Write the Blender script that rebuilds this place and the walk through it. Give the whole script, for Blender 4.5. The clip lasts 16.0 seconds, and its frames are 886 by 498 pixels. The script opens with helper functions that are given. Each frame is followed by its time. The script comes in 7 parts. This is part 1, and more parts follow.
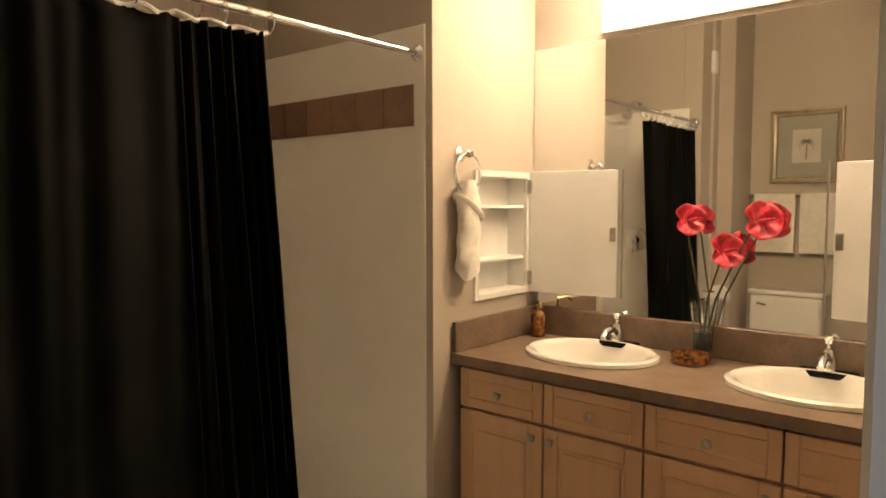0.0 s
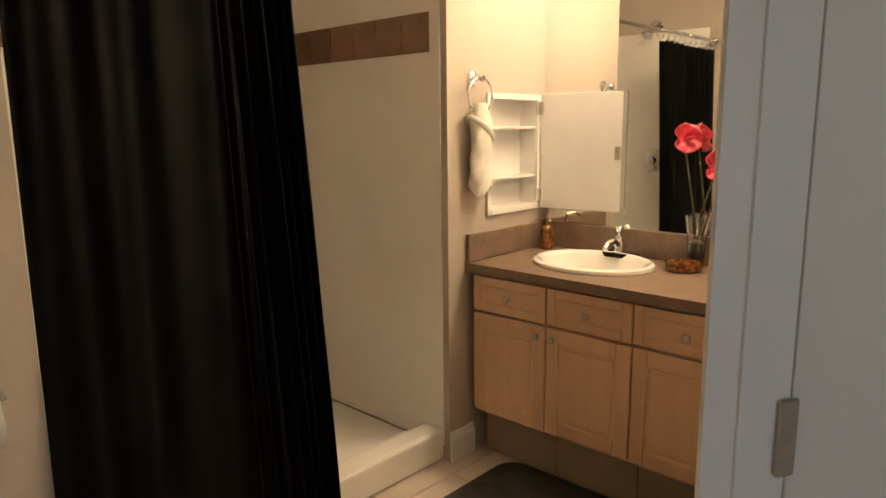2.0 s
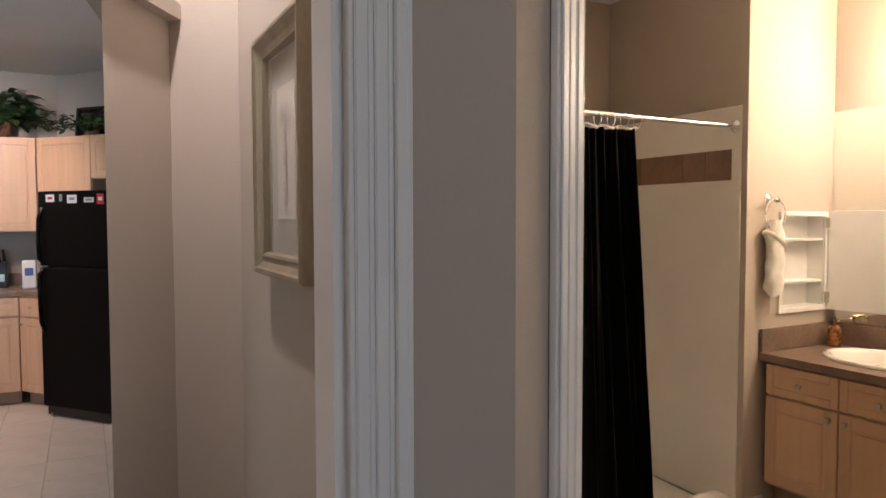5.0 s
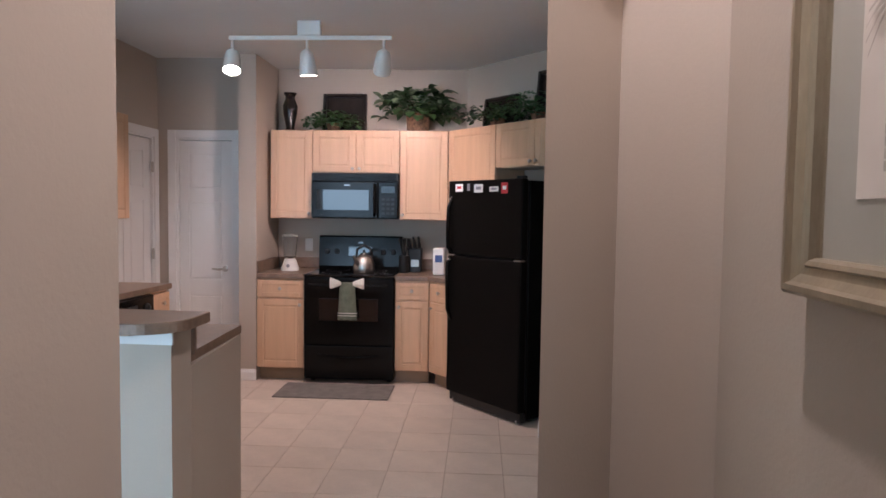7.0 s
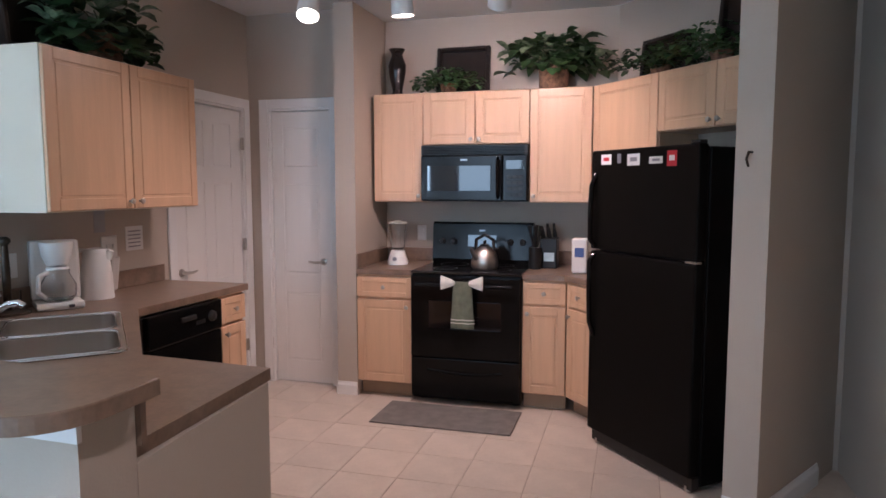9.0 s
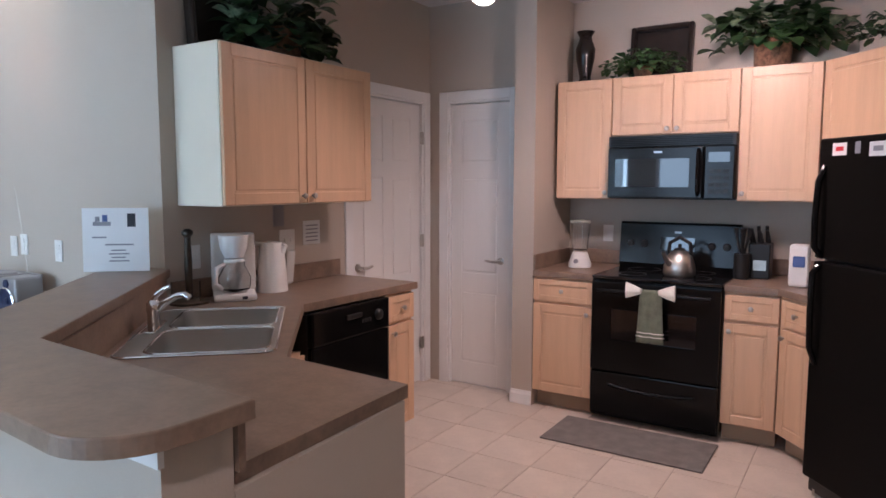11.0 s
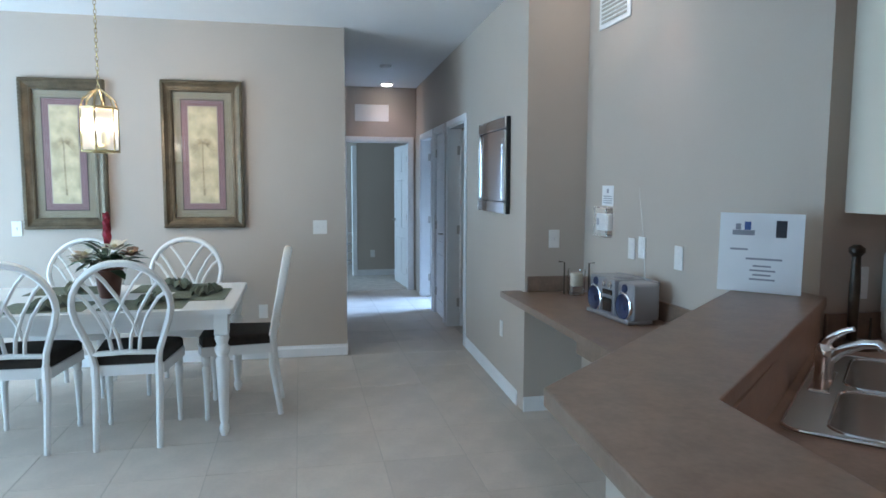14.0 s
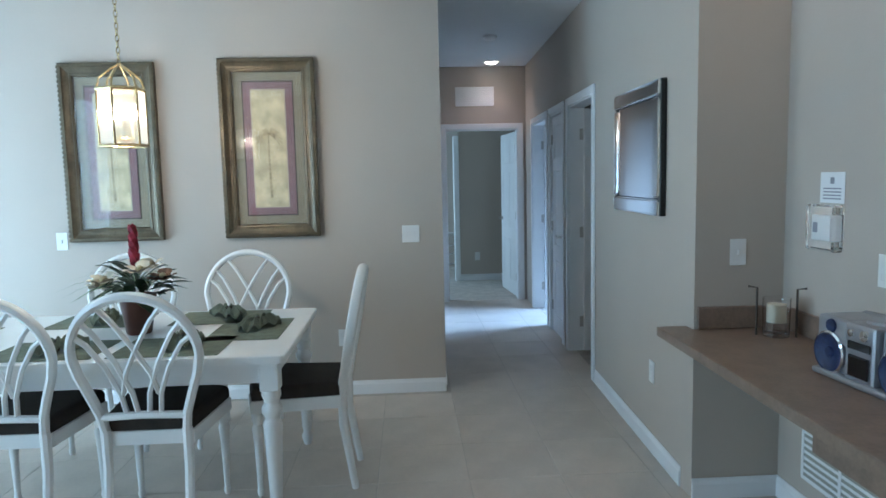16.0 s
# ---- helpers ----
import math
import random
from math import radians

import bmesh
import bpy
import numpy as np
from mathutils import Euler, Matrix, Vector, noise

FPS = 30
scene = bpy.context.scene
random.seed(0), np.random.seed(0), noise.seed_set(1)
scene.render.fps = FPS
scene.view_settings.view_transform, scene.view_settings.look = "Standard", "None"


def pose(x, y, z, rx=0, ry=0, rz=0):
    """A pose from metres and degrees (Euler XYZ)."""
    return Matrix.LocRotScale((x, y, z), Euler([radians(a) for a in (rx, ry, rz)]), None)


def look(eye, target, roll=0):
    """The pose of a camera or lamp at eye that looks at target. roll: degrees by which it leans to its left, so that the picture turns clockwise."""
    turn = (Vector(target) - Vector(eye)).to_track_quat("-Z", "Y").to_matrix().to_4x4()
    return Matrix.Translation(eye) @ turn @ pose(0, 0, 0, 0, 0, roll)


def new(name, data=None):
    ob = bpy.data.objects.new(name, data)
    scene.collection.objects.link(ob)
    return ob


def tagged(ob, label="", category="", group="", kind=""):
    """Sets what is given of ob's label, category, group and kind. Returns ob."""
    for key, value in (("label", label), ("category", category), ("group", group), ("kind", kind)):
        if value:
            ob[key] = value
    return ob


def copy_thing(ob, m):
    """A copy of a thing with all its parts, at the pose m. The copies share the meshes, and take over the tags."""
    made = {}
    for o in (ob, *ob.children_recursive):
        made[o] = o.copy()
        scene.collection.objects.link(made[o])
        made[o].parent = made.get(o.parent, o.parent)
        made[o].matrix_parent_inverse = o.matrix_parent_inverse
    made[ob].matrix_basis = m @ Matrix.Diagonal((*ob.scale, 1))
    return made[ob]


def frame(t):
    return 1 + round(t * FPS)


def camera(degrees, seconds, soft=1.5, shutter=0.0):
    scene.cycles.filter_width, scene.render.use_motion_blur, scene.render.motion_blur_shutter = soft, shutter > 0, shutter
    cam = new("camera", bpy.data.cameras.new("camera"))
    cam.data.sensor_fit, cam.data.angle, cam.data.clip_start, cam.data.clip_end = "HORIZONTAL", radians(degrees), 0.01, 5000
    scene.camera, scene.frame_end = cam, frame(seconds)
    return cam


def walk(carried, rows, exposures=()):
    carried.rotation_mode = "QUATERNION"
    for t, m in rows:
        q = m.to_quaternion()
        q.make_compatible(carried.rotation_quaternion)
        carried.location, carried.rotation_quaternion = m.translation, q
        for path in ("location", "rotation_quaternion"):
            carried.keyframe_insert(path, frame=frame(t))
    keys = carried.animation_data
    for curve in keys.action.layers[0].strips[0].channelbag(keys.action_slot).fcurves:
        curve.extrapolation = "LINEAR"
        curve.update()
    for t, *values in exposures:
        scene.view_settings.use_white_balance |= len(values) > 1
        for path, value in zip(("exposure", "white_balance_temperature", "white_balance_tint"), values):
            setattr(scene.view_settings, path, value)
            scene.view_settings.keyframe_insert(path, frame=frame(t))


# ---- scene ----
# Camera and its walk
cam = camera(66.6, 16.0, soft=1.6)
EXPOSURES = [(0.0, -0.16, 6500, 10), (0.6, -0.03, 6500, 10), (3.2, -0.08, 6400, 12), (5.3, -0.08, 5800, 17), (8.0, -0.02, 5750, 23), (11.0, -0.02, 5750, 26), (13.0, -0.32, 5550, 21), (14.5, -0.46, 5480, 17), (16.0, -0.60, 5420, 14)]
PATH = [
    (0, (0.856, 1.022, 1.391), (2.381, 2.308, 1.252), -0.1),
    (0.5, (0.853, 1.024, 1.362), (2.345, 2.326, 1.078), -0.4),
    (1, (0.848, 1.011, 1.354), (2.33, 2.303, 0.987), -1.3),
    (1.5, (0.805, 0.945, 1.369), (2.28, 2.225, 0.939), -1.2),
    (2, (0.72, 0.819, 1.385), (2.162, 2.157, 1.024), -0.6),
    (2.5, (0.598, 0.718, 1.397), (2.044, 2.064, 1.084), -0.0),
    (3, (0.499, 0.583, 1.409), (1.923, 1.968, 1.182), -0.1),
    (3.2, (0.439, 0.517, 1.404), (1.849, 1.924, 1.223), 0.2),
    (5.3, (-0.133, 0.451, 1.486), (0.676, 2.277, 1.386), -0.0),
    (5.5, (-0.146, 0.472, 1.483), (0.571, 2.336, 1.375), 0.2),
    (6, (-0.151, 0.621, 1.471), (0.275, 2.572, 1.346), 0.3),
    (6.5, (-0.127, 0.861, 1.471), (-0.03, 2.855, 1.348), 0.5),
    (7, (-0.158, 1.144, 1.458), (-0.266, 3.138, 1.346), 0.8),
    (7.5, (-0.197, 1.445, 1.465), (-0.408, 3.429, 1.323), 0.5),
    (8, (-0.164, 1.788, 1.487), (-0.543, 3.744, 1.314), -0.0),
    (10.3, (-0.174, 2.68, 1.489), (-0.956, 4.511, 1.301), 0.3),
    (10.5, (-0.167, 2.689, 1.487), (-1.034, 4.481, 1.294), 0.2),
    (11, (-0.184, 2.696, 1.484), (-1.25, 4.377, 1.287), 0.1),
    (11.5, (-0.23, 2.692, 1.48), (-1.524, 4.205, 1.294), -0.1),
    (12, (-0.277, 2.685, 1.475), (-1.795, 3.976, 1.303), -0.5),
    (12.5, (-0.372, 2.684, 1.472), (-2.057, 3.747, 1.294), -0.4),
    (13, (-0.549, 2.706, 1.467), (-2.36, 3.533, 1.281), -0.1),
    (13.5, (-0.693, 2.736, 1.469), (-2.585, 3.355, 1.279), 0.3),
    (14, (-0.922, 2.847, 1.47), (-2.869, 3.26, 1.276), 0.2),
    (14.5, (-1.177, 2.893, 1.46), (-3.149, 3.17, 1.268), 0.2),
    (15, (-1.491, 2.907, 1.471), (-3.46, 3.201, 1.285), 0.0),
    (15.5, (-1.813, 2.959, 1.46), (-3.788, 3.201, 1.254), -0.8),
    (16, (-2.112, 2.992, 1.472), (-4.098, 3.094, 1.262), -1.3),
]
walk(cam, [(t, look(eye, aim, roll)) for t, eye, aim, roll in PATH], exposures=EXPOSURES)

# ---- world and large lights ----
world = bpy.data.worlds.new("sky_world")
scene.world = world
world.use_nodes = True
wn = world.node_tree.nodes
sky = wn.new("ShaderNodeTexSky")
sky.sky_type = "NISHITA"
sky.sun_disc = False
sky.sun_elevation, sky.sun_rotation = radians(50), radians(120)
wn["Background"].inputs[1].default_value = 0.12
world.node_tree.links.new(sky.outputs[0], wn["Background"].inputs[0])


def lamp(name, kind, m, energy, colour, size=0.1, size_y=None, spread=None, cone=None, blend=0.6):
    data = bpy.data.lights.new(name, kind)
    data.energy, data.color = energy, colour
    if kind == "AREA":
        data.size = size
        if size_y:
            data.shape, data.size_y = "RECTANGLE", size_y
        if spread:
            data.spread = radians(spread)
    elif kind == "SUN":
        data.angle = size
    else:
        data.shadow_soft_size = size
    if kind == "SPOT":
        data.spot_size, data.spot_blend = radians(cone), blend
    ob = new(name, data)
    ob.matrix_world = m
    return ob


SUN_DIR = Vector((0.35, 0.72, -0.95))
lamp("sun", "SUN", look((0, 0, 20), Vector((0, 0, 20)) + SUN_DIR), 3.0, (1.0, 0.95, 0.86), radians(0.5))
DAY = (0.59, 0.87, 1.0)
TUNG = (1.0, 0.77, 0.53)
HALOGEN = (1.0, 0.75, 0.61)
# daylight standing in the openings
lamp("slider_daylight", "AREA", look((-5.24, -1.43, 1.08), (-5.24, 0, 1.05)), 300, DAY, 2.3, 2.02)
lamp("living_window_daylight", "AREA", look((-2.18, -1.43, 1.36), (-2.18, 0, 1.34)), 135, DAY, 2.6, 2.56)
lamp("bedroom_daylight", "AREA", look((-11.7, 1.15, 1.45), (-11.7, 3.0, 1.2)), 70, DAY, 1.3, 1.3)
lamp("side_room_daylight", "AREA", look((-9.2, 6.8, 1.75), (-8.85, 4.0, 0.0)), 110, (0.42, 0.68, 1.0), 1.5, 0.8, spread=75)
lamp("own_room_daylight", "AREA", look((0.55, -2.42, 1.4), (0.35, 0, 1.3)), 11, (0.78, 0.90, 1.0), 1.5, 1.3)

# ---- materials ----
def mat(name, colour, rough=0.6, metal=0.0, var=0.06, scale=6.0, fine=0.0, fine_scale=180.0, bump=0.0, spec=0.5,
        stretch=(1, 1, 1), per_object=0.0, dark=None, coat=0.0, transmission=0.0, ior=1.45):
    m = bpy.data.materials.new(name)
    m.use_nodes = True
    nt = m.node_tree
    n, l = nt.nodes, nt.links
    b = n["Principled BSDF"]
    b.inputs["Roughness"].default_value = rough
    b.inputs["Metallic"].default_value = metal
    b.inputs["Specular IOR Level"].default_value = spec
    b.inputs["Coat Weight"].default_value = coat
    b.inputs["Transmission Weight"].default_value = transmission
    b.inputs["IOR"].default_value = ior
    tc = n.new("ShaderNodeTexCoord")
    mp = n.new("ShaderNodeMapping")
    mp.inputs["Scale"].default_value = stretch
    l.new(tc.outputs["Object"], mp.inputs["Vector"])
    nz = n.new("ShaderNodeTexNoise")
    nz.inputs["Scale"].default_value = scale
    nz.inputs["Detail"].default_value = 6
    l.new(mp.outputs[0], nz.inputs["Vector"])
    fz = n.new("ShaderNodeTexNoise")
    fz.inputs["Scale"].default_value = fine_scale
    fz.inputs["Detail"].default_value = 3
    l.new(mp.outputs[0], fz.inputs["Vector"])
    ramp = n.new("ShaderNodeValToRGB")
    c = Vector(colour)
    lo = Vector(dark) if dark else c * (1 - var * 2.2)
    hi = c * (1 + var)
    ramp.color_ramp.elements[0].position, ramp.color_ramp.elements[1].position = 0.32, 0.68
    ramp.color_ramp.elements[0].color = (*lo, 1)
    ramp.color_ramp.elements[1].color = (*hi, 1)
    add = n.new("ShaderNodeMath")
    add.operation = "MULTIPLY_ADD"
    sub = n.new("ShaderNodeMath")
    sub.operation = "SUBTRACT"
    l.new(fz.outputs["Fac"], sub.inputs[0])
    sub.inputs[1].default_value = 0.5
    l.new(sub.outputs[0], add.inputs[0])
    add.inputs[1].default_value = fine
    l.new(nz.outputs["Fac"], add.inputs[2])
    fac = add.outputs[0]
    if per_object:
        oi = n.new("ShaderNodeObjectInfo")
        pa = n.new("ShaderNodeMath")
        pa.operation = "MULTIPLY_ADD"
        sb = n.new("ShaderNodeMath")
        sb.operation = "SUBTRACT"
        l.new(oi.outputs["Random"], sb.inputs[0])
        sb.inputs[1].default_value = 0.5
        l.new(sb.outputs[0], pa.inputs[0])
        pa.inputs[1].default_value = per_object
        l.new(fac, pa.inputs[2])
        fac = pa.outputs[0]
    l.new(fac, ramp.inputs[0])
    l.new(ramp.outputs[0], b.inputs["Base Color"])
    rr = n.new("ShaderNodeMapRange")
    rr.inputs["To Min"].default_value = max(0.02, rough * 0.88)
    rr.inputs["To Max"].default_value = min(1.0, rough * 1.14)
    l.new(nz.outputs["Fac"], rr.inputs["Value"])
    l.new(rr.outputs[0], b.inputs["Roughness"])
    if bump:
        bp = n.new("ShaderNodeBump")
        bp.inputs["Strength"].default_value = 1.0
        bp.inputs["Distance"].default_value = bump
        l.new(fz.outputs["Fac"], bp.inputs["Height"])
        l.new(bp.outputs[0], b.inputs["Normal"])
    return m


def glow(name, colour, strength):
    m = bpy.data.materials.new(name)
    m.use_nodes = True
    b = m.node_tree.nodes["Principled BSDF"]
    b.inputs["Base Color"].default_value = (0.9, 0.9, 0.9, 1)
    b.inputs["Emission Color"].default_value = (*colour, 1)
    b.inputs["Emission Strength"].default_value = strength
    return m


def clear(name, colour=(1, 1, 1), rough=0.02, ior=1.45):
    m = bpy.data.materials.new(name)
    m.use_nodes = True
    b = m.node_tree.nodes["Principled BSDF"]
    b.inputs["Base Color"].default_value = (*colour, 1)
    b.inputs["Roughness"].default_value = rough
    b.inputs["Transmission Weight"].default_value = 1.0
    b.inputs["IOR"].default_value = ior
    return m


M_WALL = mat("wall_paint", (0.485, 0.425, 0.36), 0.75, var=0.018, scale=1.3, fine=0.25, fine_scale=120, bump=0.0005, spec=0.25)
M_CEIL = mat("ceiling_paint", (0.74, 0.74, 0.73), 0.9, var=0.015, scale=1.2, fine=0.3, fine_scale=90, bump=0.002, spec=0.1)
M_TRIM = mat("white_trim_paint", (0.80, 0.80, 0.79), 0.42, var=0.02, scale=4, fine=0.1)
M_DOOR = mat("white_door_paint", (0.78, 0.77, 0.75), 0.5, var=0.02, scale=3, fine=0.2, fine_scale=60, stretch=(1, 1, 0.15), bump=0.0004)
M_TILE = mat("cream_floor_tile", (0.61, 0.53, 0.45), 0.36, var=0.045, scale=5, fine=0.35, fine_scale=45, bump=0.0005, per_object=0.22)
M_PALEGROUT = mat("pale_grout", (0.53, 0.475, 0.41), 0.85, var=0.06, scale=20, fine=0.3)
M_GROUT = mat("grey_brown_grout", (0.49, 0.42, 0.35), 0.9, var=0.1, scale=20, fine=0.4)
M_CARPET = mat("beige_carpet", (0.55, 0.50, 0.44), 0.95, var=0.08, scale=9, fine=0.6, fine_scale=400, bump=0.004, spec=0.1)
M_MAPLE = mat("honey_maple", (0.66, 0.43, 0.272), 0.34, var=0.035, scale=3.5, fine=0.3, fine_scale=22, stretch=(5, 5, 0.45), bump=0.0001, per_object=0.15)
M_MELAMINE = mat("cream_melamine", (0.74, 0.68, 0.56), 0.5, var=0.02, scale=2)
M_LAM = mat("taupe_laminate", (0.225, 0.157, 0.113), 0.34, var=0.10, scale=13, fine=0.5, fine_scale=70, bump=0.0002)
M_TOE = mat("toe_kick", (0.36, 0.27, 0.19), 0.6, var=0.05)
M_BLACK = mat("black_enamel", (0.006, 0.006, 0.006), 0.14, var=0.1, scale=3, spec=0.2)
M_BLACKM = mat("black_textured_steel", (0.0045, 0.004, 0.0035), 0.48, spec=0.10, var=0.12, scale=8, fine=0.5, fine_scale=420, bump=0.0006)
M_BLACKP = mat("black_plastic", (0.014, 0.014, 0.014), 0.4, var=0.1)
M_BGLASS = mat("black_glass", (0.006, 0.006, 0.007), 0.05, var=0.05, coat=0.5)
M_MWGLASS = mat("oven_window_glass", (0.012, 0.016, 0.022), 0.03, var=0.05, spec=0.6, coat=0.25)
M_CHROME = mat("chrome", (0.82, 0.82, 0.83), 0.09, 1.0, var=0.02)
M_NICKEL = mat("brushed_nickel", (0.52, 0.49, 0.45), 0.32, 1.0, var=0.06, scale=30)
M_STEEL = mat("brushed_stainless", (0.58, 0.56, 0.53), 0.32, 1.0, var=0.0, scale=8)
M_WHITEP = mat("white_plastic", (0.78, 0.77, 0.74), 0.35, var=0.02)
M_PORC = mat("white_porcelain", (0.84, 0.82, 0.77), 0.12, var=0.015, coat=0.4)
M_PAPER = mat("paper", (0.80, 0.80, 0.80), 0.8, var=0.02)
M_INK = mat("dark_ink", (0.04, 0.04, 0.05), 0.7)
M_GREYINK = mat("grey_ink", (0.30, 0.30, 0.33), 0.7)
M_GREENCLOTH = mat("sage_cloth", (0.155, 0.175, 0.125), 0.9, var=0.12, scale=20, fine=0.5, fine_scale=350, bump=0.001)
M_MAT = mat("grey_woven_mat", (0.20, 0.185, 0.17), 0.95, var=0.1, scale=14, fine=0.7, fine_scale=240, bump=0.003)
M_RUG = mat("dark_olive_rug", (0.045, 0.043, 0.036), 0.98, var=0.2, scale=18, fine=0.8, fine_scale=300, bump=0.006)
M_CURTAIN = mat("black_curtain_cloth", (0.0024, 0.0023, 0.0017), 0.74, spec=0.11, var=0.15, scale=6, fine=0.5, fine_scale=260, bump=0.0006)
M_MIRROR = mat("mirror_silver", (0.90, 0.91, 0.90), 0.012, 1.0, var=0.0)
M_GLASS = clear("clear_glass")
M_JUG = clear("clear_jug_glass", (0.93, 0.92, 0.90), 0.02, 1.3)
M_SURROUND = mat("cream_shower_wall", (0.86, 0.83, 0.78), 0.3, var=0.02, scale=3)
M_BROWNTILE = mat("brown_accent_tile", (0.25, 0.15, 0.095), 0.3, var=0.12, scale=14, per_object=0.5)
M_TOWEL = mat("white_towelling", (0.80, 0.77, 0.70), 0.95, var=0.04, scale=40, fine=0.5, fine_scale=350, bump=0.003)
M_LEAF = mat("dark_green_leaf", (0.050, 0.110, 0.036), 0.5, var=0.3, scale=12, per_object=0.6)
M_LEAF2 = mat("sage_leaf", (0.22, 0.27, 0.17), 0.5, var=0.3, scale=30, dark=(0.05, 0.10, 0.045))
M_STEM = mat("green_brown_stem", (0.10, 0.10, 0.05), 0.7)
M_BASKET = mat("woven_basket", (0.22, 0.12, 0.07), 0.8, var=0.25, scale=40, fine=0.8, fine_scale=200, bump=0.004)
M_ESPRESSO = mat("espresso_wood", (0.020, 0.013, 0.010), 0.35, var=0.3, scale=8)
M_URN = mat("dark_bronze_urn", (0.016, 0.012, 0.010), 0.24, var=0.3, scale=8)
M_WHITEW = mat("white_lacquered_wood", (0.80, 0.79, 0.76), 0.3, var=0.02, scale=5, coat=0.2)
M_BROWNSEAT = mat("dark_brown_upholstery", (0.030, 0.022, 0.016), 0.85, var=0.2, scale=20, fine=0.5, fine_scale=300, bump=0.001)
M_GOLD = mat("antique_gold_frame", (0.125, 0.094, 0.056), 0.40, 0.5, var=0.16, scale=9, fine=0.3, fine_scale=90)
M_BRONZE = mat("dark_frame", (0.06, 0.045, 0.03), 0.4, 0.3, var=0.3, scale=20)
M_OLIVEMAT = mat("olive_mount", (0.22, 0.19, 0.125), 0.8, var=0.06, scale=30)
M_PLUM = mat("plum_mount", (0.20, 0.115, 0.118), 0.8, var=0.06, scale=30)
M_SAND = mat("sand_print", (0.52, 0.43, 0.26), 0.8, var=0.15, scale=10)
M_PRINTDARK = mat("print_brown_ink", (0.37, 0.29, 0.165), 0.8, var=0.2, scale=30)
M_SILVERF = mat("champagne_frame", (0.42, 0.36, 0.26), 0.35, 0.55, var=0.1, scale=12, fine=0.3, stretch=(1, 1, 0.2))
M_GREYMOUNT = mat("grey_green_mount", (0.33, 0.33, 0.285), 0.8, var=0.03)
M_SKETCH = mat("sketch_paper", (0.60, 0.56, 0.50), 0.8, var=0.05)
M_SKETCHINK = mat("sketch_ink", (0.44, 0.41, 0.36), 0.8, var=0.2, scale=30)
M_BRASS = mat("aged_brass", (0.55, 0.42, 0.22), 0.25, 1.0, var=0.08)
M_RED = mat("red_flower", (0.70, 0.04, 0.075), 0.40, var=0.22, scale=30, fine=0.4, fine_scale=90, coat=0.25)
M_TERRA = mat("brown_red_pot", (0.11, 0.042, 0.026), 0.3, var=0.2)
M_CREAMFL = mat("cream_petal", (0.72, 0.62, 0.46), 0.6, var=0.08, scale=20)
M_AMBER = mat("amber_glass_beads", (0.30, 0.12, 0.03), 0.18, var=0.4, scale=60, coat=0.6)
M_SILVERP = mat("silver_plastic", (0.40, 0.40, 0.42), 0.30, 0.7, var=0.03)
M_NAVY = mat("navy_speaker_mesh", (0.016, 0.028, 0.085), 0.5, var=0.2, scale=60)
M_WAX = mat("cream_wax", (0.72, 0.66, 0.50), 0.5, var=0.03)
M_DUSKYRED = mat("dusky_red_flower", (0.42, 0.035, 0.06), 0.6, var=0.3, scale=30, fine=0.4, fine_scale=90)
M_REDSTICK = mat("red_sticker", (0.6, 0.03, 0.04), 0.5)
M_BLUE = mat("blue_ink", (0.08, 0.14, 0.35), 0.6)
M_BLIND = mat("white_blind", (0.80, 0.82, 0.82), 0.6, var=0.02)
# vinyl vanes let part of the daylight through
bn, bl_ = M_BLIND.node_tree.nodes, M_BLIND.node_tree.links
thin = bn.new("ShaderNodeBsdfTranslucent")
thin.inputs["Color"].default_value = (0.80, 0.84, 0.84, 1)
blend = bn.new("ShaderNodeMixShader")
blend.inputs[0].default_value = 0.5
bl_.new(bn["Principled BSDF"].outputs[0], blend.inputs[1])
bl_.new(thin.outputs[0], blend.inputs[2])
bl_.new(blend.outputs[0], bn["Material Output"].inputs["Surface"])
M_GRASS = mat("lawn", (0.06, 0.11, 0.03), 0.9, var=0.3, scale=2, fine=0.6)
M_BULB = glow("warm_bulb", (1.0, 0.72, 0.38), 22.0)
M_SPOTBULB = glow("spot_bulb", (1.0, 0.86, 0.66), 30.0)
M_CHBULB = glow("chandelier_bulb", (1.0, 0.86, 0.62), 260.0)
M_SHADEGLASS = clear("seeded_glass", (1, 0.98, 0.94), 0.36, 1.18)

# ---- mesh helpers ----
def link(name, bm, material, parent=None, label="", smooth=False):
    me = bpy.data.meshes.new(name)
    bmesh.ops.recalc_face_normals(bm, faces=bm.faces)
    bm.to_mesh(me)
    bm.free()
    me.materials.append(material)
    if smooth:
        for p in me.polygons:
            p.use_smooth = True
        me.set_sharp_from_angle(angle=radians(38))
    ob = new(name, me)
    if parent:
        ob.parent = parent
    if label:
        ob["label"] = label
    return ob


def part(name, bm, material, parent, label="", smooth=False):
    return link(name, bm, material, parent, label, smooth)


def thing(name, m, label, category, group=""):
    ob = new(name)
    ob.matrix_world = m
    ob.empty_display_size = 0.05
    return tagged(ob, label, category, group)


def structure(name, bm, material, label="", category="", smooth=False):
    return tagged(link(name, bm, material, None, "", smooth), label, category or name.split("_")[0], "", "structure")


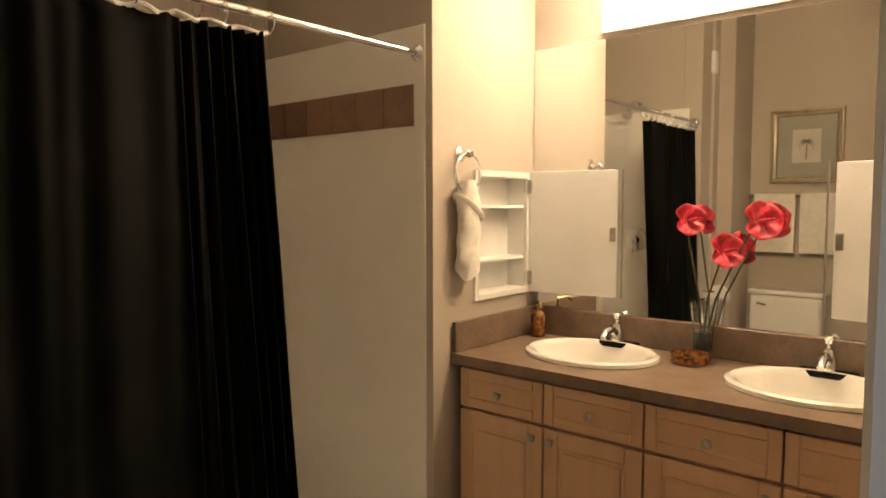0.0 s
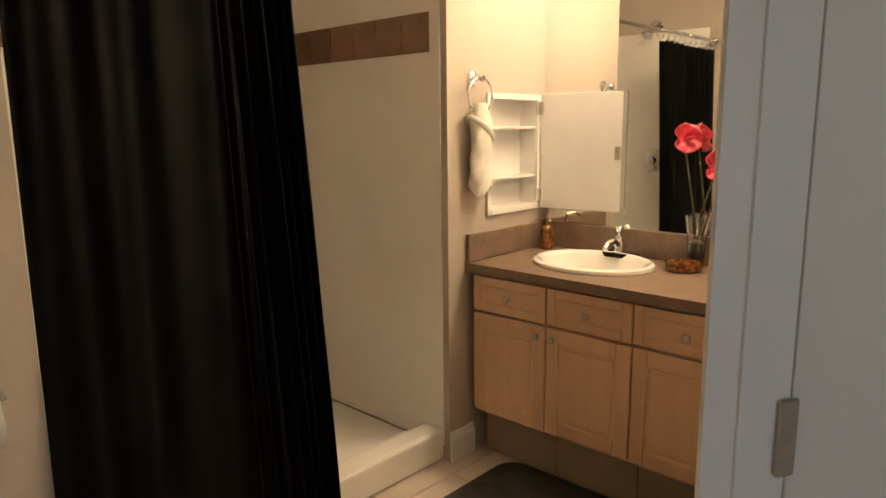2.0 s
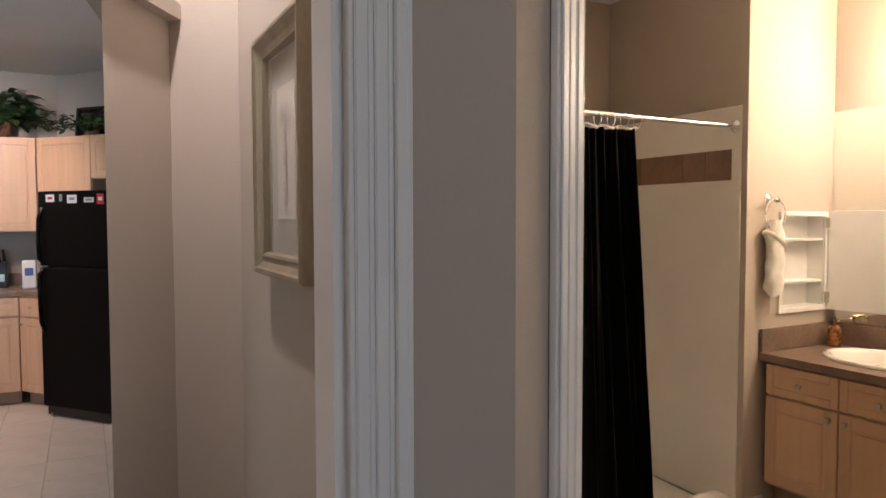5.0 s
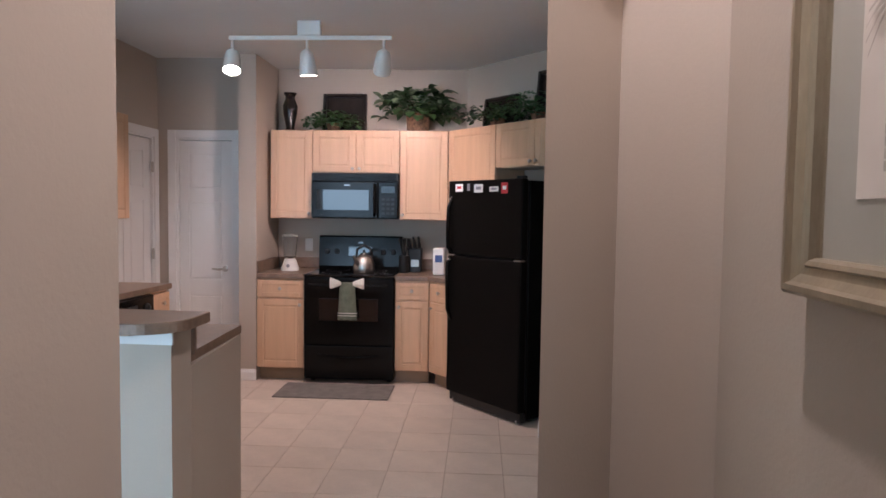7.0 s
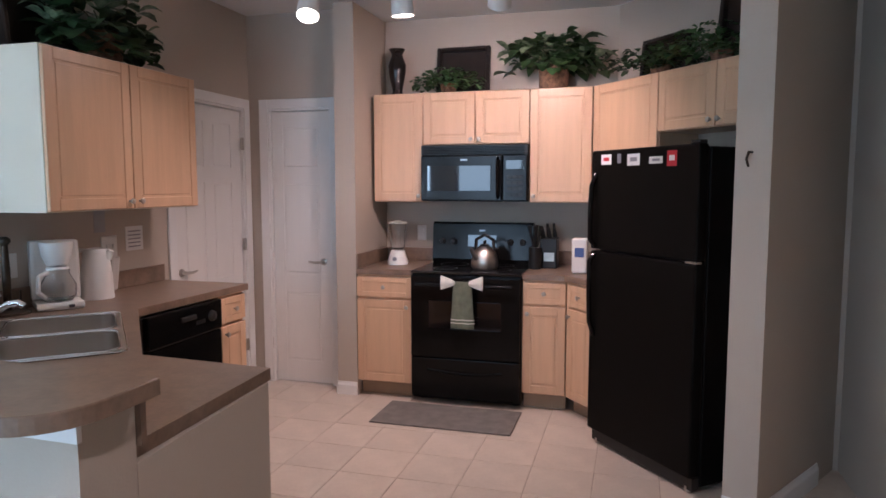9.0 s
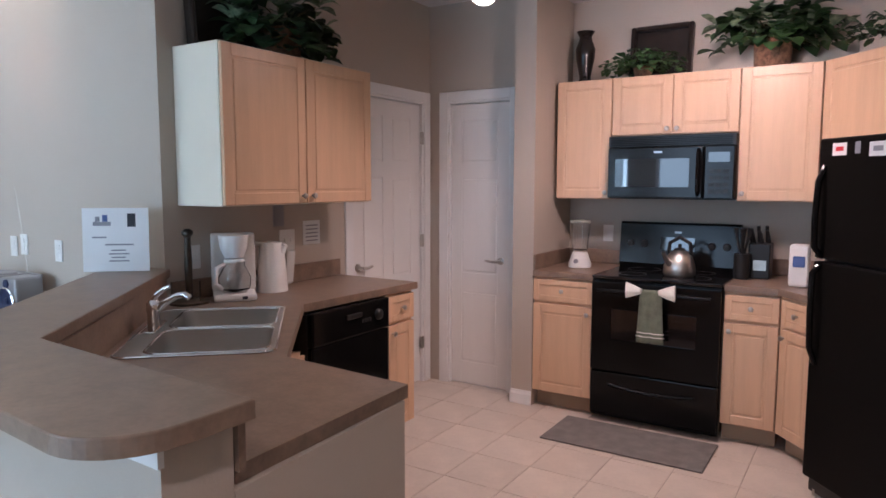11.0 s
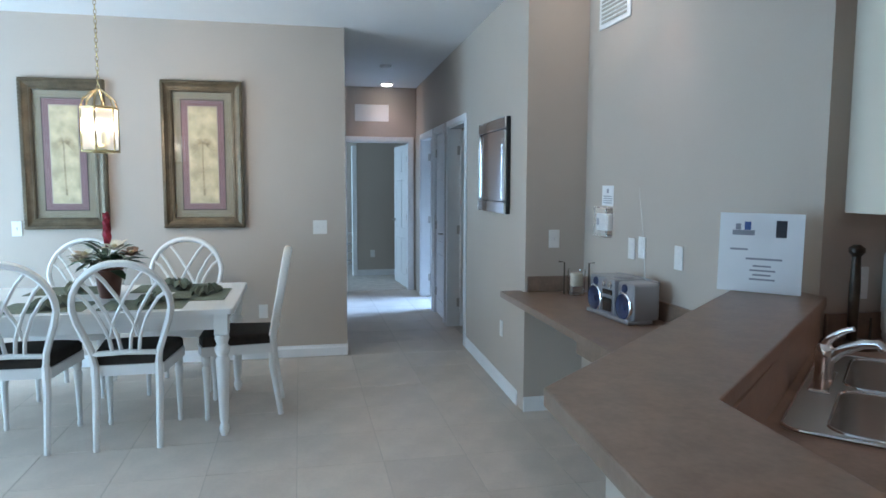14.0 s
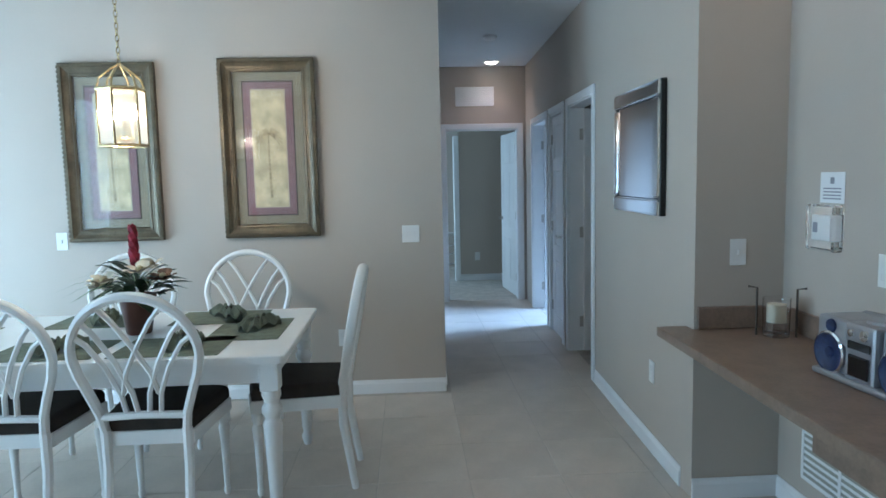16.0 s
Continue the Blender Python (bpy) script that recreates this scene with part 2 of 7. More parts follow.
def add_box(bm, lo, hi, bevel=0.0, m=None, seg=1):
    lo, hi = Vector(lo), Vector(hi)
    made = bmesh.ops.create_cube(bm, size=1.0)["verts"]
    bmesh.ops.scale(bm, vec=hi - lo, verts=made)
    bmesh.ops.translate(bm, vec=(lo + hi) / 2, verts=made)
    if bevel:
        edges = list({e for v in made for e in v.link_edges})
        made = [v for v in bmesh.ops.bevel(bm, geom=edges, offset=bevel, segments=seg, affect="EDGES", profile=0.6)["verts"]]
    if m is not None:
        bmesh.ops.transform(bm, matrix=m, verts=made)
    return made


def box(lo, hi, bevel=0.0, m=None, seg=1):
    bm = bmesh.new()
    add_box(bm, lo, hi, bevel, m, seg)
    return bm


def add_prism(bm, poly, z0, z1, bevel=0.0, seg=2):
    """A polygon of (x, y) raised from z0 to z1; bevel rounds the top rim."""
    low = [bm.verts.new((x, y, z0)) for x, y in poly]
    face = bm.faces.new(low)
    up = bmesh.ops.extrude_face_region(bm, geom=[face])["geom"]
    top = [v for v in up if isinstance(v, bmesh.types.BMVert)]
    bmesh.ops.translate(bm, vec=(0, 0, z1 - z0), verts=top)
    if bevel:
        topset = set(top)
        edges = list({e for v in top for e in v.link_edges if e.verts[0] in topset and e.verts[1] in topset})
        bmesh.ops.bevel(bm, geom=edges, offset=bevel, segments=seg, affect="EDGES", profile=0.5)


def prism(poly, z0, z1, bevel=0.0, seg=2):
    bm = bmesh.new()
    add_prism(bm, poly, z0, z1, bevel, seg)
    return bm


def add_lathe(bm, profile, seg=24, m=None, caps=True):
    rings = []
    made = []
    for r, z in profile:
        ring = [bm.verts.new((r * math.cos(2 * math.pi * i / seg), r * math.sin(2 * math.pi * i / seg), z)) for i in range(seg)]
        rings.append(ring)
        made += ring
    for a, b in zip(rings, rings[1:]):
        for i in range(seg):
            j = (i + 1) % seg
            bm.faces.new((a[i], a[j], b[j], b[i]))
    if caps:
        bm.faces.new(list(reversed(rings[0])))
        bm.faces.new(rings[-1])
    if m is not None:
        bmesh.ops.transform(bm, matrix=m, verts=made)
    return made


def lathe(profile, seg=24, m=None, caps=True):
    bm = bmesh.new()
    add_lathe(bm, profile, seg, m, caps)
    return bm


def add_rod(bm, p, q, r0, r1=None, seg=12):
    p, q = Vector(p), Vector(q)
    d = q - p
    m = Matrix.Translation(p) @ d.to_track_quat("Z", "Y").to_matrix().to_4x4()
    add_lathe(bm, [(r0, 0), (r0 if r1 is None else r1, d.length)], seg, m)


def rod(p, q, r0, r1=None, seg=12):
    bm = bmesh.new()
    add_rod(bm, p, q, r0, r1, seg)
    return bm


def add_tube(bm, pts, radius, seg=8, closed=False, flat=1.0):
    """A round (or flattened) bar swept along points; radius may be a list."""
    pts = [Vector(p) for p in pts]
    n = len(pts)
    rings = []
    side = None
    for i, p in enumerate(pts):
        a = pts[(i - 1) % n] if closed or i else p
        b = pts[(i + 1) % n] if closed or i < n - 1 else p
        t = (b - a).normalized()
        if side is None:
            up = Vector((0, 0, 1)) if abs(t.z) < 0.9 else Vector((1, 0, 0))
            side = t.cross(up).normalized()
        else:
            side = (side - t * side.dot(t)).normalized()
        other = t.cross(side)
        r = radius[i] if isinstance(radius, (list, tuple)) else radius
        rings.append([bm.verts.new(p + side * (r * math.cos(2 * math.pi * k / seg)) + other * (r * flat * math.sin(2 * math.pi * k / seg))) for k in range(seg)])
    for i in range(n if closed else n - 1):
        a, b = rings[i], rings[(i + 1) % n]
        for k in range(seg):
            j = (k + 1) % seg
            bm.faces.new((a[k], a[j], b[j], b[k]))
    if not closed:
        bm.faces.new(list(reversed(rings[0])))
        bm.faces.new(rings[-1])


def tube(pts, radius, seg=8, closed=False, flat=1.0):
    bm = bmesh.new()
    add_tube(bm, pts, radius, seg, closed, flat)
    return bm


def along(p, q):
    """A frame whose x runs from p to q on the ground, y to its left, z up."""
    return pose(p[0], p[1], 0, 0, 0, math.degrees(math.atan2(q[1] - p[1], q[0] - p[0])))


def wall(name, p, q, z0=0.0, z1=2.74, thick=0.12, holes=(), material=None, label="", shown=None):
    """A wall whose seen face runs from p to q; its thickness lies to the right of that line. holes: (from, to, low, high)."""
    m = along(p, q)
    length = (Vector(q) - Vector(p)).length
    bm = bmesh.new()
    at = 0.0
    for a, b, lo, hi in sorted(holes):
        if a > at:
            add_box(bm, (at, -thick, z0), (a, 0, z1), m=m)
        if lo > z0:
            add_box(bm, (a, -thick, z0), (b, 0, lo), m=m)
        if hi < z1:
            add_box(bm, (a, -thick, hi), (b, 0, z1), m=m)
        at = b
    if at < length:
        add_box(bm, (at, -thick, z0), (length, 0, z1), m=m)
    return structure(name, bm, material or M_WALL, label or "beige painted plaster wall", "wall")


def baseboard(p, q, h=0.095, d=0.014):
    m = along(p, q)
    length = (Vector(q) - Vector(p)).length
    bm = bmesh.new()
    prof = [(0.0015, 0), (d, 0), (d, h * 0.72), (d * 0.55, h * 0.86), (d * 0.4, h), (0.0015, h)]
    a = [bm.verts.new(m @ Vector((0, y, z))) for y, z in prof]
    b = [bm.verts.new(m @ Vector((length, y, z))) for y, z in prof]
    for i in range(len(prof)):
        j = (i + 1) % len(prof)
        bm.faces.new((a[i], a[j], b[j], b[i]))
    bm.faces.new(a)
    bm.faces.new(b)
    return structure("baseboard", bm, M_TRIM, "white painted wooden baseboard along the wall", "baseboard")


def casing(p, q, a, b, top, depth=0.12, w=0.085, both=True, sides=(True, True), flute=True):
    """Door lining and fluted casing of an opening from a to b along the wall face p-q."""
    m = along(p, q)
    bm = bmesh.new()
    t = 0.018
    add_box(bm, (a - 0.002, -depth - 0.002, 0), (a + t, 0.002, top), m=m)
    add_box(bm, (b - t, -depth - 0.002, 0), (b + 0.002, 0.002, top), m=m)
    add_box(bm, (a + t, -depth - 0.002, top - t), (b - t, 0.002, top + 0.002), m=m)
    for y, s in ((0.002, 1), (-depth - 0.002, -1)) if both else ((0.002, 1),):
        for k, x0 in enumerate((a + 0.004 - w, b - 0.004)):
            if not sides[k]:
                continue
            ht = top + w - 0.004
            lo, hi = sorted((y, y + s * 0.015))
            add_box(bm, (x0, lo, 0), (x0 + w, hi, ht), 0.002, m)
            if flute:
                for f in range(3):
                    c = x0 + w * (0.2 + 0.3 * f)
                    lo, hi = sorted((y + s * 0.0148, y + s * (0.0205 if f == (0 if k == 0 else 2) else 0.0175)))
                    add_box(bm, (c - w * 0.11, lo, 0), (c + w * 0.11, hi, ht), 0.003, m)
        lo, hi = sorted((y, y + s * 0.015))
        add_box(bm, (a + 0.004, lo, top - 0.004), (b - 0.004, hi, top + w - 0.004), 0.003, m)
    return structure("trim", bm, M_TRIM, "white fluted wooden door casing and lining", "trim")


def panel_door(name, m, w, h, t, rows, label, lever=None, hinges=None, material=None, hinge_face=1):
    """A moulded white door: its frame stands at its hinge corner, x along the leaf. rows: panel rows (low, high)."""
    th = thing(name, m, label, "door")
    th["kind"] = "structure"
    mid, st = 0.10 * w / 0.76, 0.115 * w / 0.76
    if w < 0.56:
        cols = [(st * 1.2, w - st * 1.2)]
    else:
        cols = [(st, w / 2 - mid / 2), (w / 2 + mid / 2, w - st)]
    bm = bmesh.new()
    add_box(bm, (0.0, -t, 0.008), (cols[0][0], 0, h), 0.0015)
    add_box(bm, (cols[-1][1], -t, 0.008), (w, 0, h), 0.0015)
    zs = [0.008] + [z for lo, hi in sorted(rows) for z in (lo, hi)] + [h]
    for x0, x1 in cols:
        for lo, hi in zip(zs[0::2], zs[1::2]):
            add_box(bm, (x0, -t, lo), (x1, 0, hi))
    if len(cols) == 2:
        add_box(bm, (cols[0][1], -t, 0.008), (cols[1][0], 0, h))
    add_box(bm, (cols[0][0] - 0.005, -t + 0.006, 0.05), (cols[-1][1] + 0.005, -0.006, h - 0.05))
    part("door_leaf", bm, material or M_DOOR, th)
    for lo, hi in rows:
        for x0, x1 in cols:
            part("panel", box((x0 + 0.010, -t + 0.001, lo + 0.010), (x1 - 0.010, -0.001, hi - 0.010), 0.009), material or M_DOOR, th)
    if lever is not None:
        for y, s in ((0, 1), (-t, -1)):
            bm = bmesh.new()
            add_lathe(bm, [(0.026, 0), (0.026, 0.008), (0.012, 0.012), (0.010, 0.045)], 16, Matrix.Translation((lever[0], y, lever[1])) @ pose(0, 0, 0, -90 * s, 0, 0))
            d = lever[2]
            add_tube(bm, [(lever[0], y + s * 0.045, lever[1]), (lever[0] + d * 0.05, y + s * 0.047, lever[1] - 0.003), (lever[0] + d * 0.105, y + s * 0.043, lever[1] + 0.004)], [0.011, 0.010, 0.007], 8)
            part("door_handle", bm, M_NICKEL, th, "brushed nickel lever", True)
    for z in hinges or ():
        bm = bmesh.new()
        y = 0.0 if hinge_face > 0 else -t
        add_rod(bm, (-0.004, y + 0.006 * hinge_face, z - 0.045), (-0.004, y + 0.006 * hinge_face, z + 0.045), 0.0075, seg=8)
        add_box(bm, (-0.03, min(y, y + 0.003 * hinge_face), z - 0.044), (0.028, max(y, y + 0.003 * hinge_face), z + 0.044))
        part("hinge", bm, M_NICKEL, th)
    return th


SIX = ((1.62, 1.93), (0.83, 1.52), (0.17, 0.70))
H = 2.74

# ---- large structure ----
# floors
FLOOR_POLY = [(-6.9, -1.52), (-0.72, -1.52), (-0.72, -2.6), (4.0, -2.6), (4.0, 9.0), (-6.9, 9.0)]
structure("floor", prism(FLOOR_POLY, -0.12, -0.004), M_GROUT, "grey-brown grout bed under cream floor tiles", "floor")
HALL_FLOOR = [(-10.11, 3.20), (-6.79, 3.10), (-6.79, -1.5), (-1.05, -1.5), (-1.05, 3.6), (-3.0, 4.7), (-6.8, 4.7), (-6.8, 4.36), (-10.11, 4.46)]
structure("floor_dining", prism(HALL_FLOOR, -0.004, -0.0028), M_PALEGROUT, "pale grout bed under the large dining floor tiles", "floor")
structure("floor_hall", prism([(-10.11, 3.20), (-6.9, 3.10), (-6.9, 4.36), (-10.11, 4.46)], -0.12, -0.0045), M_GROUT, "grout bed of the hall floor", "floor")
structure("carpet_floor", prism([(-13.5, 0.5), (-6.9, 0.5), (-6.9, 3.10), (-10.11, 3.20), (-10.11, 4.46), (-6.9, 4.36), (-6.9, 7.5), (-13.5, 7.5)], -0.12, 0.002), M_CARPET, "beige looped carpet of the bedrooms", "carpet")
# carried past the living windows as an unseen porch roof that blocks the sun
structure("ceiling", prism([(-13.5, -2.8), (4.0, -2.8), (4.0, 9.0), (-13.5, 9.0)], H, H + 0.15), M_CEIL, "white textured ceiling", "ceiling")

# kitchen
W_L, W_V, W_M, W_D, STOVE = -2.955, 4.64, 4.24, -6.67, 7.33
DIAG = Vector((0.65, -0.76)).normalized()
DN = Vector((-0.76, -0.65)).normalized()
D0 = Vector((-0.29, 7.33))
wall("wall_stove", (D0.x, STOVE), (-2.03, STOVE))
dg_end = D0 + DIAG * 1.62
wall("wall_diagonal", tuple(dg_end), tuple(D0))
# stub between stove cupboards and pantry
structure("wall_stub", prism([(-2.185, 6.72), (-2.035, 6.72), (-2.035, 7.45), (-2.185, 7.45)], 0, H), M_WALL, "beige painted end of a short wall beside the cabinets", "wall")
PY = 6.88
wall("wall_pantry", (-2.185, PY), (W_L, PY), holes=[(0.10, 0.61, 0, 2.06)])
casing((-2.185, PY), (W_L, PY), 0.10, 0.61, 2.06, w=0.07, flute=False)
wall("wall_kitchen_left", (W_L, PY), (W_L, W_V), holes=[(0.08, 0.90, 0, 2.06)])
casing((W_L, PY), (W_L, W_V), 0.08, 0.90, 2.06, w=0.07, flute=False)
# desk alcove
wall("wall_vent", (W_L - 0.12, W_V), (-4.974, W_V))
wall("wall_alcove_return", (-4.974, W_V), (-4.974, W_M))
# hall with its doorways
HALL = [(1.70, 2.53, 0, 2.03), (2.75, 3.33, 0, 2.03), (3.52, 4.42, 0, 2.03)]
HA, HB, HC = (-5.094, 4.245), (-10.05, 4.40), (-10.05, 3.33)
wall("wall_hall_mirror", HA, HB, holes=HALL, thick=0.115)
for a, b, lo, hi in HALL:
    casing(HA, HB, a, b, hi, depth=0.115, w=0.062, flute=False)
wall("wall_hall_left", HC, (W_D - 0.12, 3.228))
wall("wall_dining", (W_D, 3.228), (W_D, -1.4))
wall("wall_hall_end", HB, HC, holes=[(0.09, 0.95, 0, 2.03)])
casing(HB, HC, 0.09, 0.95, 2.03, w=0.062, flute=False)
# bedroom beyond the hall
wall("wall_bedroom_far", (-13.2, 4.9), (-13.2, 0.9))
wall("wall_bedroom_side", (-10.29, 4.9), (-13.2, 4.9))
wall("wall_bedroom_near", (-10.17, 1.0), (-10.17, 3.33))
wall("wall_bedroom_window", (-13.32, 1.0), (-10.17, 1.0), holes=[(0.9, 2.35, 0.8, 2.1)])
# rooms off the hall
wall("wall_rooms_back", (-6.2, 6.9), (-10.4, 6.9), holes=[(2.0, 3.6, 0.8, 2.1)])
wall("wall_rooms_left", (-10.17, 6.9), (-10.17, 4.52))
wall("wall_rooms_split", (-8.0, 4.40), (-8.0, 6.9))
wall("wall_rooms_right", (-6.2, 4.40), (-6.2, 6.9))
# living room and its glass
wall("wall_living_windows", (W_D - 0.12, -1.4), (-0.766, -1.4), holes=[(0.35, 2.75, 0.0, 2.12), (3.25, 5.97, 0.0, 2.69)])
wall("wall_living_right", (-0.766, -2.5), (-0.766, 2.03), thick=0.12)
# own passage
wall("wall_passage_end", (-0.644, -2.5), (1.9, -2.5), holes=[(0.45, 1.95, 0.75, 2.05)])
wall("wall_passage_right", (1.9, -2.5), (1.9, 0.86))
HJ = (0.274, 1.223)
BJ = (0.742, 1.479)
RJ = (1.466, 1.102)
wall("wall_bath_entry", BJ, HJ, holes=())
wall("wall_bath_door", RJ, BJ, z0=2.03, thick=0.06)
structure("wall_bath_right", prism([RJ, (1.565, 1.040), (1.95, 0.86), (1.95, 1.062), (1.52, 1.092)], 0, H), M_WALL, "beige painted wall beside the bathroom doorway", "wall")
structure("trim_bath_jamb", prism([(1.462, 1.098), (1.561, 1.034), (1.566, 1.041), (1.467, 1.105)], 0, 2.11), M_TRIM, "white painted door lining of the bathroom doorway", "trim")
structure("trim_bath_stop", prism([(1.497, 1.070), (1.509, 1.063), (1.516, 1.074), (1.504, 1.081)], 0, 2.05), M_TRIM, "white door stop strip on the lining", "trim")
structure("trim_bath_head", box((-0.0, -0.02, 2.03), ((Vector(BJ) - Vector(RJ)).length, 0.016, 2.11), 0.004, along(RJ, BJ)), M_TRIM, "white head casing above the bathroom doorway", "trim")
casing(BJ, HJ, -0.018, 0.004, 2.03, w=0.125, both=False, sides=(False, True))
wall("wall_picture", (0.312, 1.296), (0.312, 2.475))
PE, PR = (-0.042, 2.387), (0.145, 2.66)
structure("wall_pillar", prism([PE, PR, (0.33, 2.475), (0.44, 2.475), (0.44, 2.62), (0.25, 2.80), (0.07, 2.80), (0.0, 2.58)], 0, H), M_WALL, "beige painted corner pillar at the end of the passage", "wall")
structure("wall_pillar_capital", prism([(-0.115, 2.35), (-0.03, 2.33), (0.185, 2.64), (0.145, 2.665), (0.07, 2.80), (-0.02, 2.83)], 2.075, 2.13, 0.012), M_WALL, "beige painted capital ledge on the corner pillar", "wall")
wall("wall_hall_header", (-0.646, 1.30), (0.312, 1.30), z0=2.12, z1=H, thick=0.12)
# fridge recess
FC = Vector((0.375, 5.399))
fdir = Vector((0.53, 0.85)).normalized()
structure("wall_fridge_stub", prism([tuple(FC), tuple(FC + fdir * 1.25), tuple(FC + fdir * 1.25 + Vector((-0.13, 0.085))), (FC.x - 0.128, FC.y + 0.088)], 0, H), M_WALL, "beige painted stub wall beside the refrigerator", "wall")
wall("wall_kitchen_right", (0.90, 2.6), (0.90, 6.3))
wall("wall_kitchen_nook", (0.90, 6.2), (0.72, 6.2))
wall("wall_pillar_back", (0.42, 2.62), (0.92, 2.62))

# bathroom
MX, TY, PX = 3.31, 2.585, 2.654
wall("wall_vanity_mirror", (MX, 1.0), (MX, TY))
wall("wall_towel", (PX, TY), (MX + 0.12, TY), thick=-0.10, holes=[(0.253, 0.586, 1.034, 1.490)])
wall("wall_vanity_end", (1.95, 1.065), (MX, 1.065), holes=[(0.957, 1.290, 1.034, 1.490)])
SBY, SLX = 3.54, 1.22
wall("wall_shower_end", (PX + 0.022, TY + 0.098), (PX + 0.022, SBY + 0.1))
wall("wall_shower_back", (SLX, SBY + 0.022), (PX + 0.022, SBY + 0.022), thick=-0.12)
wall("wall_shower_left", (SLX - 0.022, SBY + 0.1), (SLX - 0.022, 2.742), thick=0.1)
wall("wall_toilet_front", (0.50, 2.62), (SLX - 0.02, 2.62), thick=-0.12)
wall("wall_toilet_back", (0.50, 1.40), (0.50, 2.62), thick=-0.06)

# ---- kitchen ----
def prism_hole(outer, holes, z0, z1):
    """A slab of the outline outer, with holes cut right through it."""
    bm = bmesh.new()
    edges = []
    for loop in (outer, *holes):
        vs = [bm.verts.new((x, y, z0)) for x, y in loop]
        edges += [bm.edges.new((vs[i], vs[(i + 1) % len(vs)])) for i in range(len(vs))]
    made = bmesh.ops.triangle_fill(bm, edges=edges, use_beauty=True)["geom"]
    faces = [f for f in made if isinstance(f, bmesh.types.BMFace)]
    up = bmesh.ops.extrude_face_region(bm, geom=faces, use_keep_orig=True)["geom"]
    bmesh.ops.translate(bm, vec=(0, 0, z1 - z0), verts=[v for v in up if isinstance(v, bmesh.types.BMVert)])
    return bm


def knob(parent, x, y, z, r=0.015, material=None):
    bm = lathe([(0.006, 0), (0.0055, 0.012), (r * 0.8, 0.015), (r, 0.020), (r * 0.85, 0.026), (r * 0.3, 0.029)], 16, Matrix.Translation((x, y, z)) @ pose(0, 0, 0, -90, 0, 0))
    part("knob", bm, material or M_NICKEL, parent, "brushed nickel knob", True)


def front(parent, x0, x1, z0, z1, y=0.0, knob_at=None, name="door", material=None, raised=True):
    """A framed cabinet front with a raised panel and a knob."""
    bm = bmesh.new()
    g, t = 0.003, 0.020
    x0, x1, z0, z1 = x0 + g, x1 - g, z0 + g, z1 - g
    s = min(0.055, (z1 - z0) * 0.26)
    b2 = bm
    add_box(b2, (x0 + s - 0.002, y + 0.001, z0 + s - 0.002), (x1 - s + 0.002, y + t * 0.74, z1 - s + 0.002))
    if raised and z1 - z0 > 0.2:
        add_box(b2, (x0 + s - 0.001, y + t * 0.0, z0 + s - 0.001), (x1 - s + 0.001, y + t * 0.93, z1 - s + 0.001), 0.0165)
    ob = part(name, b2, material or M_MAPLE, parent)
    for nm, lo, hi in (("stile", (x0, y, z0), (x0 + s, y + t, z1)), ("stile", (x1 - s, y, z0), (x1, y + t, z1)), ("rail", (x0 + s, y, z1 - s), (x1 - s, y + t, z1)), ("rail", (x0 + s, y, z0), (x1 - s, y + t, z0 + s))):
        part(nm, box(lo, hi, 0.003), material or M_MAPLE, ob)
    if knob_at:
        knob(ob, knob_at[0], y + t, knob_at[1])
    return ob


def cabinet(name, m, w, d, z0, z1, fronts, label, toe=0.0, side=None, group=""):
    """A carcass behind the plane y = 0, x along its front. fronts: (kind, x0, x1, z0, z1, knob x, knob z)."""
    th = thing(name, m, label, "cabinet", group)
    part("carcass", box((0.001, -d, z0 + toe), (w - 0.001, -0.001, z1), 0.002), side or M_MAPLE, th)
    if toe:
        part("toe_kick", box((0.002, -d, 0.001), (w - 0.002, -0.07, toe), 0.0), M_TOE, th)
    for kind, x0, x1, a, b, kx, kz in fronts:
        front(th, x0, x1, a, b, 0.0, None if kx is None else (kx, kz), kind)
    return th


BASE = along((-0.57, 6.73), (-2.03, 6.73))
B = lambda X: -0.57 - X
dz = 0.715
# base units beside the range
w = B(-0.857)
cabinet("base_cabinet", BASE, w, 0.6, 0, 0.875, [("drawer", 0.0, w, dz, 0.862, w / 2, 0.79), ("door", 0.0, w, 0.115, dz - 0.012, w - 0.035, dz - 0.06)], "honey maple base cabinet with drawer beside the range", 0.11, group="kitchen base cabinets")
w = -1.622 + 2.03
cabinet("base_cabinet", BASE @ Matrix.Translation((B(-1.622), 0, 0)), w, 0.6, 0, 0.875, [("drawer", 0.0, w, dz, 0.862, w / 2, 0.79), ("door", 0.0, w, 0.115, dz - 0.012, 0.035, dz - 0.06)], "honey maple base cabinet with drawer next to the stub wall", 0.11, group="kitchen base cabinets")
# corner unit on the slant
dgm = pose(-0.57 + DIAG.x * 0.30, 6.73 + DIAG.y * 0.30, 0, 0, 0, math.degrees(math.atan2(-DIAG.y, -DIAG.x)))
cabinet("base_cabinet", dgm, 0.30, 0.58, 0, 0.875, [("drawer", 0.0, 0.27, dz, 0.862, 0.135, 0.79), ("door", 0.0, 0.27, 0.115, dz - 0.012, 0.235, dz - 0.06)], "narrow honey maple corner cabinet beside the refrigerator", 0.11, group="kitchen base cabinets")
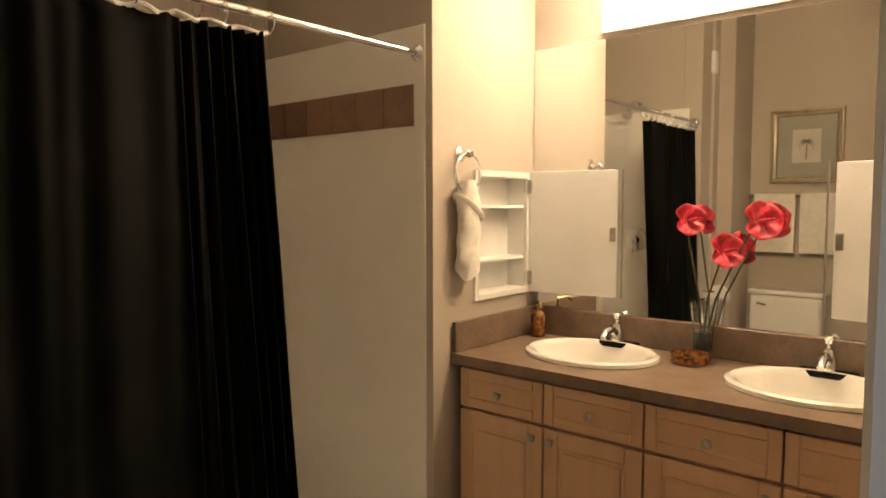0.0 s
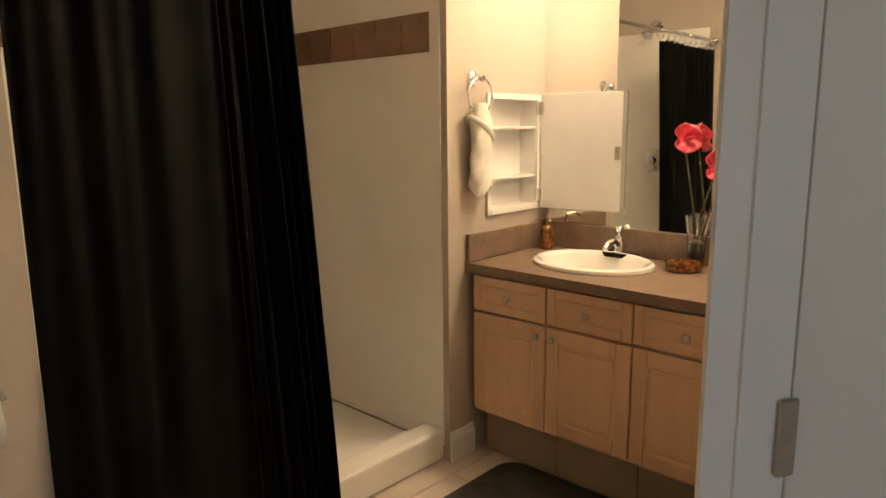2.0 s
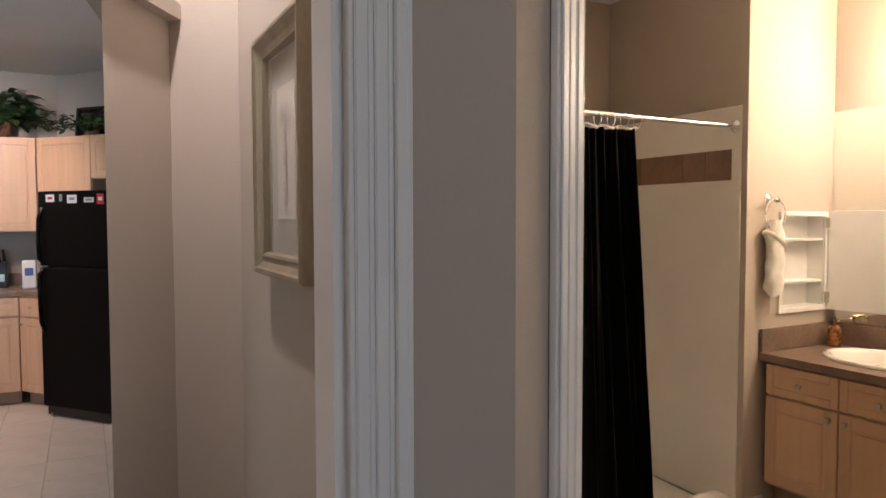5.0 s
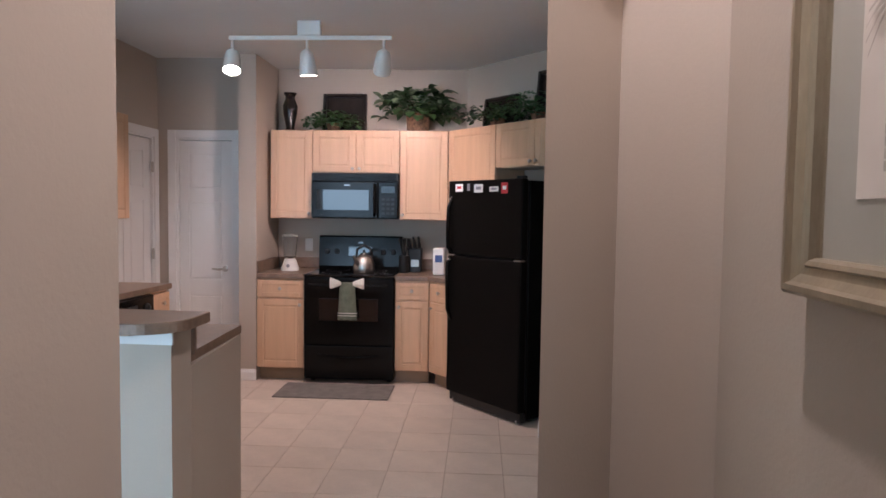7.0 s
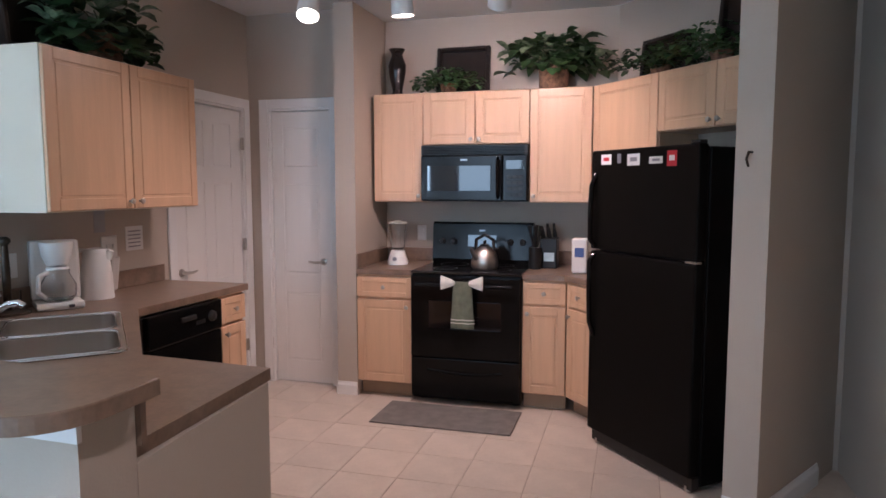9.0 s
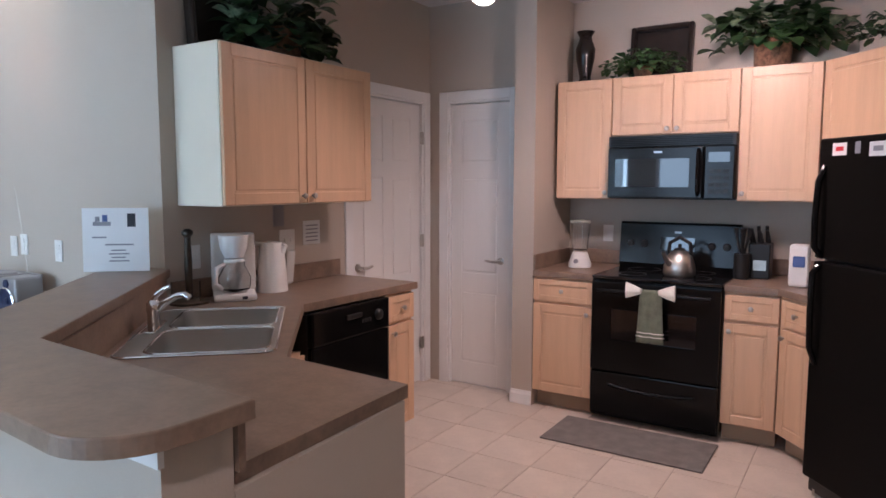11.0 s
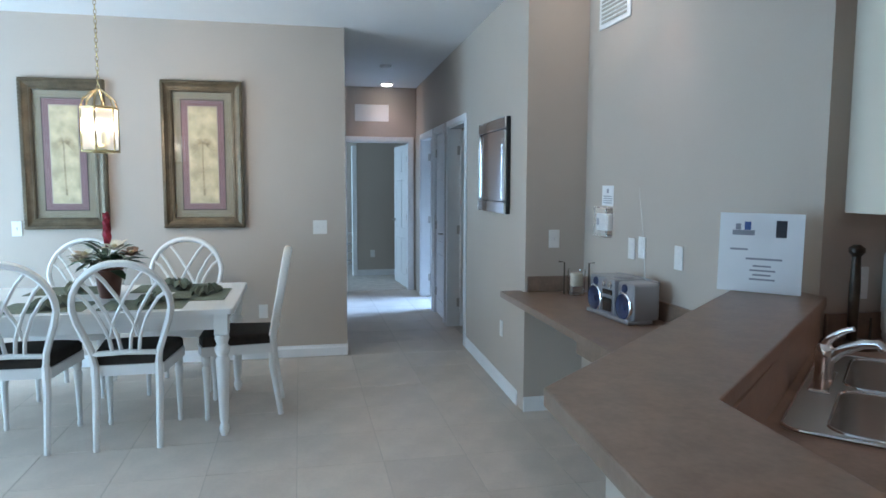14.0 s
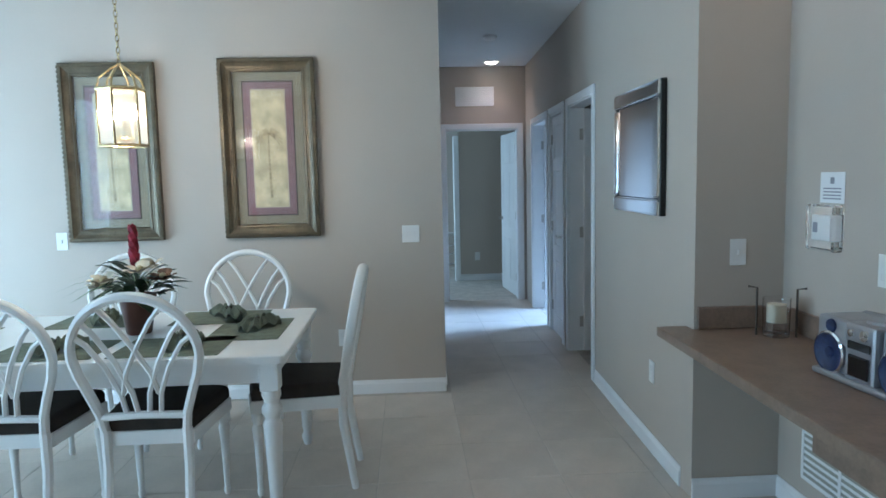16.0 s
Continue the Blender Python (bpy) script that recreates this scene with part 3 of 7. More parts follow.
# counters with upstands
for poly, up in (([(-2.03, 6.705), (-1.624, 6.705), (-1.624, 7.326), (-2.03, 7.326)], [((-1.624, 7.326), (-2.03, 7.326)), ((-2.033, 7.31), (-2.033, 6.71))]),
                 ([(-0.855, 6.705), (-0.585, 6.705), (-0.585 + DIAG.x * 0.31, 6.705 + DIAG.y * 0.31), (-0.585 + DIAG.x * 0.31 - DN.x * 0.60, 6.705 + DIAG.y * 0.31 - DN.y * 0.60), (-0.285, 7.326), (-0.855, 7.326)], [((-0.3, 7.326), (-0.855, 7.326))])):
    th = thing("countertop", Matrix.Identity(4), "mottled taupe laminate countertop with a short upstand", "countertop")
    part("top", prism(poly, 0.877, 0.915, 0.006), M_LAM, th)
    for p, q in up:
        m = along(p, q)
        part("upstand", box((0.0, 0.001, 0.916), ((Vector(q) - Vector(p)).length, 0.019, 1.015), 0.003, m), M_LAM, th)

# wall units
UP = along((-0.44, 7.01), (-2.0, 7.01))
U = lambda X: -0.44 - X
w = U(-0.86)
cabinet("wall_cabinet", UP, w, 0.315, 1.375, 2.15, [("door", 0.0, w, 1.378, 2.147, w - 0.03, 1.42)], "honey maple wall cabinet beside the microwave", group="kitchen wall cabinets")
w = 0.762
cabinet("wall_cabinet", UP @ Matrix.Translation((U(-0.861), 0, 0)), w, 0.315, 1.778, 2.15, [("door", 0.0, w / 2, 1.781, 2.147, w / 2 - 0.03, 1.815), ("door", w / 2, w, 1.781, 2.147, w / 2 + 0.03, 1.815)], "short honey maple wall cabinet above the microwave", group="kitchen wall cabinets")
w = 2.0 - 1.624
cabinet("wall_cabinet", UP @ Matrix.Translation((U(-1.624), 0, 0)), w, 0.315, 1.375, 2.15, [("door", 0.0, w, 1.378, 2.147, 0.03, 1.42)], "honey maple wall cabinet next to the stub wall", group="kitchen wall cabinets")
ang = math.degrees(math.atan2(-DIAG.y, -DIAG.x))
um = Vector((-0.44, 7.01))
c1 = um + DIAG * 0.63
cabinet("wall_cabinet", pose(c1.x, c1.y, 0, 0, 0, ang), 0.63, 0.305, 1.375, 2.15, [("door", 0.0, 0.60, 1.378, 2.147, 0.56, 1.42)], "honey maple corner wall cabinet set on the slant", group="kitchen wall cabinets")
c2 = um + DIAG * 1.49
cabinet("wall_cabinet", pose(c2.x, c2.y, 0, 0, 0, ang), 0.858, 0.305, 1.80, 2.15, [("door", 0.0, 0.43, 1.803, 2.147, 0.40, 1.84), ("door", 0.43, 0.858, 1.803, 2.147, 0.46, 1.84)], "honey maple wall cabinet above the refrigerator", group="kitchen wall cabinets")
# hanging unit over the left counter
hm = along((-2.64, 5.77), (-2.64, 4.72))
w = 1.05
cabinet("wall_cabinet", hm, w, 0.313, 1.372, 2.105, [("door", 0.0, w / 2, 1.375, 2.102, w / 2 - 0.035, 1.415), ("door", w / 2, w, 1.375, 2.102, w / 2 + 0.035, 1.415)], "honey maple double wall cabinet with cream sides over the counter", side=M_MELAMINE, group="kitchen wall cabinets")

# range
def kitchen_range():
    th = thing("range", along((-0.860, 6.70), (-1.619, 6.70)), "black freestanding electric range with glass oven door", "range")
    w = 0.757
    part("body", box((0, -0.60, 0.03), (w, -0.004, 0.90), 0.004), M_BLACK, th)
    part("cooktop", box((-0.001, -0.55, 0.900), (w + 0.001, 0.022, 0.918), 0.006, seg=2), M_BGLASS, th)
    for x, y, r in ((0.2, -0.16, 0.105), (0.56, -0.16, 0.085), (0.2, -0.42, 0.08), (0.56, -0.42, 0.105)):
        part("burner_ring", lathe([(r, 0.9185), (r, 0.9195), (r - 0.006, 0.9195), (r - 0.006, 0.9185)], 32, Matrix.Translation((x, y, 0)), caps=False), M_BLACKP, th)
    bm = bmesh.new()
    add_box(bm, (0.004, 0.0, 0.33), (w - 0.004, 0.035, 0.882), 0.006, seg=2)
    door = part("oven_door", bm, M_BLACK, th)
    part("oven_window", box((0.13, 0.035, 0.53), (w - 0.13, 0.0375, 0.72), 0.002), M_BGLASS, door)
    bm = bmesh.new()
    add_rod(bm, (0.05, 0.075, 0.835), (w - 0.05, 0.075, 0.835), 0.014, seg=12)
    for x in (0.07, w - 0.07):
        add_rod(bm, (x, 0.033, 0.835), (x, 0.075, 0.835), 0.010, seg=8)
    part("oven_handle", bm, M_BLACK, door, smooth=True)
    bm = bmesh.new()
    add_box(bm, (0.004, 0.0, 0.055), (w - 0.004, 0.03, 0.322), 0.006, seg=2)
    drawer = part("storage_drawer", bm, M_BLACK, th)
    bm = bmesh.new()
    add_tube(bm, [(0.12 + 0.517 * i / 10, 0.034 + 0.012 * math.sin(math.pi * i / 10), 0.245 - 0.018 * math.sin(math.pi * i / 10)) for i in range(11)], 0.010, 8)
    part("drawer_handle", bm, M_BLACK, drawer, smooth=True)
    bm = bmesh.new()
    prof = [(-0.60, 0.918), (-0.515, 0.918), (-0.50, 0.95), (-0.53, 1.21), (-0.55, 1.222), (-0.60, 1.222)]
    a = [bm.verts.new((0, y, z)) for y, z in prof]
    b = [bm.verts.new((w, y, z)) for y, z in prof]
    for i in range(6):
        bm.faces.new((a[i], a[(i + 1) % 6], b[(i + 1) % 6], b[i]))
    bm.faces.new(a), bm.faces.new(b)
    bg = part("backguard", bm, M_BLACK, th)
    tilt = pose(0, -0.515, 1.08, -6.6 - 90, 0, 0)
    for x in (0.075, 0.165, w - 0.165, w - 0.075):
        bm = lathe([(0.024, 0), (0.022, 0.014), (0.018, 0.024), (0.006, 0.026)], 16, Matrix.Translation((x, 0, 0)) @ tilt)
        kb = part("dial", bm, M_BLACKP, bg, smooth=True)
    part("clock_panel", box((0.27, -0.003, 0), (0.487, 0.004, 0.09), 0.002, pose(0, -0.512, 1.04, 6.6, 0, 0)), M_BGLASS, bg)
    part("logo_badge", box((0.355, -0.001, 0), (0.40, 0.004, 0.012), 0.001, pose(0, -0.520, 1.155, 6.6, 0, 0)), M_SILVERP, bg)
    for x in (0.05, w - 0.05):
        part("foot", rod((x, -0.1, 0.0), (x, -0.1, 0.035), 0.02, seg=10), M_BLACKP, th)
        part("foot", rod((x, -0.5, 0.0), (x, -0.5, 0.035), 0.02, seg=10), M_BLACKP, th)


def microwave():
    th = thing("microwave", along((-0.862, 6.93), (-1.62, 6.93)), "black over-the-range microwave hung under the wall cabinet", "microwave")
    w = 0.758
    part("body", box((0, -0.385, 1.382), (w, -0.03, 1.774), 0.004), M_BLACK, th)
    part("vent_grille", box((0.0, -0.03, 1.705), (w, -0.005, 1.774), 0.004), M_BLACKP, th)
    for i in range(5):
        part("vent_slat", box((0.02, -0.006, 1.714 + i * 0.011), (w - 0.02, 0.003, 1.720 + i * 0.011), 0.0015), M_BLACK, th)
    bm = box((0.178, -0.03, 1.388), (w, 0.004, 1.702), 0.008, seg=2)
    door = part("door", bm, M_BLACK, th)
    part("window", box((0.255, 0.004, 1.455), (0.71, 0.0065, 1.632), 0.002), M_MWGLASS, door)
    bm = tube([(0.205, 0.004, 1.41), (0.203, 0.032, 1.43), (0.203, 0.036, 1.545), (0.203, 0.032, 1.66), (0.205, 0.004, 1.68)], 0.011, 8)
    part("handle", bm, M_BLACK, door, smooth=True)
    cp = part("control_panel", box((0.004, -0.03, 1.388), (0.172, 0.002, 1.702), 0.006), M_BLACK, th)
    part("display", box((0.03, 0.002, 1.605), (0.15, 0.004, 1.665), 0.001), M_MWGLASS, cp)
    for i in range(4):
        for j in range(3):
            part("button", box((0.034 + j * 0.04, 0.002, 1.42 + i * 0.04), (0.064 + j * 0.04, 0.0035, 1.443 + i * 0.04), 0.001), M_BLACKP, cp)
    part("badge", box((0.42, 0.004, 1.665), (0.47, 0.006, 1.676)), M_SILVERP, door)


def refrigerator():
    f0 = Vector((-0.385, 6.285))
    f1 = f0 + DIAG * 0.80
    th = thing("refrigerator", pose(f1.x, f1.y, 0, 0, 0, ang), "black textured top-freezer refrigerator with magnets on it", "refrigerator")
    w, h = 0.80, 1.685
    part("body", box((0.002, -0.70, 0.03), (w - 0.002, -0.055, h - 0.012), 0.006), M_BLACKM, th)
    part("gasket", box((0.012, -0.056, 0.10), (w - 0.012, -0.042, h - 0.02), 0.0), M_BLACKP, th)
    dr = part("freezer_door", box((0, -0.043, 1.135), (w, 0.02, h), 0.014, seg=3), M_BLACKM, th)
    df = part("fridge_door", box((0, -0.043, 0.085), (w, 0.02, 1.123), 0.014, seg=3), M_BLACKM, th)
    part("grille", box((0.01, -0.06, 0.012), (w - 0.01, -0.01, 0.08), 0.004), M_BLACKP, th)
    x = w - 0.045
    part("handle", tube([(x, 0.018, 1.15), (x, 0.055, 1.19), (x - 0.003, 0.06, 1.33), (x, 0.05, 1.49), (x, 0.018, 1.56)], 0.014, 8), M_BLACK, dr, smooth=True)
    part("handle", tube([(x, 0.018, 1.11), (x, 0.055, 1.07), (x - 0.003, 0.06, 0.90), (x, 0.052, 0.72), (x, 0.018, 0.64)], 0.014, 8), M_BLACK, df, smooth=True)
    part("hinge_cap", box((0.01, -0.04, h), (0.07, 0.01, h + 0.018), 0.004), M_BLACKP, th)
    part("mid_hinge", box((0.0, -0.02, 1.1235), (0.07, 0.022, 1.1345), 0.002), M_NICKEL, th)
    for xx in (0.05, w - 0.05):
        part("foot", rod((xx, -0.03, 0.0), (xx, -0.03, 0.03), 0.022, seg=10), M_NICKEL, th)
    mm = th.matrix_world
    for x0, ww, z0, hh, ma, lab, bar in ((0.625, 0.085, 1.605, 0.055, M_PAPER, "white magnet with a small coloured print", M_REDSTICK), (0.545, 0.03, 1.61, 0.05, M_GREYINK, "dark figurine-shaped magnet", None),
                                         (0.40, 0.095, 1.595, 0.06, M_PAPER, "white card magnet with grey print", M_GREYINK), (0.235, 0.095, 1.60, 0.035, M_WHITEP, "oval white magnet", M_GREYINK), (0.14, 0.065, 1.585, 0.075, M_REDSTICK, "red square magnet", M_PAPER)):
        t2 = thing("fridge_magnet", mm @ Matrix.Translation((x0, 0.0205, z0)), lab + " on the refrigerator door", "magnet")
        part("plate", box((0, 0, 0), (ww, 0.003, hh), 0.001), ma, t2)
        if bar:
            part("print", box((ww * 0.2, 0.003, hh * 0.35), (ww * 0.75, 0.0042, hh * 0.7)), bar, t2)


kitchen_range()
microwave()
refrigerator()

# ---- peninsula ----
SINK_C, SINK_A = Vector((-2.317, 4.389)), math.degrees(math.atan2(-0.729, 0.685))
SM = pose(SINK_C.x, SINK_C.y, 0, 0, 0, SINK_A)


def rounded(x0, y0, x1, y1, r, n=5):
    pts = []
    for cx, cy, a0 in ((x1 - r, y1 - r, 0), (x0 + r, y1 - r, 90), (x0 + r, y0 + r, 180), (x1 - r, y0 + r, 270)):
        for i in range(n + 1):
            a = radians(a0 + 90 * i / n)
            pts.append((cx + r * math.cos(a), cy + r * math.sin(a)))
    return pts


def moved(m, pts):
    return [(m @ Vector((x, y, 0))).to_2d()[:] for x, y in pts]


sink_hole = moved(SM, rounded(-0.40, -0.245, 0.40, 0.245, 0.05))
pen = [(-1.264, 4.215), (-1.775, 4.25), (-2.40, 4.975), (-2.36, 5.855), (-2.951, 5.855), (-2.951, 4.645), (-2.935, 4.637), (-1.995, 3.607), (-1.235, 3.575)]
th = thing("countertop", Matrix.Identity(4), "mottled taupe laminate counter with a sink let in", "countertop")
part("top", prism_hole(pen, [sink_hole], 0.877, 0.915), M_LAM, th)
for p, q in (((-2.951, 5.85), (-2.951, 4.66)),):
    part("upstand", box((0, 0.001, 0.916), ((Vector(q) - Vector(p)).length, 0.019, 1.015), 0.003, along(p, q)), M_LAM, th)
for p, q in (((-2.935, 4.628), (-1.995, 3.603)), ((-1.995, 3.603), (-1.225, 3.571))):
    part("upstand", box((0, -0.012, 0.916), ((Vector(q) - Vector(p)).length, 0.004, 1.038), 0.0, along(p, q)), M_LAM, th)
part("edge_upstand", box((-1.224, 3.558, 0.916), (-1.203, 3.576, 1.038), 0.0), M_LAM, th)

# base units of the peninsula and the left run
LB = along((-2.385, 5.83), (-2.385, 4.98))
cabinet("base_cabinet", LB, 0.245, 0.56, 0, 0.875, [("drawer", 0, 0.245, dz, 0.862, 0.12, 0.79), ("door", 0, 0.245, 0.115, dz - 0.012, 0.21, dz - 0.06)], "narrow honey maple base cabinet at the counter's end", 0.11, group="kitchen base cabinets")
dv = (Vector((-1.775, 4.225)) - Vector((-2.425, 4.975)))
cabinet("sink_cabinet", along((-2.425, 4.975), (-1.80, 4.25)), dv.length - 0.04, 0.30, 0, 0.69, [("door", 0.02, 0.46, 0.115, 0.68, 0.42, 0.64), ("door", 0.46, 0.90, 0.115, 0.68, 0.50, 0.64)], "honey maple sink cabinet set on the slant", 0.11)
cabinet("base_cabinet", along((-1.77, 4.19), (-1.294, 4.19)), 0.476, 0.632, 0, 0.875, [("drawer", 0, 0.476, dz, 0.862, 0.23, 0.79), ("door", 0, 0.476, 0.115, dz - 0.012, 0.04, dz - 0.06)], "honey maple base cabinet at the end of the peninsula", 0.11, group="kitchen base cabinets")


def dishwasher():
    th = thing("dishwasher", LB @ Matrix.Translation((0.247, 0, 0)), "black built-in dishwasher under the counter", "dishwasher")
    part("tub", box((0.002, -0.54, 0.11), (0.596, -0.01, 0.86), 0.002), M_BLACKP, th)
    part("door", box((0.003, -0.01, 0.12), (0.595, 0.022, 0.70), 0.006, seg=2), M_BLACK, th)
    cp = part("control_panel", box((0.003, -0.01, 0.705), (0.595, 0.028, 0.868), 0.008, seg=2), M_BLACK, th)
    part("dial", lathe([(0.03, 0), (0.028, 0.012), (0.02, 0.02), (0.005, 0.022)], 18, Matrix.Translation((0.10, 0.028, 0.79)) @ pose(0, 0, 0, -90, 0, 0)), M_BLACKP, cp, smooth=True)
    part("latch", box((0.24, 0.028, 0.80), (0.36, 0.04, 0.825), 0.004), M_BLACKP, cp)
    for i in range(4):
        part("button", box((0.16 + i * 0.02, 0.028, 0.765), (0.175 + i * 0.02, 0.031, 0.785), 0.001), M_BLACKP, cp)
    part("kick_plate", box((0.003, -0.08, 0.001), (0.595, -0.06, 0.115), 0.0), M_BLACKP, th)


dishwasher()
# bar wall and bar top
structure("wall_bar", prism([(-1.215, 3.555), (-1.215, 3.395), (-2.10, 3.425), (-3.185, 4.637), (-2.94, 4.637), (-1.995, 3.59)], 0, 1.038), M_WALL, "beige painted half wall below the raised bar", "wall")
structure("wall_bar_end", prism([(-1.215, 3.557), (-1.258, 4.19), (-1.292, 4.19), (-1.292, 3.557)], 0, 0.8755), M_WALL, "beige painted end wall of the peninsula", "wall")
structure("trim_bar", prism([(-1.205, 3.396), (-1.205, 3.383), (-2.105, 3.413), (-3.20, 4.637), (-3.185, 4.637), (-2.10, 3.4235), (-1.215, 3.3935)], 0.985, 1.037), M_TRIM, "white painted trim strip under the bar top", "trim")
arc = [(-1.287 + 0.147 * math.cos(radians(a)), 3.392 - 0.147 * math.sin(radians(a))) for a in range(0, 91, 10)]
th = thing("bar_top", Matrix.Identity(4), "raised taupe laminate bar top with rounded end", "countertop")
BAR = ([(-1.138, 3.545), *arc, (-2.123, 3.302), (-3.335, 4.637), (-2.951, 4.637), (-2.915, 4.637), (-1.986, 3.59)])
part("top", prism(BAR, 1.043, 1.08, 0.004), M_LAM, th)
part("edge_underside", prism([(-1.147, 3.54), (-1.150, 3.40), (-1.292, 3.255), (-2.12, 3.312), (-3.315, 4.63), (-2.93, 4.63), (-1.99, 3.585)], 1.038, 1.043), M_TOE, th)


def kitchen_sink():
    th = thing("kitchen_sink", SM, "double-bowl stainless steel sink set into the counter", "sink")
    ledge = 0.07
    bowls = [rounded(-0.395, -0.17, -0.012, 0.238, 0.06), rounded(0.012, -0.17, 0.395, 0.238, 0.06)]
    bm = prism_hole(rounded(-0.42, -0.262, 0.42, 0.262, 0.045), bowls, 0.9155, 0.9215)
    part("rim", bm, M_STEEL, th)
    for lp in bowls:
        cx, cy = sum(p[0] for p in lp) / len(lp), sum(p[1] for p in lp) / len(lp)
        bm = bmesh.new()
        rings = []
        for k, z in ((1.0, 0.9185), (0.985, 0.86), (0.965, 0.76), (0.90, 0.735), (0.5, 0.73)):
            rings.append([bm.verts.new((cx + (x - cx) * k, cy + (y - cy) * k, z)) for x, y in lp])
        for a, b in zip(rings, rings[1:]):
            for i in range(len(lp)):
                j = (i + 1) % len(lp)
                bm.faces.new((a[i], a[j], b[j], b[i]))
        bm.faces.new(rings[-1])
        bw = part("bowl", bm, M_STEEL, th, smooth=True)
        part("drain", lathe([(0.042, 0.731), (0.042, 0.734), (0.03, 0.735), (0.028, 0.732), (0.004, 0.732)], 20, Matrix.Translation((cx, cy, 0))), M_CHROME, bw, smooth=True)
        part("lip", tube([(x, y, 0.9215) for x, y in lp], 0.0042, 6, True), M_CHROME, th, smooth=True)
    part("outer_lip", tube([(x, y, 0.9195) for x, y in rounded(-0.418, -0.26, 0.418, 0.26, 0.045)], 0.0045, 6, True), M_CHROME, th, smooth=True)
    # tap
    tp = thing("kitchen_tap", SM @ Matrix.Translation((-0.02, -0.215, 0.922)) @ Matrix.Diagonal((0.95, 0.95, 0.86, 1)), "chrome single-lever kitchen tap behind the sink", "tap")
    part("deck_plate", box((-0.12, -0.028, 0), (0.12, 0.028, 0.012), 0.005, seg=2), M_CHROME, tp)
    part("tap_body", lathe([(0.026, 0.012), (0.024, 0.06), (0.028, 0.085), (0.027, 0.115), (0.015, 0.13)], 20), M_CHROME, tp, smooth=True)
    part("spout", tube([(0, 0.005, 0.075), (0.012, 0.045, 0.118), (0.03, 0.095, 0.150), (0.045, 0.130, 0.158), (0.05, 0.148, 0.142)], [0.018, 0.016, 0.015, 0.015, 0.015], 12), M_CHROME, tp, smooth=True)
    part("lever", tube([(0, 0.0, 0.125), (0.004, 0.012, 0.150), (0.014, 0.045, 0.180), (0.022, 0.070, 0.192)], [0.014, 0.012, 0.010, 0.008], 10), M_CHROME, tp, smooth=True)


kitchen_sink()
# pantry door and kitchen side door
pd = along((-2.185, PY), (W_L, PY))
panel_door("door_1", pd @ Matrix.Translation((0.122, -0.02, 0)), 0.466, 2.035, 0.035, SIX, "white moulded pantry door, shut, with lever handle", (0.06, 0.93, 1))
kd = along((W_L, PY), (W_L, W_V))
panel_door("door_2", kd @ Matrix.Translation((0.102, -0.02, 0)), 0.776, 2.035, 0.035, SIX, "white six-panel kitchen door, shut, with lever handle", (0.716, 0.93, -1))

# ---- bathroom ----
VZ = 0.835
# shower surround, accent tiles and tray
structure("shower_wall_end", box((PX - 0.005, TY + 0.032, 0.06), (PX + 0.02, SBY + 0.0, 2.012), 0.003), M_SURROUND, "cream moulded shower wall panel", "shower wall")
structure("shower_wall_back", box((SLX, SBY, 0.06), (PX, SBY + 0.02, 2.012), 0.003), M_SURROUND, "cream moulded shower wall panel", "shower wall")
structure("shower_wall_left", box((SLX - 0.02, 2.70, 0.06), (SLX, SBY, 2.012), 0.003), M_SURROUND, "cream moulded shower wall panel", "shower wall")
tray = thing("shower_tray", Matrix.Identity(4), "white low shower tray with a raised curb", "shower tray")
part("curb", box((SLX, 2.615, 0.0), (PX + 0.0, 2.735, 0.135), 0.02, seg=3), M_PORC, tray)
part("pan", box((SLX, 2.73, 0.0), (PX, SBY, 0.055), 0.004), M_PORC, tray)
band = thing("accent_tile_band", pose(0, 0, 0), "row of brown glazed accent tiles on the shower wall", "tile band")
band["kind"] = "structure"
tw = 0.1495
bm = box((0, 0, 0), (0.007, tw - 0.004, 0.147), 0.0015)
me = bpy.data.meshes.new("tile")
bm.to_mesh(me), bm.free()
me.materials.append(M_BROWNTILE)
for i in range(6):
    t = new("tile", me)
    t.parent = band
    t.location = (PX - 0.0115, 2.668 + i * tw, 1.662)
bm = box((0, 0, 0), (tw - 0.004, 0.007, 0.147), 0.0015)
me = bpy.data.meshes.new("tile")
bm.to_mesh(me), bm.free()
me.materials.append(M_BROWNTILE)
for i in range(9):
    t = new("tile", me)
    t.parent = band
    t.location = (SLX + 0.04 + i * tw, SBY - 0.0065, 1.662)

# rod, rings, curtain
rodt = thing("shower_rod", pose(0, 2.654, 1.916), "chrome shower curtain rod between the walls", "curtain rod")
part("pole", rod((SLX + 0.002, 0, 0), (PX - 0.002, 0, 0), 0.0125, seg=16), M_CHROME, rodt, smooth=True)
for x, s in ((SLX, 1), (PX, -1)):
    part("flange", lathe([(0.03, 0), (0.03, 0.006), (0.016, 0.022)], 20, Matrix.Translation((x, 0, 0)) @ pose(0, 0, 0, 0, 90 * s, 0)), M_CHROME, rodt, smooth=True)


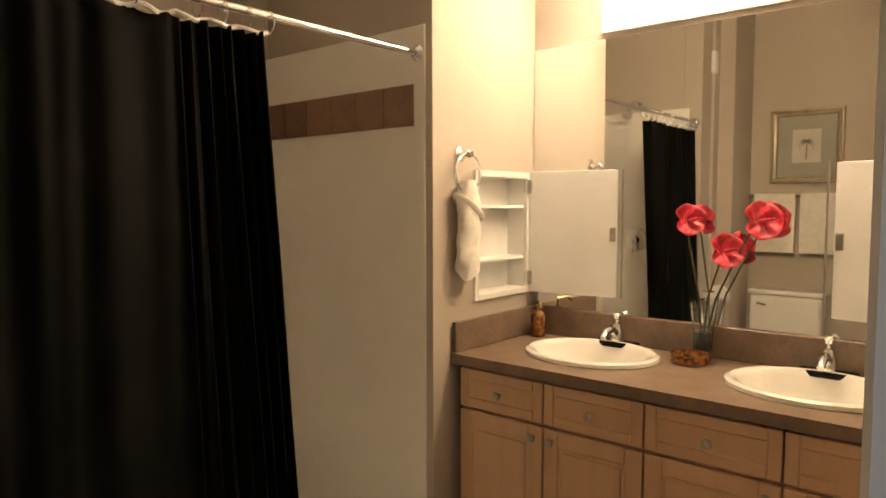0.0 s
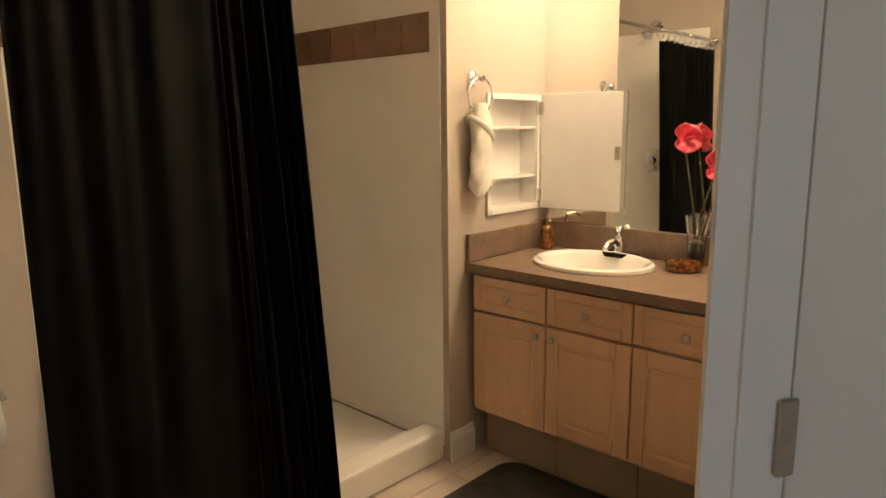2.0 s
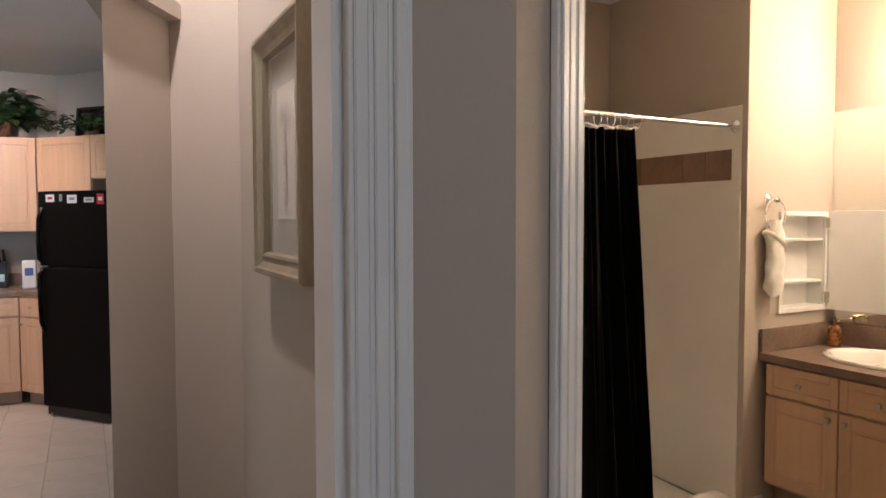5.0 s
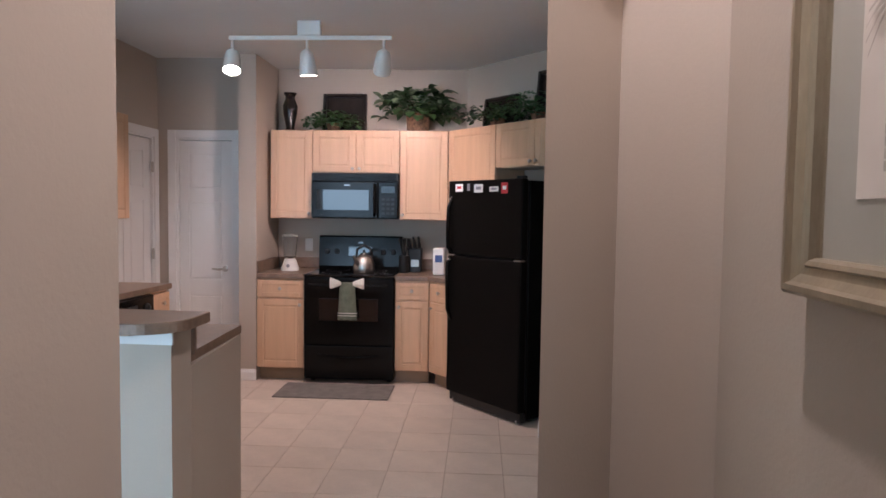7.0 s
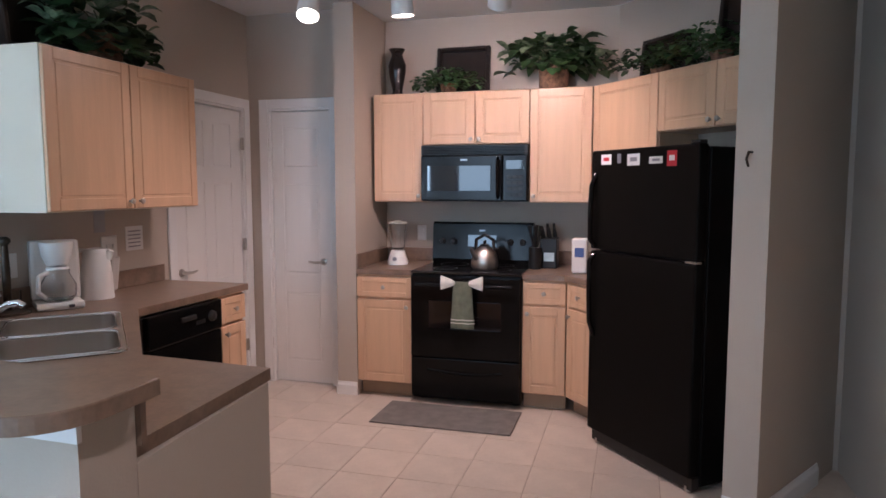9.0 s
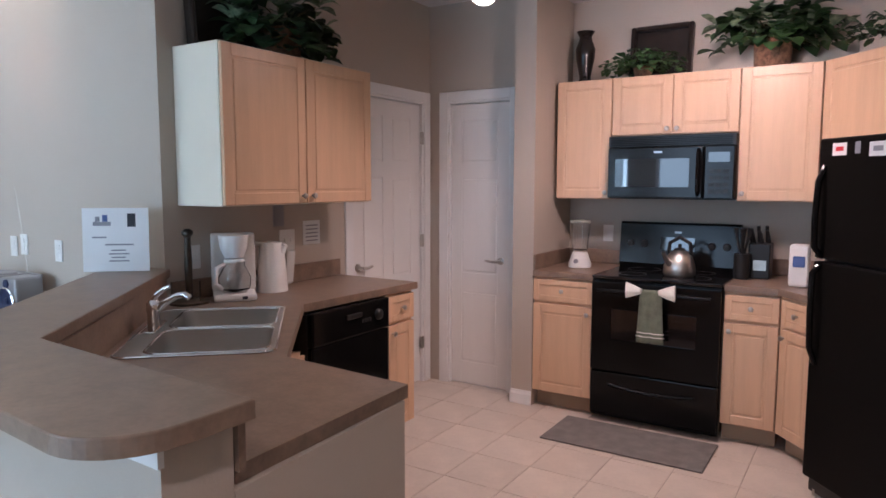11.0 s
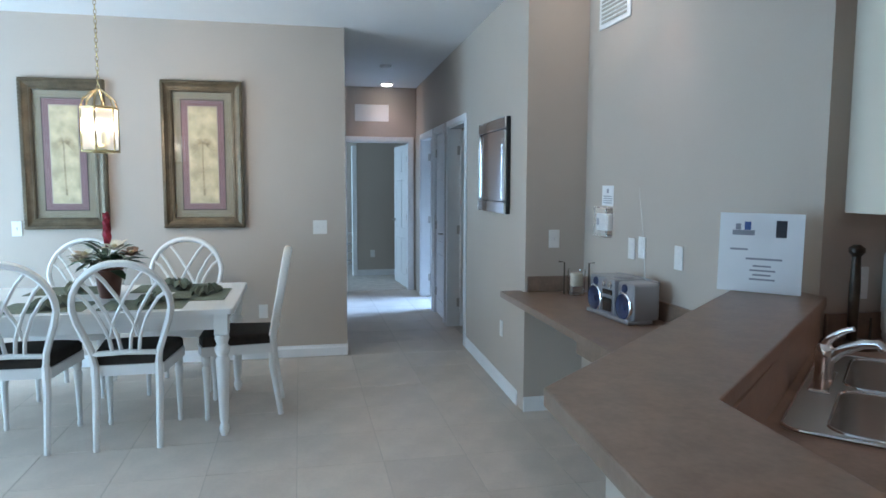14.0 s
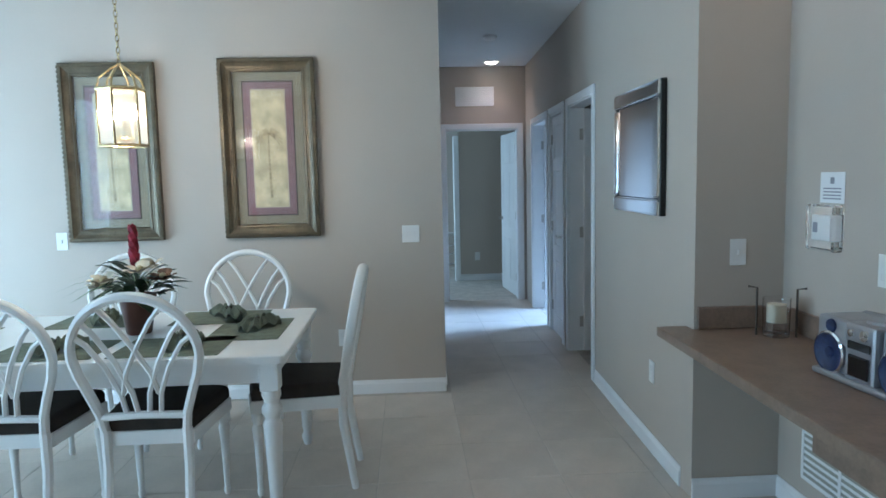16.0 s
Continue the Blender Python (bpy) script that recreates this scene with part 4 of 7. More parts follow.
def curtain():
    th = thing("shower_curtain", pose(0, 2.654, 0), "black ribbed fabric shower curtain, drawn across part of the rod", "curtain")
    n, rows = 220, 40
    bm = bmesh.new()
    grid = []
    for j in range(rows + 1):
        v = j / rows
        z = 1.865 - v * 1.79
        line = []
        x1 = 1.993 + 0.05 * v ** 1.1
        for i in range(n + 1):
            u = i / n
            bunch = max(0.0, (u - 0.68) / 0.32)
            uu = u * 0.93 + 0.07 * u * u
            x = 1.222 - 0.035 * v + (x1 - 1.222 + 0.035 * v) * uu
            sag = 0.012 * abs(math.sin(u * math.pi * 9)) * (1 - v) ** 5
            amp = 0.006 + 0.010 * v * (0.6 + 0.4 * math.sin(u * 7)) + 0.026 * bunch * (1 - 0.35 * v)
            ph = u * (34 + 36 * bunch) + 1.6 * math.sin(u * 5.3) + 0.5 * math.sin(u * 17 + 2 * v)
            y = amp * math.sin(ph) + 0.012 * math.sin(u * 11 + 1.3 * v) * v + 0.006 * math.sin(ph * 1.7 + 3 * v) - 0.085 * v
            line.append(bm.verts.new((x, y, z - sag)))
        grid.append(line)
    for a, b in zip(grid, grid[1:]):
        for i in range(n):
            bm.faces.new((a[i], a[i + 1], b[i + 1], b[i]))
    ob = part("cloth", bm, M_CURTAIN, th, smooth=True)
    so = ob.modifiers.new("thickness", "SOLIDIFY")
    so.thickness = 0.0025
    pts = []
    for i in range(61):
        u = i / 60
        pts.append((1.222 + 0.808 * (u * 0.93 + 0.07 * u * u), 0.01 * math.sin(u * 52), 1.872 - 0.012 * abs(math.sin(u * math.pi * 9))))
    part("heading_tape", tube(pts, 0.007, 6), M_WHITEP, th)
    for i in range(10):
        u = i / 9 if i < 6 else 0.72 + 0.093 * (i - 6)
        u = min(u, 1.0) if i < 6 else u
        x = 1.232 + 0.80 * ((i / 9 * 0.93) if i < 6 else u)
        part("curtain_ring", tube([(x, 0.024 * math.cos(a), 1.898 + 0.031 * math.sin(a)) for a in [k * math.pi / 7 for k in range(14)]], 0.0022, 6, True), M_CHROME, th)
    return th


curtain()
# shower head on the end wall
sh = thing("shower_fixture", pose(SLX, 3.05, 2.06, 0, 0, 180), "chrome shower head on a bent arm", "shower head")
part("arm", tube([(0.0, 0, 0.0), (-0.07, 0, 0.02), (-0.13, 0, -0.01), (-0.16, 0, -0.05)], 0.009, 8), M_CHROME, sh, smooth=True)
part("head", lathe([(0.012, 0.0), (0.02, 0.02), (0.038, 0.05), (0.036, 0.06)], 16, Matrix.Translation((-0.155, 0, -0.04)) @ pose(0, 0, 0, 0, 215, 0)), M_CHROME, sh, smooth=True)
part("wall_flange", lathe([(0.028, 0), (0.02, 0.01)], 16, pose(0, 0, 0, 0, -90, 0)), M_CHROME, sh)
sv = thing("shower_valve", pose(SLX + 0.001, 3.05, 1.12, 0, 0, 180), "round chrome shower valve with lever", "shower valve")
part("plate", lathe([(0.085, 0), (0.08, 0.012), (0.03, 0.02), (0.028, 0.06)], 28, pose(0, 0, 0, 0, -90, 0)), M_CHROME, sv, smooth=True)
part("lever", tube([(-0.055, 0, 0), (-0.065, 0, -0.05), (-0.06, 0, -0.09)], 0.008, 8), M_CHROME, sv, smooth=True)


# vanity
def vanity_cabinets():
    x = 2.775
    ys = [2.545, 2.19, 1.84, 1.455, 1.072]
    for i in range(4):
        y0, y1 = ys[i], ys[i + 1]
        w = y0 - y1
        m = along((x, y1), (x, y0))
        kx = 0.035 if i % 2 == 0 else w - 0.035
        cabinet("vanity_cabinet", m, w, 0.53, 0.0, 0.69, [("drawer", 0, w, 0.645, 0.792, w / 2, 0.715), ("door", 0, w, 0.218, 0.640, kx, 0.60)], "honey maple vanity cabinet with a drawer and a door", 0.205, group="vanity cabinets")


def ellipse(cx, cy, rx, ry, n=40):
    return [(cx + rx * math.cos(2 * math.pi * i / n), cy + ry * math.sin(2 * math.pi * i / n)) for i in range(n)]


SINKS = [(3.055, 2.175), (3.055, 1.45)]


def vanity_top():
    th = thing("countertop", Matrix.Identity(4), "mottled taupe laminate vanity top with upstands", "countertop")
    part("top", prism_hole([(2.75, 1.068), (MX - 0.003, 1.068), (MX - 0.003, TY - 0.003), (2.75, TY - 0.003)], [ellipse(cx, cy, 0.185, 0.225) for cx, cy in SINKS], VZ - 0.038, VZ), M_LAM, th)
    part("upstand", box((MX - 0.021, 1.07, VZ + 0.001), (MX - 0.003, TY - 0.022, VZ + 0.115), 0.003), M_LAM, th)
    part("upstand", box((2.755, TY - 0.021, VZ + 0.001), (MX - 0.003, TY - 0.003, VZ + 0.115), 0.003), M_LAM, th)
    for cx, cy in SINKS:
        b = thing("wash_basin", pose(cx, cy, VZ), "oval white porcelain drop-in wash basin", "basin", "vanity basins")
        prof = [(1.12, 0.002), (1.11, 0.014), (1.05, 0.020), (0.98, 0.016), (0.93, 0.002), (0.86, -0.05), (0.70, -0.10), (0.42, -0.128), (0.10, -0.135)]
        bm = bmesh.new()
        rings = []
        for k, z in prof:
            rings.append([bm.verts.new((0.185 * k * math.cos(2 * math.pi * i / 40), 0.222 * k * math.sin(2 * math.pi * i / 40), z)) for i in range(40)])
        for a, c in zip(rings, rings[1:]):
            for i in range(40):
                bm.faces.new((a[i], a[(i + 1) % 40], c[(i + 1) % 40], c[i]))
        bm.faces.new(rings[-1])
        part("bowl", bm, M_PORC, b, smooth=True)
        part("drain", lathe([(0.022, -0.134), (0.020, -0.130), (0.005, -0.131)], 16), M_CHROME, b)
        f = thing("basin_tap", pose(cx + 0.215, cy, VZ + 0.001), "chrome and black centerset basin tap with clear knob", "tap", "basin taps")
        part("deck_plate", prism([(-0.05, -0.035), (-0.03, -0.085), (0.025, -0.085), (0.03, 0.0), (0.025, 0.085), (-0.03, 0.085), (-0.05, 0.035)], 0.0, 0.017, 0.006), M_BLACK, f)
        part("tap_body", lathe([(0.028, 0.014), (0.026, 0.05), (0.018, 0.075), (0.014, 0.085)], 18), M_CHROME, f, smooth=True)
        part("spout", tube([(0.0, 0, 0.04), (-0.05, 0, 0.068), (-0.095, 0, 0.062), (-0.115, 0, 0.045)], [0.017, 0.015, 0.013, 0.012], 12), M_CHROME, f, smooth=True)
        part("handle_knob", lathe([(0.007, 0.083), (0.008, 0.098), (0.015, 0.104), (0.017, 0.116), (0.010, 0.125)], 14), M_CHROME, f, smooth=True)


vanity_cabinets()
vanity_top()
mi = thing("vanity_mirror", pose(MX - 0.001, 0, 0), "large frameless wall mirror above the vanity", "mirror")
part("glass", box((-0.005, 1.072, VZ + 0.118), (-0.0005, TY - 0.004, 2.02), 0.0), M_MIRROR, mi)


# recessed medicine cabinets with their doors open
def medicine(y, s, name_label):
    """In the side wall at y; s: +1 opens towards -y, -1 towards +y."""
    th = thing("medicine_cabinet", pose(0, y, 0), name_label, "medicine cabinet", "medicine cabinets")
    x0, x1, z0, z1, d = 2.885, 3.262, 1.012, 1.512, 0.004
    bm = bmesh.new()
    f = 0.024
    lo, hi = sorted((-s * 0.012, -s * 0.001))
    add_box(bm, (x0, lo, z0), (x0 + f, hi, z1), 0.002)
    add_box(bm, (x1 - f, lo, z0), (x1, hi, z1), 0.002)
    add_box(bm, (x0 + f, lo, z1 - f), (x1 - f, hi, z1), 0.002)
    add_box(bm, (x0 + f, lo, z0), (x1 - f, hi, z0 + f), 0.002)
    part("frame", bm, M_WHITEP, th)
    bm = bmesh.new()
    lo, hi = sorted((s * 0.086, s * 0.090))
    add_box(bm, (x0 + f - 0.004, lo, z0 + f - 0.004), (x1 - f + 0.004, hi, z1 - f + 0.004))
    lo2, hi2 = sorted((s * 0.0, s * 0.087))
    add_box(bm, (x0 + f - 0.004, lo2, z0 + f - 0.004), (x0 + f, hi2, z1 - f + 0.004))
    add_box(bm, (x1 - f, lo2, z0 + f - 0.004), (x1 - f + 0.004, hi2, z1 - f + 0.004))
    add_box(bm, (x0 + f, lo2, z0 + f - 0.004), (x1 - f, hi2, z0 + f))
    add_box(bm, (x0 + f, lo2, z1 - f), (x1 - f, hi2, z1 - f + 0.004))
    part("inner_box", bm, M_WHITEP, th)
    for z in (1.155, 1.365):
        lo, hi = sorted((s * 0.004, s * 0.086))
        part("shelf", box((x0 + f, lo, z), (x1 - f, hi, z + 0.012), 0.002), M_WHITEP, th)
    m = pose(x1 - 0.004, -s * 0.016, 0, 0, 0, (-90 + 8.0) if s > 0 else (90 - 8.0))
    dr = part("door", box((0.0, -0.006 if s > 0 else -0.012, z0 + 0.002), (0.392, 0.012 if s > 0 else 0.006, z1 + 0.004), 0.002, m), M_WHITEP, th, "white back of a mirrored door, standing open")
    part("mirror_face", box((0.002, *((0.0125,) if s > 0 else (-0.0165,)), z0 + 0.004), (0.390, *((0.0165,) if s > 0 else (-0.0125,)), z1), 0.001, m), M_MIRROR, dr)
    part("edge_strip", box((0.392, -0.012, z0), (0.397, 0.016, z1 + 0.006), 0.001, m), M_NICKEL, dr)
    for z in (1.075, 1.455):
        part("hinge", box((-0.022, -0.018 if s > 0 else -0.006, z - 0.028), (0.012, 0.006 if s > 0 else 0.018, z + 0.028), 0.003, m), M_NICKEL, dr)
    part("catch", box((0.345, -0.010 if s > 0 else 0.006, 1.235), (0.368, -0.006 if s > 0 else 0.010, 1.29), 0.001, m), M_NICKEL, dr)


medicine(TY - 0.001, 1, "white recessed medicine cabinet with its mirrored door open")
medicine(1.0665, -1, "second white medicine cabinet standing open by the mirror")


# towel ring and towel
tr_ = thing("towel_ring", pose(2.80, TY - 0.001, 1.565), "chrome towel ring on the wall", "towel ring")
part("boss", lathe([(0.030, 0), (0.028, 0.008), (0.014, 0.016), (0.013, 0.045), (0.017, 0.052), (0.010, 0.06)], 18, pose(0, 0, 0, 90, 0, 0)), M_CHROME, tr_, smooth=True)
part("ring", tube([(0.072 * math.sin(a), -0.042, -0.072 + 0.072 * math.cos(a)) for a in [k * math.pi / 14 for k in range(28)]], 0.005, 8, True), M_CHROME, tr_, smooth=True)


def hanging_towel():
    th = thing("hand_towel", pose(2.80, TY - 0.045, 1.44), "white hand towel twisted and hung through the ring", "towel")
    bm = bmesh.new()
    rows, n = 30, 22
    grid = []
    for j in range(rows + 1):
        v = j / rows
        z = -0.345 * v + 0.03
        hw = 0.034 + 0.018 * min(1, v * 4) + 0.004 * math.sin(v * 9)
        th_ = 0.022 + 0.012 * min(1, v * 3)
        line = []
        for i in range(n):
            a = 2 * math.pi * i / n
            fold = 1 + 0.07 * math.sin(3 * a + 7 * v) + 0.06 * math.sin(a * 2 - 16 * v) + 0.05 * math.sin(5 * a + 21 * v)
            line.append(bm.verts.new((hw * math.cos(a) * fold, th_ * math.sin(a) * fold, z - 0.02 * math.sin(a * 2) * v)))
        grid.append(line)
    for a, b in zip(grid, grid[1:]):
        for i in range(n):
            bm.faces.new((a[i], a[(i + 1) % n], b[(i + 1) % n], b[i]))
    bm.faces.new(grid[0]), bm.faces.new(grid[-1])
    part("cloth", bm, M_TOWEL, th, smooth=True)
    part("sash", tube([(0.07 * math.cos(a), 0.036 * math.sin(a), -0.07 - 0.045 * math.cos(a)) for a in [k * math.pi / 10 for k in range(20)]], 0.010, 8, True, 0.5), M_TOWEL, th, smooth=True)


hanging_towel()


# vanity light
def light_bar():
    th = thing("vanity_light", pose(MX - 0.001, 1.80, 2.145), "white vanity light bar with frosted glass shades, lit", "wall light")
    part("back_plate", box((-0.022, -0.47, -0.105), (0, 0.47, 0.09), 0.006, seg=2), M_PORC, th, "white back plate")
    for i in range(5):
        y = -0.36 + 0.18 * i
        part("arm", rod((-0.02, y, 0.0), (-0.085, y, 0.01), 0.010, seg=10), M_CHROME, th)
        sd = part("shade", lathe([(0.026, -0.05), (0.05, -0.035), (0.066, 0.0), (0.078, 0.06), (0.084, 0.115), (0.080, 0.115), (0.073, 0.06), (0.06, 0.0), (0.04, -0.03)], 20, Matrix.Translation((-0.085, y, 0.085)), caps=False), M_BULB, th, "glowing frosted glass shade", True)
        part("fitting", lathe([(0.008, -0.085), (0.018, -0.078), (0.034, -0.062), (0.030, -0.048)], 14, Matrix.Translation((-0.085, y, 0.085))), M_BRASS, th)
        lamp("vanity_bulb", "POINT", pose(MX - 0.185, 1.80 + y, 2.21), 8.8, TUNG, 0.025)


light_bar()


# flowers, vase, dish, jar
def anthurium(parent, at, face, s):
    base = Vector(at)
    m = Matrix.Translation(base) @ Vector(face).to_track_quat("Z", "Y").to_matrix().to_4x4()
    bm = bmesh.new()
    n, r = 28, 7
    rows = []
    for k in range(r + 1):
        q = k / r
        line = []
        for i in range(n):
            a = 2 * math.pi * i / n
            rad = s * q * (0.86 + 0.16 * math.cos(a) - 0.30 * max(0, math.cos(a + math.pi)) ** 8)
            wav = 0.008 * math.sin(5 * a + q * 6) * q + 0.02 * q * q + 0.004 * math.sin(a * 9) * q
            line.append(bm.verts.new((rad * math.cos(a), rad * math.sin(a), wav)))
        rows.append(line)
    for a, b in zip(rows, rows[1:]):
        for i in range(n):
            bm.faces.new((a[i], a[(i + 1) % n], b[(i + 1) % n], b[i]))
    bmesh.ops.remove_doubles(bm, verts=rows[0], dist=0.001)
    bmesh.ops.transform(bm, matrix=m, verts=bm.verts)
    ob = part("bloom", bm, M_RED, parent, smooth=True)
    ob.modifiers.new("thickness", "SOLIDIFY").thickness = 0.0015
    bm = bmesh.new()
    add_lathe(bm, [(0.006, 0), (0.0065, 0.02), (0.003, 0.05)], 8, m @ pose(0.01, 0, 0.006, 0, 40, 0))
    part("spadix", bm, M_RED, ob, smooth=True)


fl = thing("flower_arrangement", pose(3.258, 1.842, VZ), "three red anthurium blooms on stems in a clear glass vase", "flowers")
part("vase", lathe([(0.030, 0.002), (0.032, 0.01), (0.036, 0.12), (0.047, 0.20), (0.044, 0.20), (0.033, 0.12), (0.028, 0.018), (0.002, 0.016)], 22), M_GLASS, fl, smooth=True)
part("pebbles", lathe([(0.026, 0.018), (0.031, 0.05), (0.029, 0.095), (0.012, 0.105)], 16), M_BLACKP, fl)
for tip, fc, s in (((-0.02, 0.065, 0.488), (-0.75, -0.55, 0.25), 0.066), ((-0.035, -0.068, 0.385), (-0.8, -0.5, 0.3), 0.070), ((-0.02, -0.175, 0.488), (-0.8, -0.45, 0.3), 0.076)):
    part("stem", tube([(0, 0, 0.03), (tip[0] * 0.3, tip[1] * 0.25, 0.22), (tip[0] * 0.8, tip[1] * 0.8, tip[2] - 0.06), tip], 0.0035, 6), M_STEM, fl)
    anthurium(fl, tip, fc, s)
dish = thing("soap_dish", pose(3.165, 1.85, VZ + 0.001), "low round dish of amber glass mosaic", "dish")
part("bowl", lathe([(0.05, 0), (0.065, 0.004), (0.068, 0.032), (0.063, 0.032), (0.058, 0.01), (0.01, 0.008)], 24), M_AMBER, dish, smooth=True)
jar = thing("soap_dispenser", pose(3.225, 2.505, VZ + 0.001), "amber mosaic soap dispenser with a brass pump", "soap dispenser")
part("bottle", lathe([(0.028, 0), (0.031, 0.01), (0.031, 0.085), (0.024, 0.10), (0.012, 0.108)], 18), M_AMBER, jar, smooth=True)
part("pump", tube([(0, 0, 0.10), (0, 0, 0.14), (-0.03, -0.03, 0.145), (-0.045, -0.045, 0.13)], [0.008, 0.008, 0.006, 0.005], 8), M_BRASS, jar, smooth=True)

# rug
rug = tagged(link("bath_rug", prism(rounded(2.22, 1.35, 2.82, 2.40, 0.09), 0.001, 0.018, 0.006), M_RUG), "dark olive shaggy bath rug in front of the vanity", "rug")


# toilet side
def toilet():
    th = thing("toilet", pose(0.505, 2.20, 0, 0, 0, -90), "white porcelain toilet with a round tank", "toilet")
    part("tank", box((-0.23, 0.002, 0.40), (0.23, 0.20, 0.74), 0.03, seg=3), M_PORC, th, smooth=True)
    part("tank_lid", box((-0.24, -0.004 + 0.005, 0.742), (0.24, 0.21, 0.775), 0.012, seg=2), M_PORC, th)
    part("flush_lever", tube([(-0.17, 0.20, 0.68), (-0.17, 0.225, 0.68), (-0.11, 0.23, 0.672)], 0.007, 8), M_CHROME, th)
    bm = bmesh.new()
    rings = []
    for rx, ry, cy, z in ((0.11, 0.20, 0.36, 0.0), (0.10, 0.19, 0.36, 0.12), (0.13, 0.20, 0.38, 0.25), (0.18, 0.25, 0.42, 0.37), (0.19, 0.26, 0.43, 0.40)):
        rings.append([bm.verts.new((rx * math.cos(2 * math.pi * i / 28), cy + ry * math.sin(2 * math.pi * i / 28), z)) for i in range(28)])
    for a, b in zip(rings, rings[1:]):
        for i in range(28):
            bm.faces.new((a[i], a[(i + 1) % 28], b[(i + 1) % 28], b[i]))
    bm.faces.new(rings[0]), bm.faces.new(rings[-1])
    part("bowl", bm, M_PORC, th, smooth=True)
    part("lid", prism([(0.19 * math.cos(2 * math.pi * i / 28), 0.43 + 0.26 * math.sin(2 * math.pi * i / 28)) for i in range(28)], 0.402, 0.44, 0.012), M_PORC, th, smooth=True)


toilet()
rh = thing("toilet_roll", pose(1.03, 2.618, 0.782, 0, 0, -90), "white toilet roll on a chrome wall holder", "toilet roll")
part("holder", tube([(0.0, 0.075, 0), (0.07, 0.075, 0), (0.07, -0.07, 0), (0.0, -0.07, 0)], 0.006, 8), M_CHROME, rh)
part("roll", lathe([(0.01, -0.055), (0.07, -0.055), (0.074, -0.052), (0.074, 0.052), (0.07, 0.055), (0.01, 0.055)], 28, pose(0.07, 0, -0.04, 90, 0, 0)), M_TOWEL, rh, smooth=True)


def framed(name, m, w, h, label, frame_m, frame_w, layers, depth=0.035):
    """A framed picture whose back lies on y = 0, seen from +y; x is across. layers: (margin, material)."""
    th = thing(name, m, label, "picture")
    bm = bmesh.new()
    d, f = depth, frame_w
    prof = [(0.0, 0.001), (0.0, d * 0.85), (f * 0.10, d), (f * 0.26, d), (f * 0.34, d * 0.82), (f * 0.55, d * 0.62), (f * 0.74, d * 0.56), (f * 0.80, d * 0.66), (f * 0.92, d * 0.60), (f, d * 0.36), (f, 0.001)]
    rings = [[bm.verts.new(p) for p in ((a, y, a), (w - a, y, a), (w - a, y, h - a), (a, y, h - a))] for a, y in prof]
    for a, b in zip(rings, rings[1:]):
        for i in range(4):
            bm.faces.new((a[i], a[(i + 1) % 4], b[(i + 1) % 4], b[i]))
    part("frame", bm, frame_m, th)
    z = 0.006
    for mg, ma in layers:
        part("mount", box((mg, 0.002, mg), (w - mg, z, h - mg), 0.0), ma, th)
        z += 0.0022
    return th, z


def palm(parent, cx, z0, h, y, material, fronds=9, s=1.0, reach=1.0):
    bm = bmesh.new()
    for i in range(14):
        q = i / 14
        wdt = h * (0.022 - 0.008 * q) * s
        add_box(bm, (cx - wdt + 0.01 * math.sin(q * 2) * h, y, z0 + h * 0.66 * q), (cx + wdt + 0.01 * math.sin(q * 2) * h, y + 0.0008, z0 + h * 0.66 * (q + 0.06)))
    for i in range(fronds):
        a = math.pi * (-0.15 + 1.3 * i / (fronds - 1))
        L = min(h * 0.30, reach)
        pts = [(cx + L * q * math.cos(a), z0 + h * 0.67 + L * (q * math.sin(a) - 0.55 * q * q)) for q in (0, 0.3, 0.6, 1.0)]
        for k in range(3):
            (xa, za), (xb, zb) = pts[k], pts[k + 1]
            t = L * 0.075 * (1, 1.0, 0.6)[k]
            yy = y + 0.0009 + 0.00012 * i
            f = [bm.verts.new((xa, yy, za - t)), bm.verts.new((xb, yy, zb - t * 0.6)), bm.verts.new((xb, yy, zb + t * 0.6)), bm.verts.new((xa, yy, za + t))]
            bm.faces.new(f)
    part("print", bm, material, parent)


th, z = framed("framed_picture", pose(0.502, 2.365, 1.52, 0, 0, -90), 0.46, 0.51, "framed print of a palm tree in a champagne frame", M_SILVERF, 0.045, ((0.04, M_GREYMOUNT), (0.14, M_SKETCH)))
palm(th, 0.23, 0.165, 0.18, z, M_INK, 9)
# towel bar with two folded towels
tb = thing("towel_bar", pose(0.502, 2.48, 1.43, 0, 0, -90), "chrome towel bar on the wall", "towel bar")
part("bar", rod((0.0, 0.06, 0), (0.62, 0.06, 0), 0.009, seg=10), M_CHROME, tb)
for x in (0.0, 0.62):
    part("bracket", rod((x, 0.001, 0), (x, 0.065, 0), 0.014, seg=10), M_CHROME, tb)
for x in (0.03, 0.33):
    t2 = tagged(link("towel", box((x, 0.045, -0.40), (x + 0.27, 0.085, 0.018), 0.014, None, 2), M_TOWEL, None, "", True), "white towel folded over the bar", "towel")
    t2.matrix_world = tb.matrix_world.copy()
al = thing("smoke_alarm", pose(1.02, 2.618, 2.33), "white oval alarm box high on the wall", "alarm")
part("case", box((-0.035, -0.03, -0.075), (0.035, 0, 0.075), 0.014, seg=3), M_WHITEP, al)
# skirting
baseboard((2.80, TY), (PX + 0.0, TY), 0.13)
baseboard((SLX - 0.02, 2.62), (0.50, 2.62))

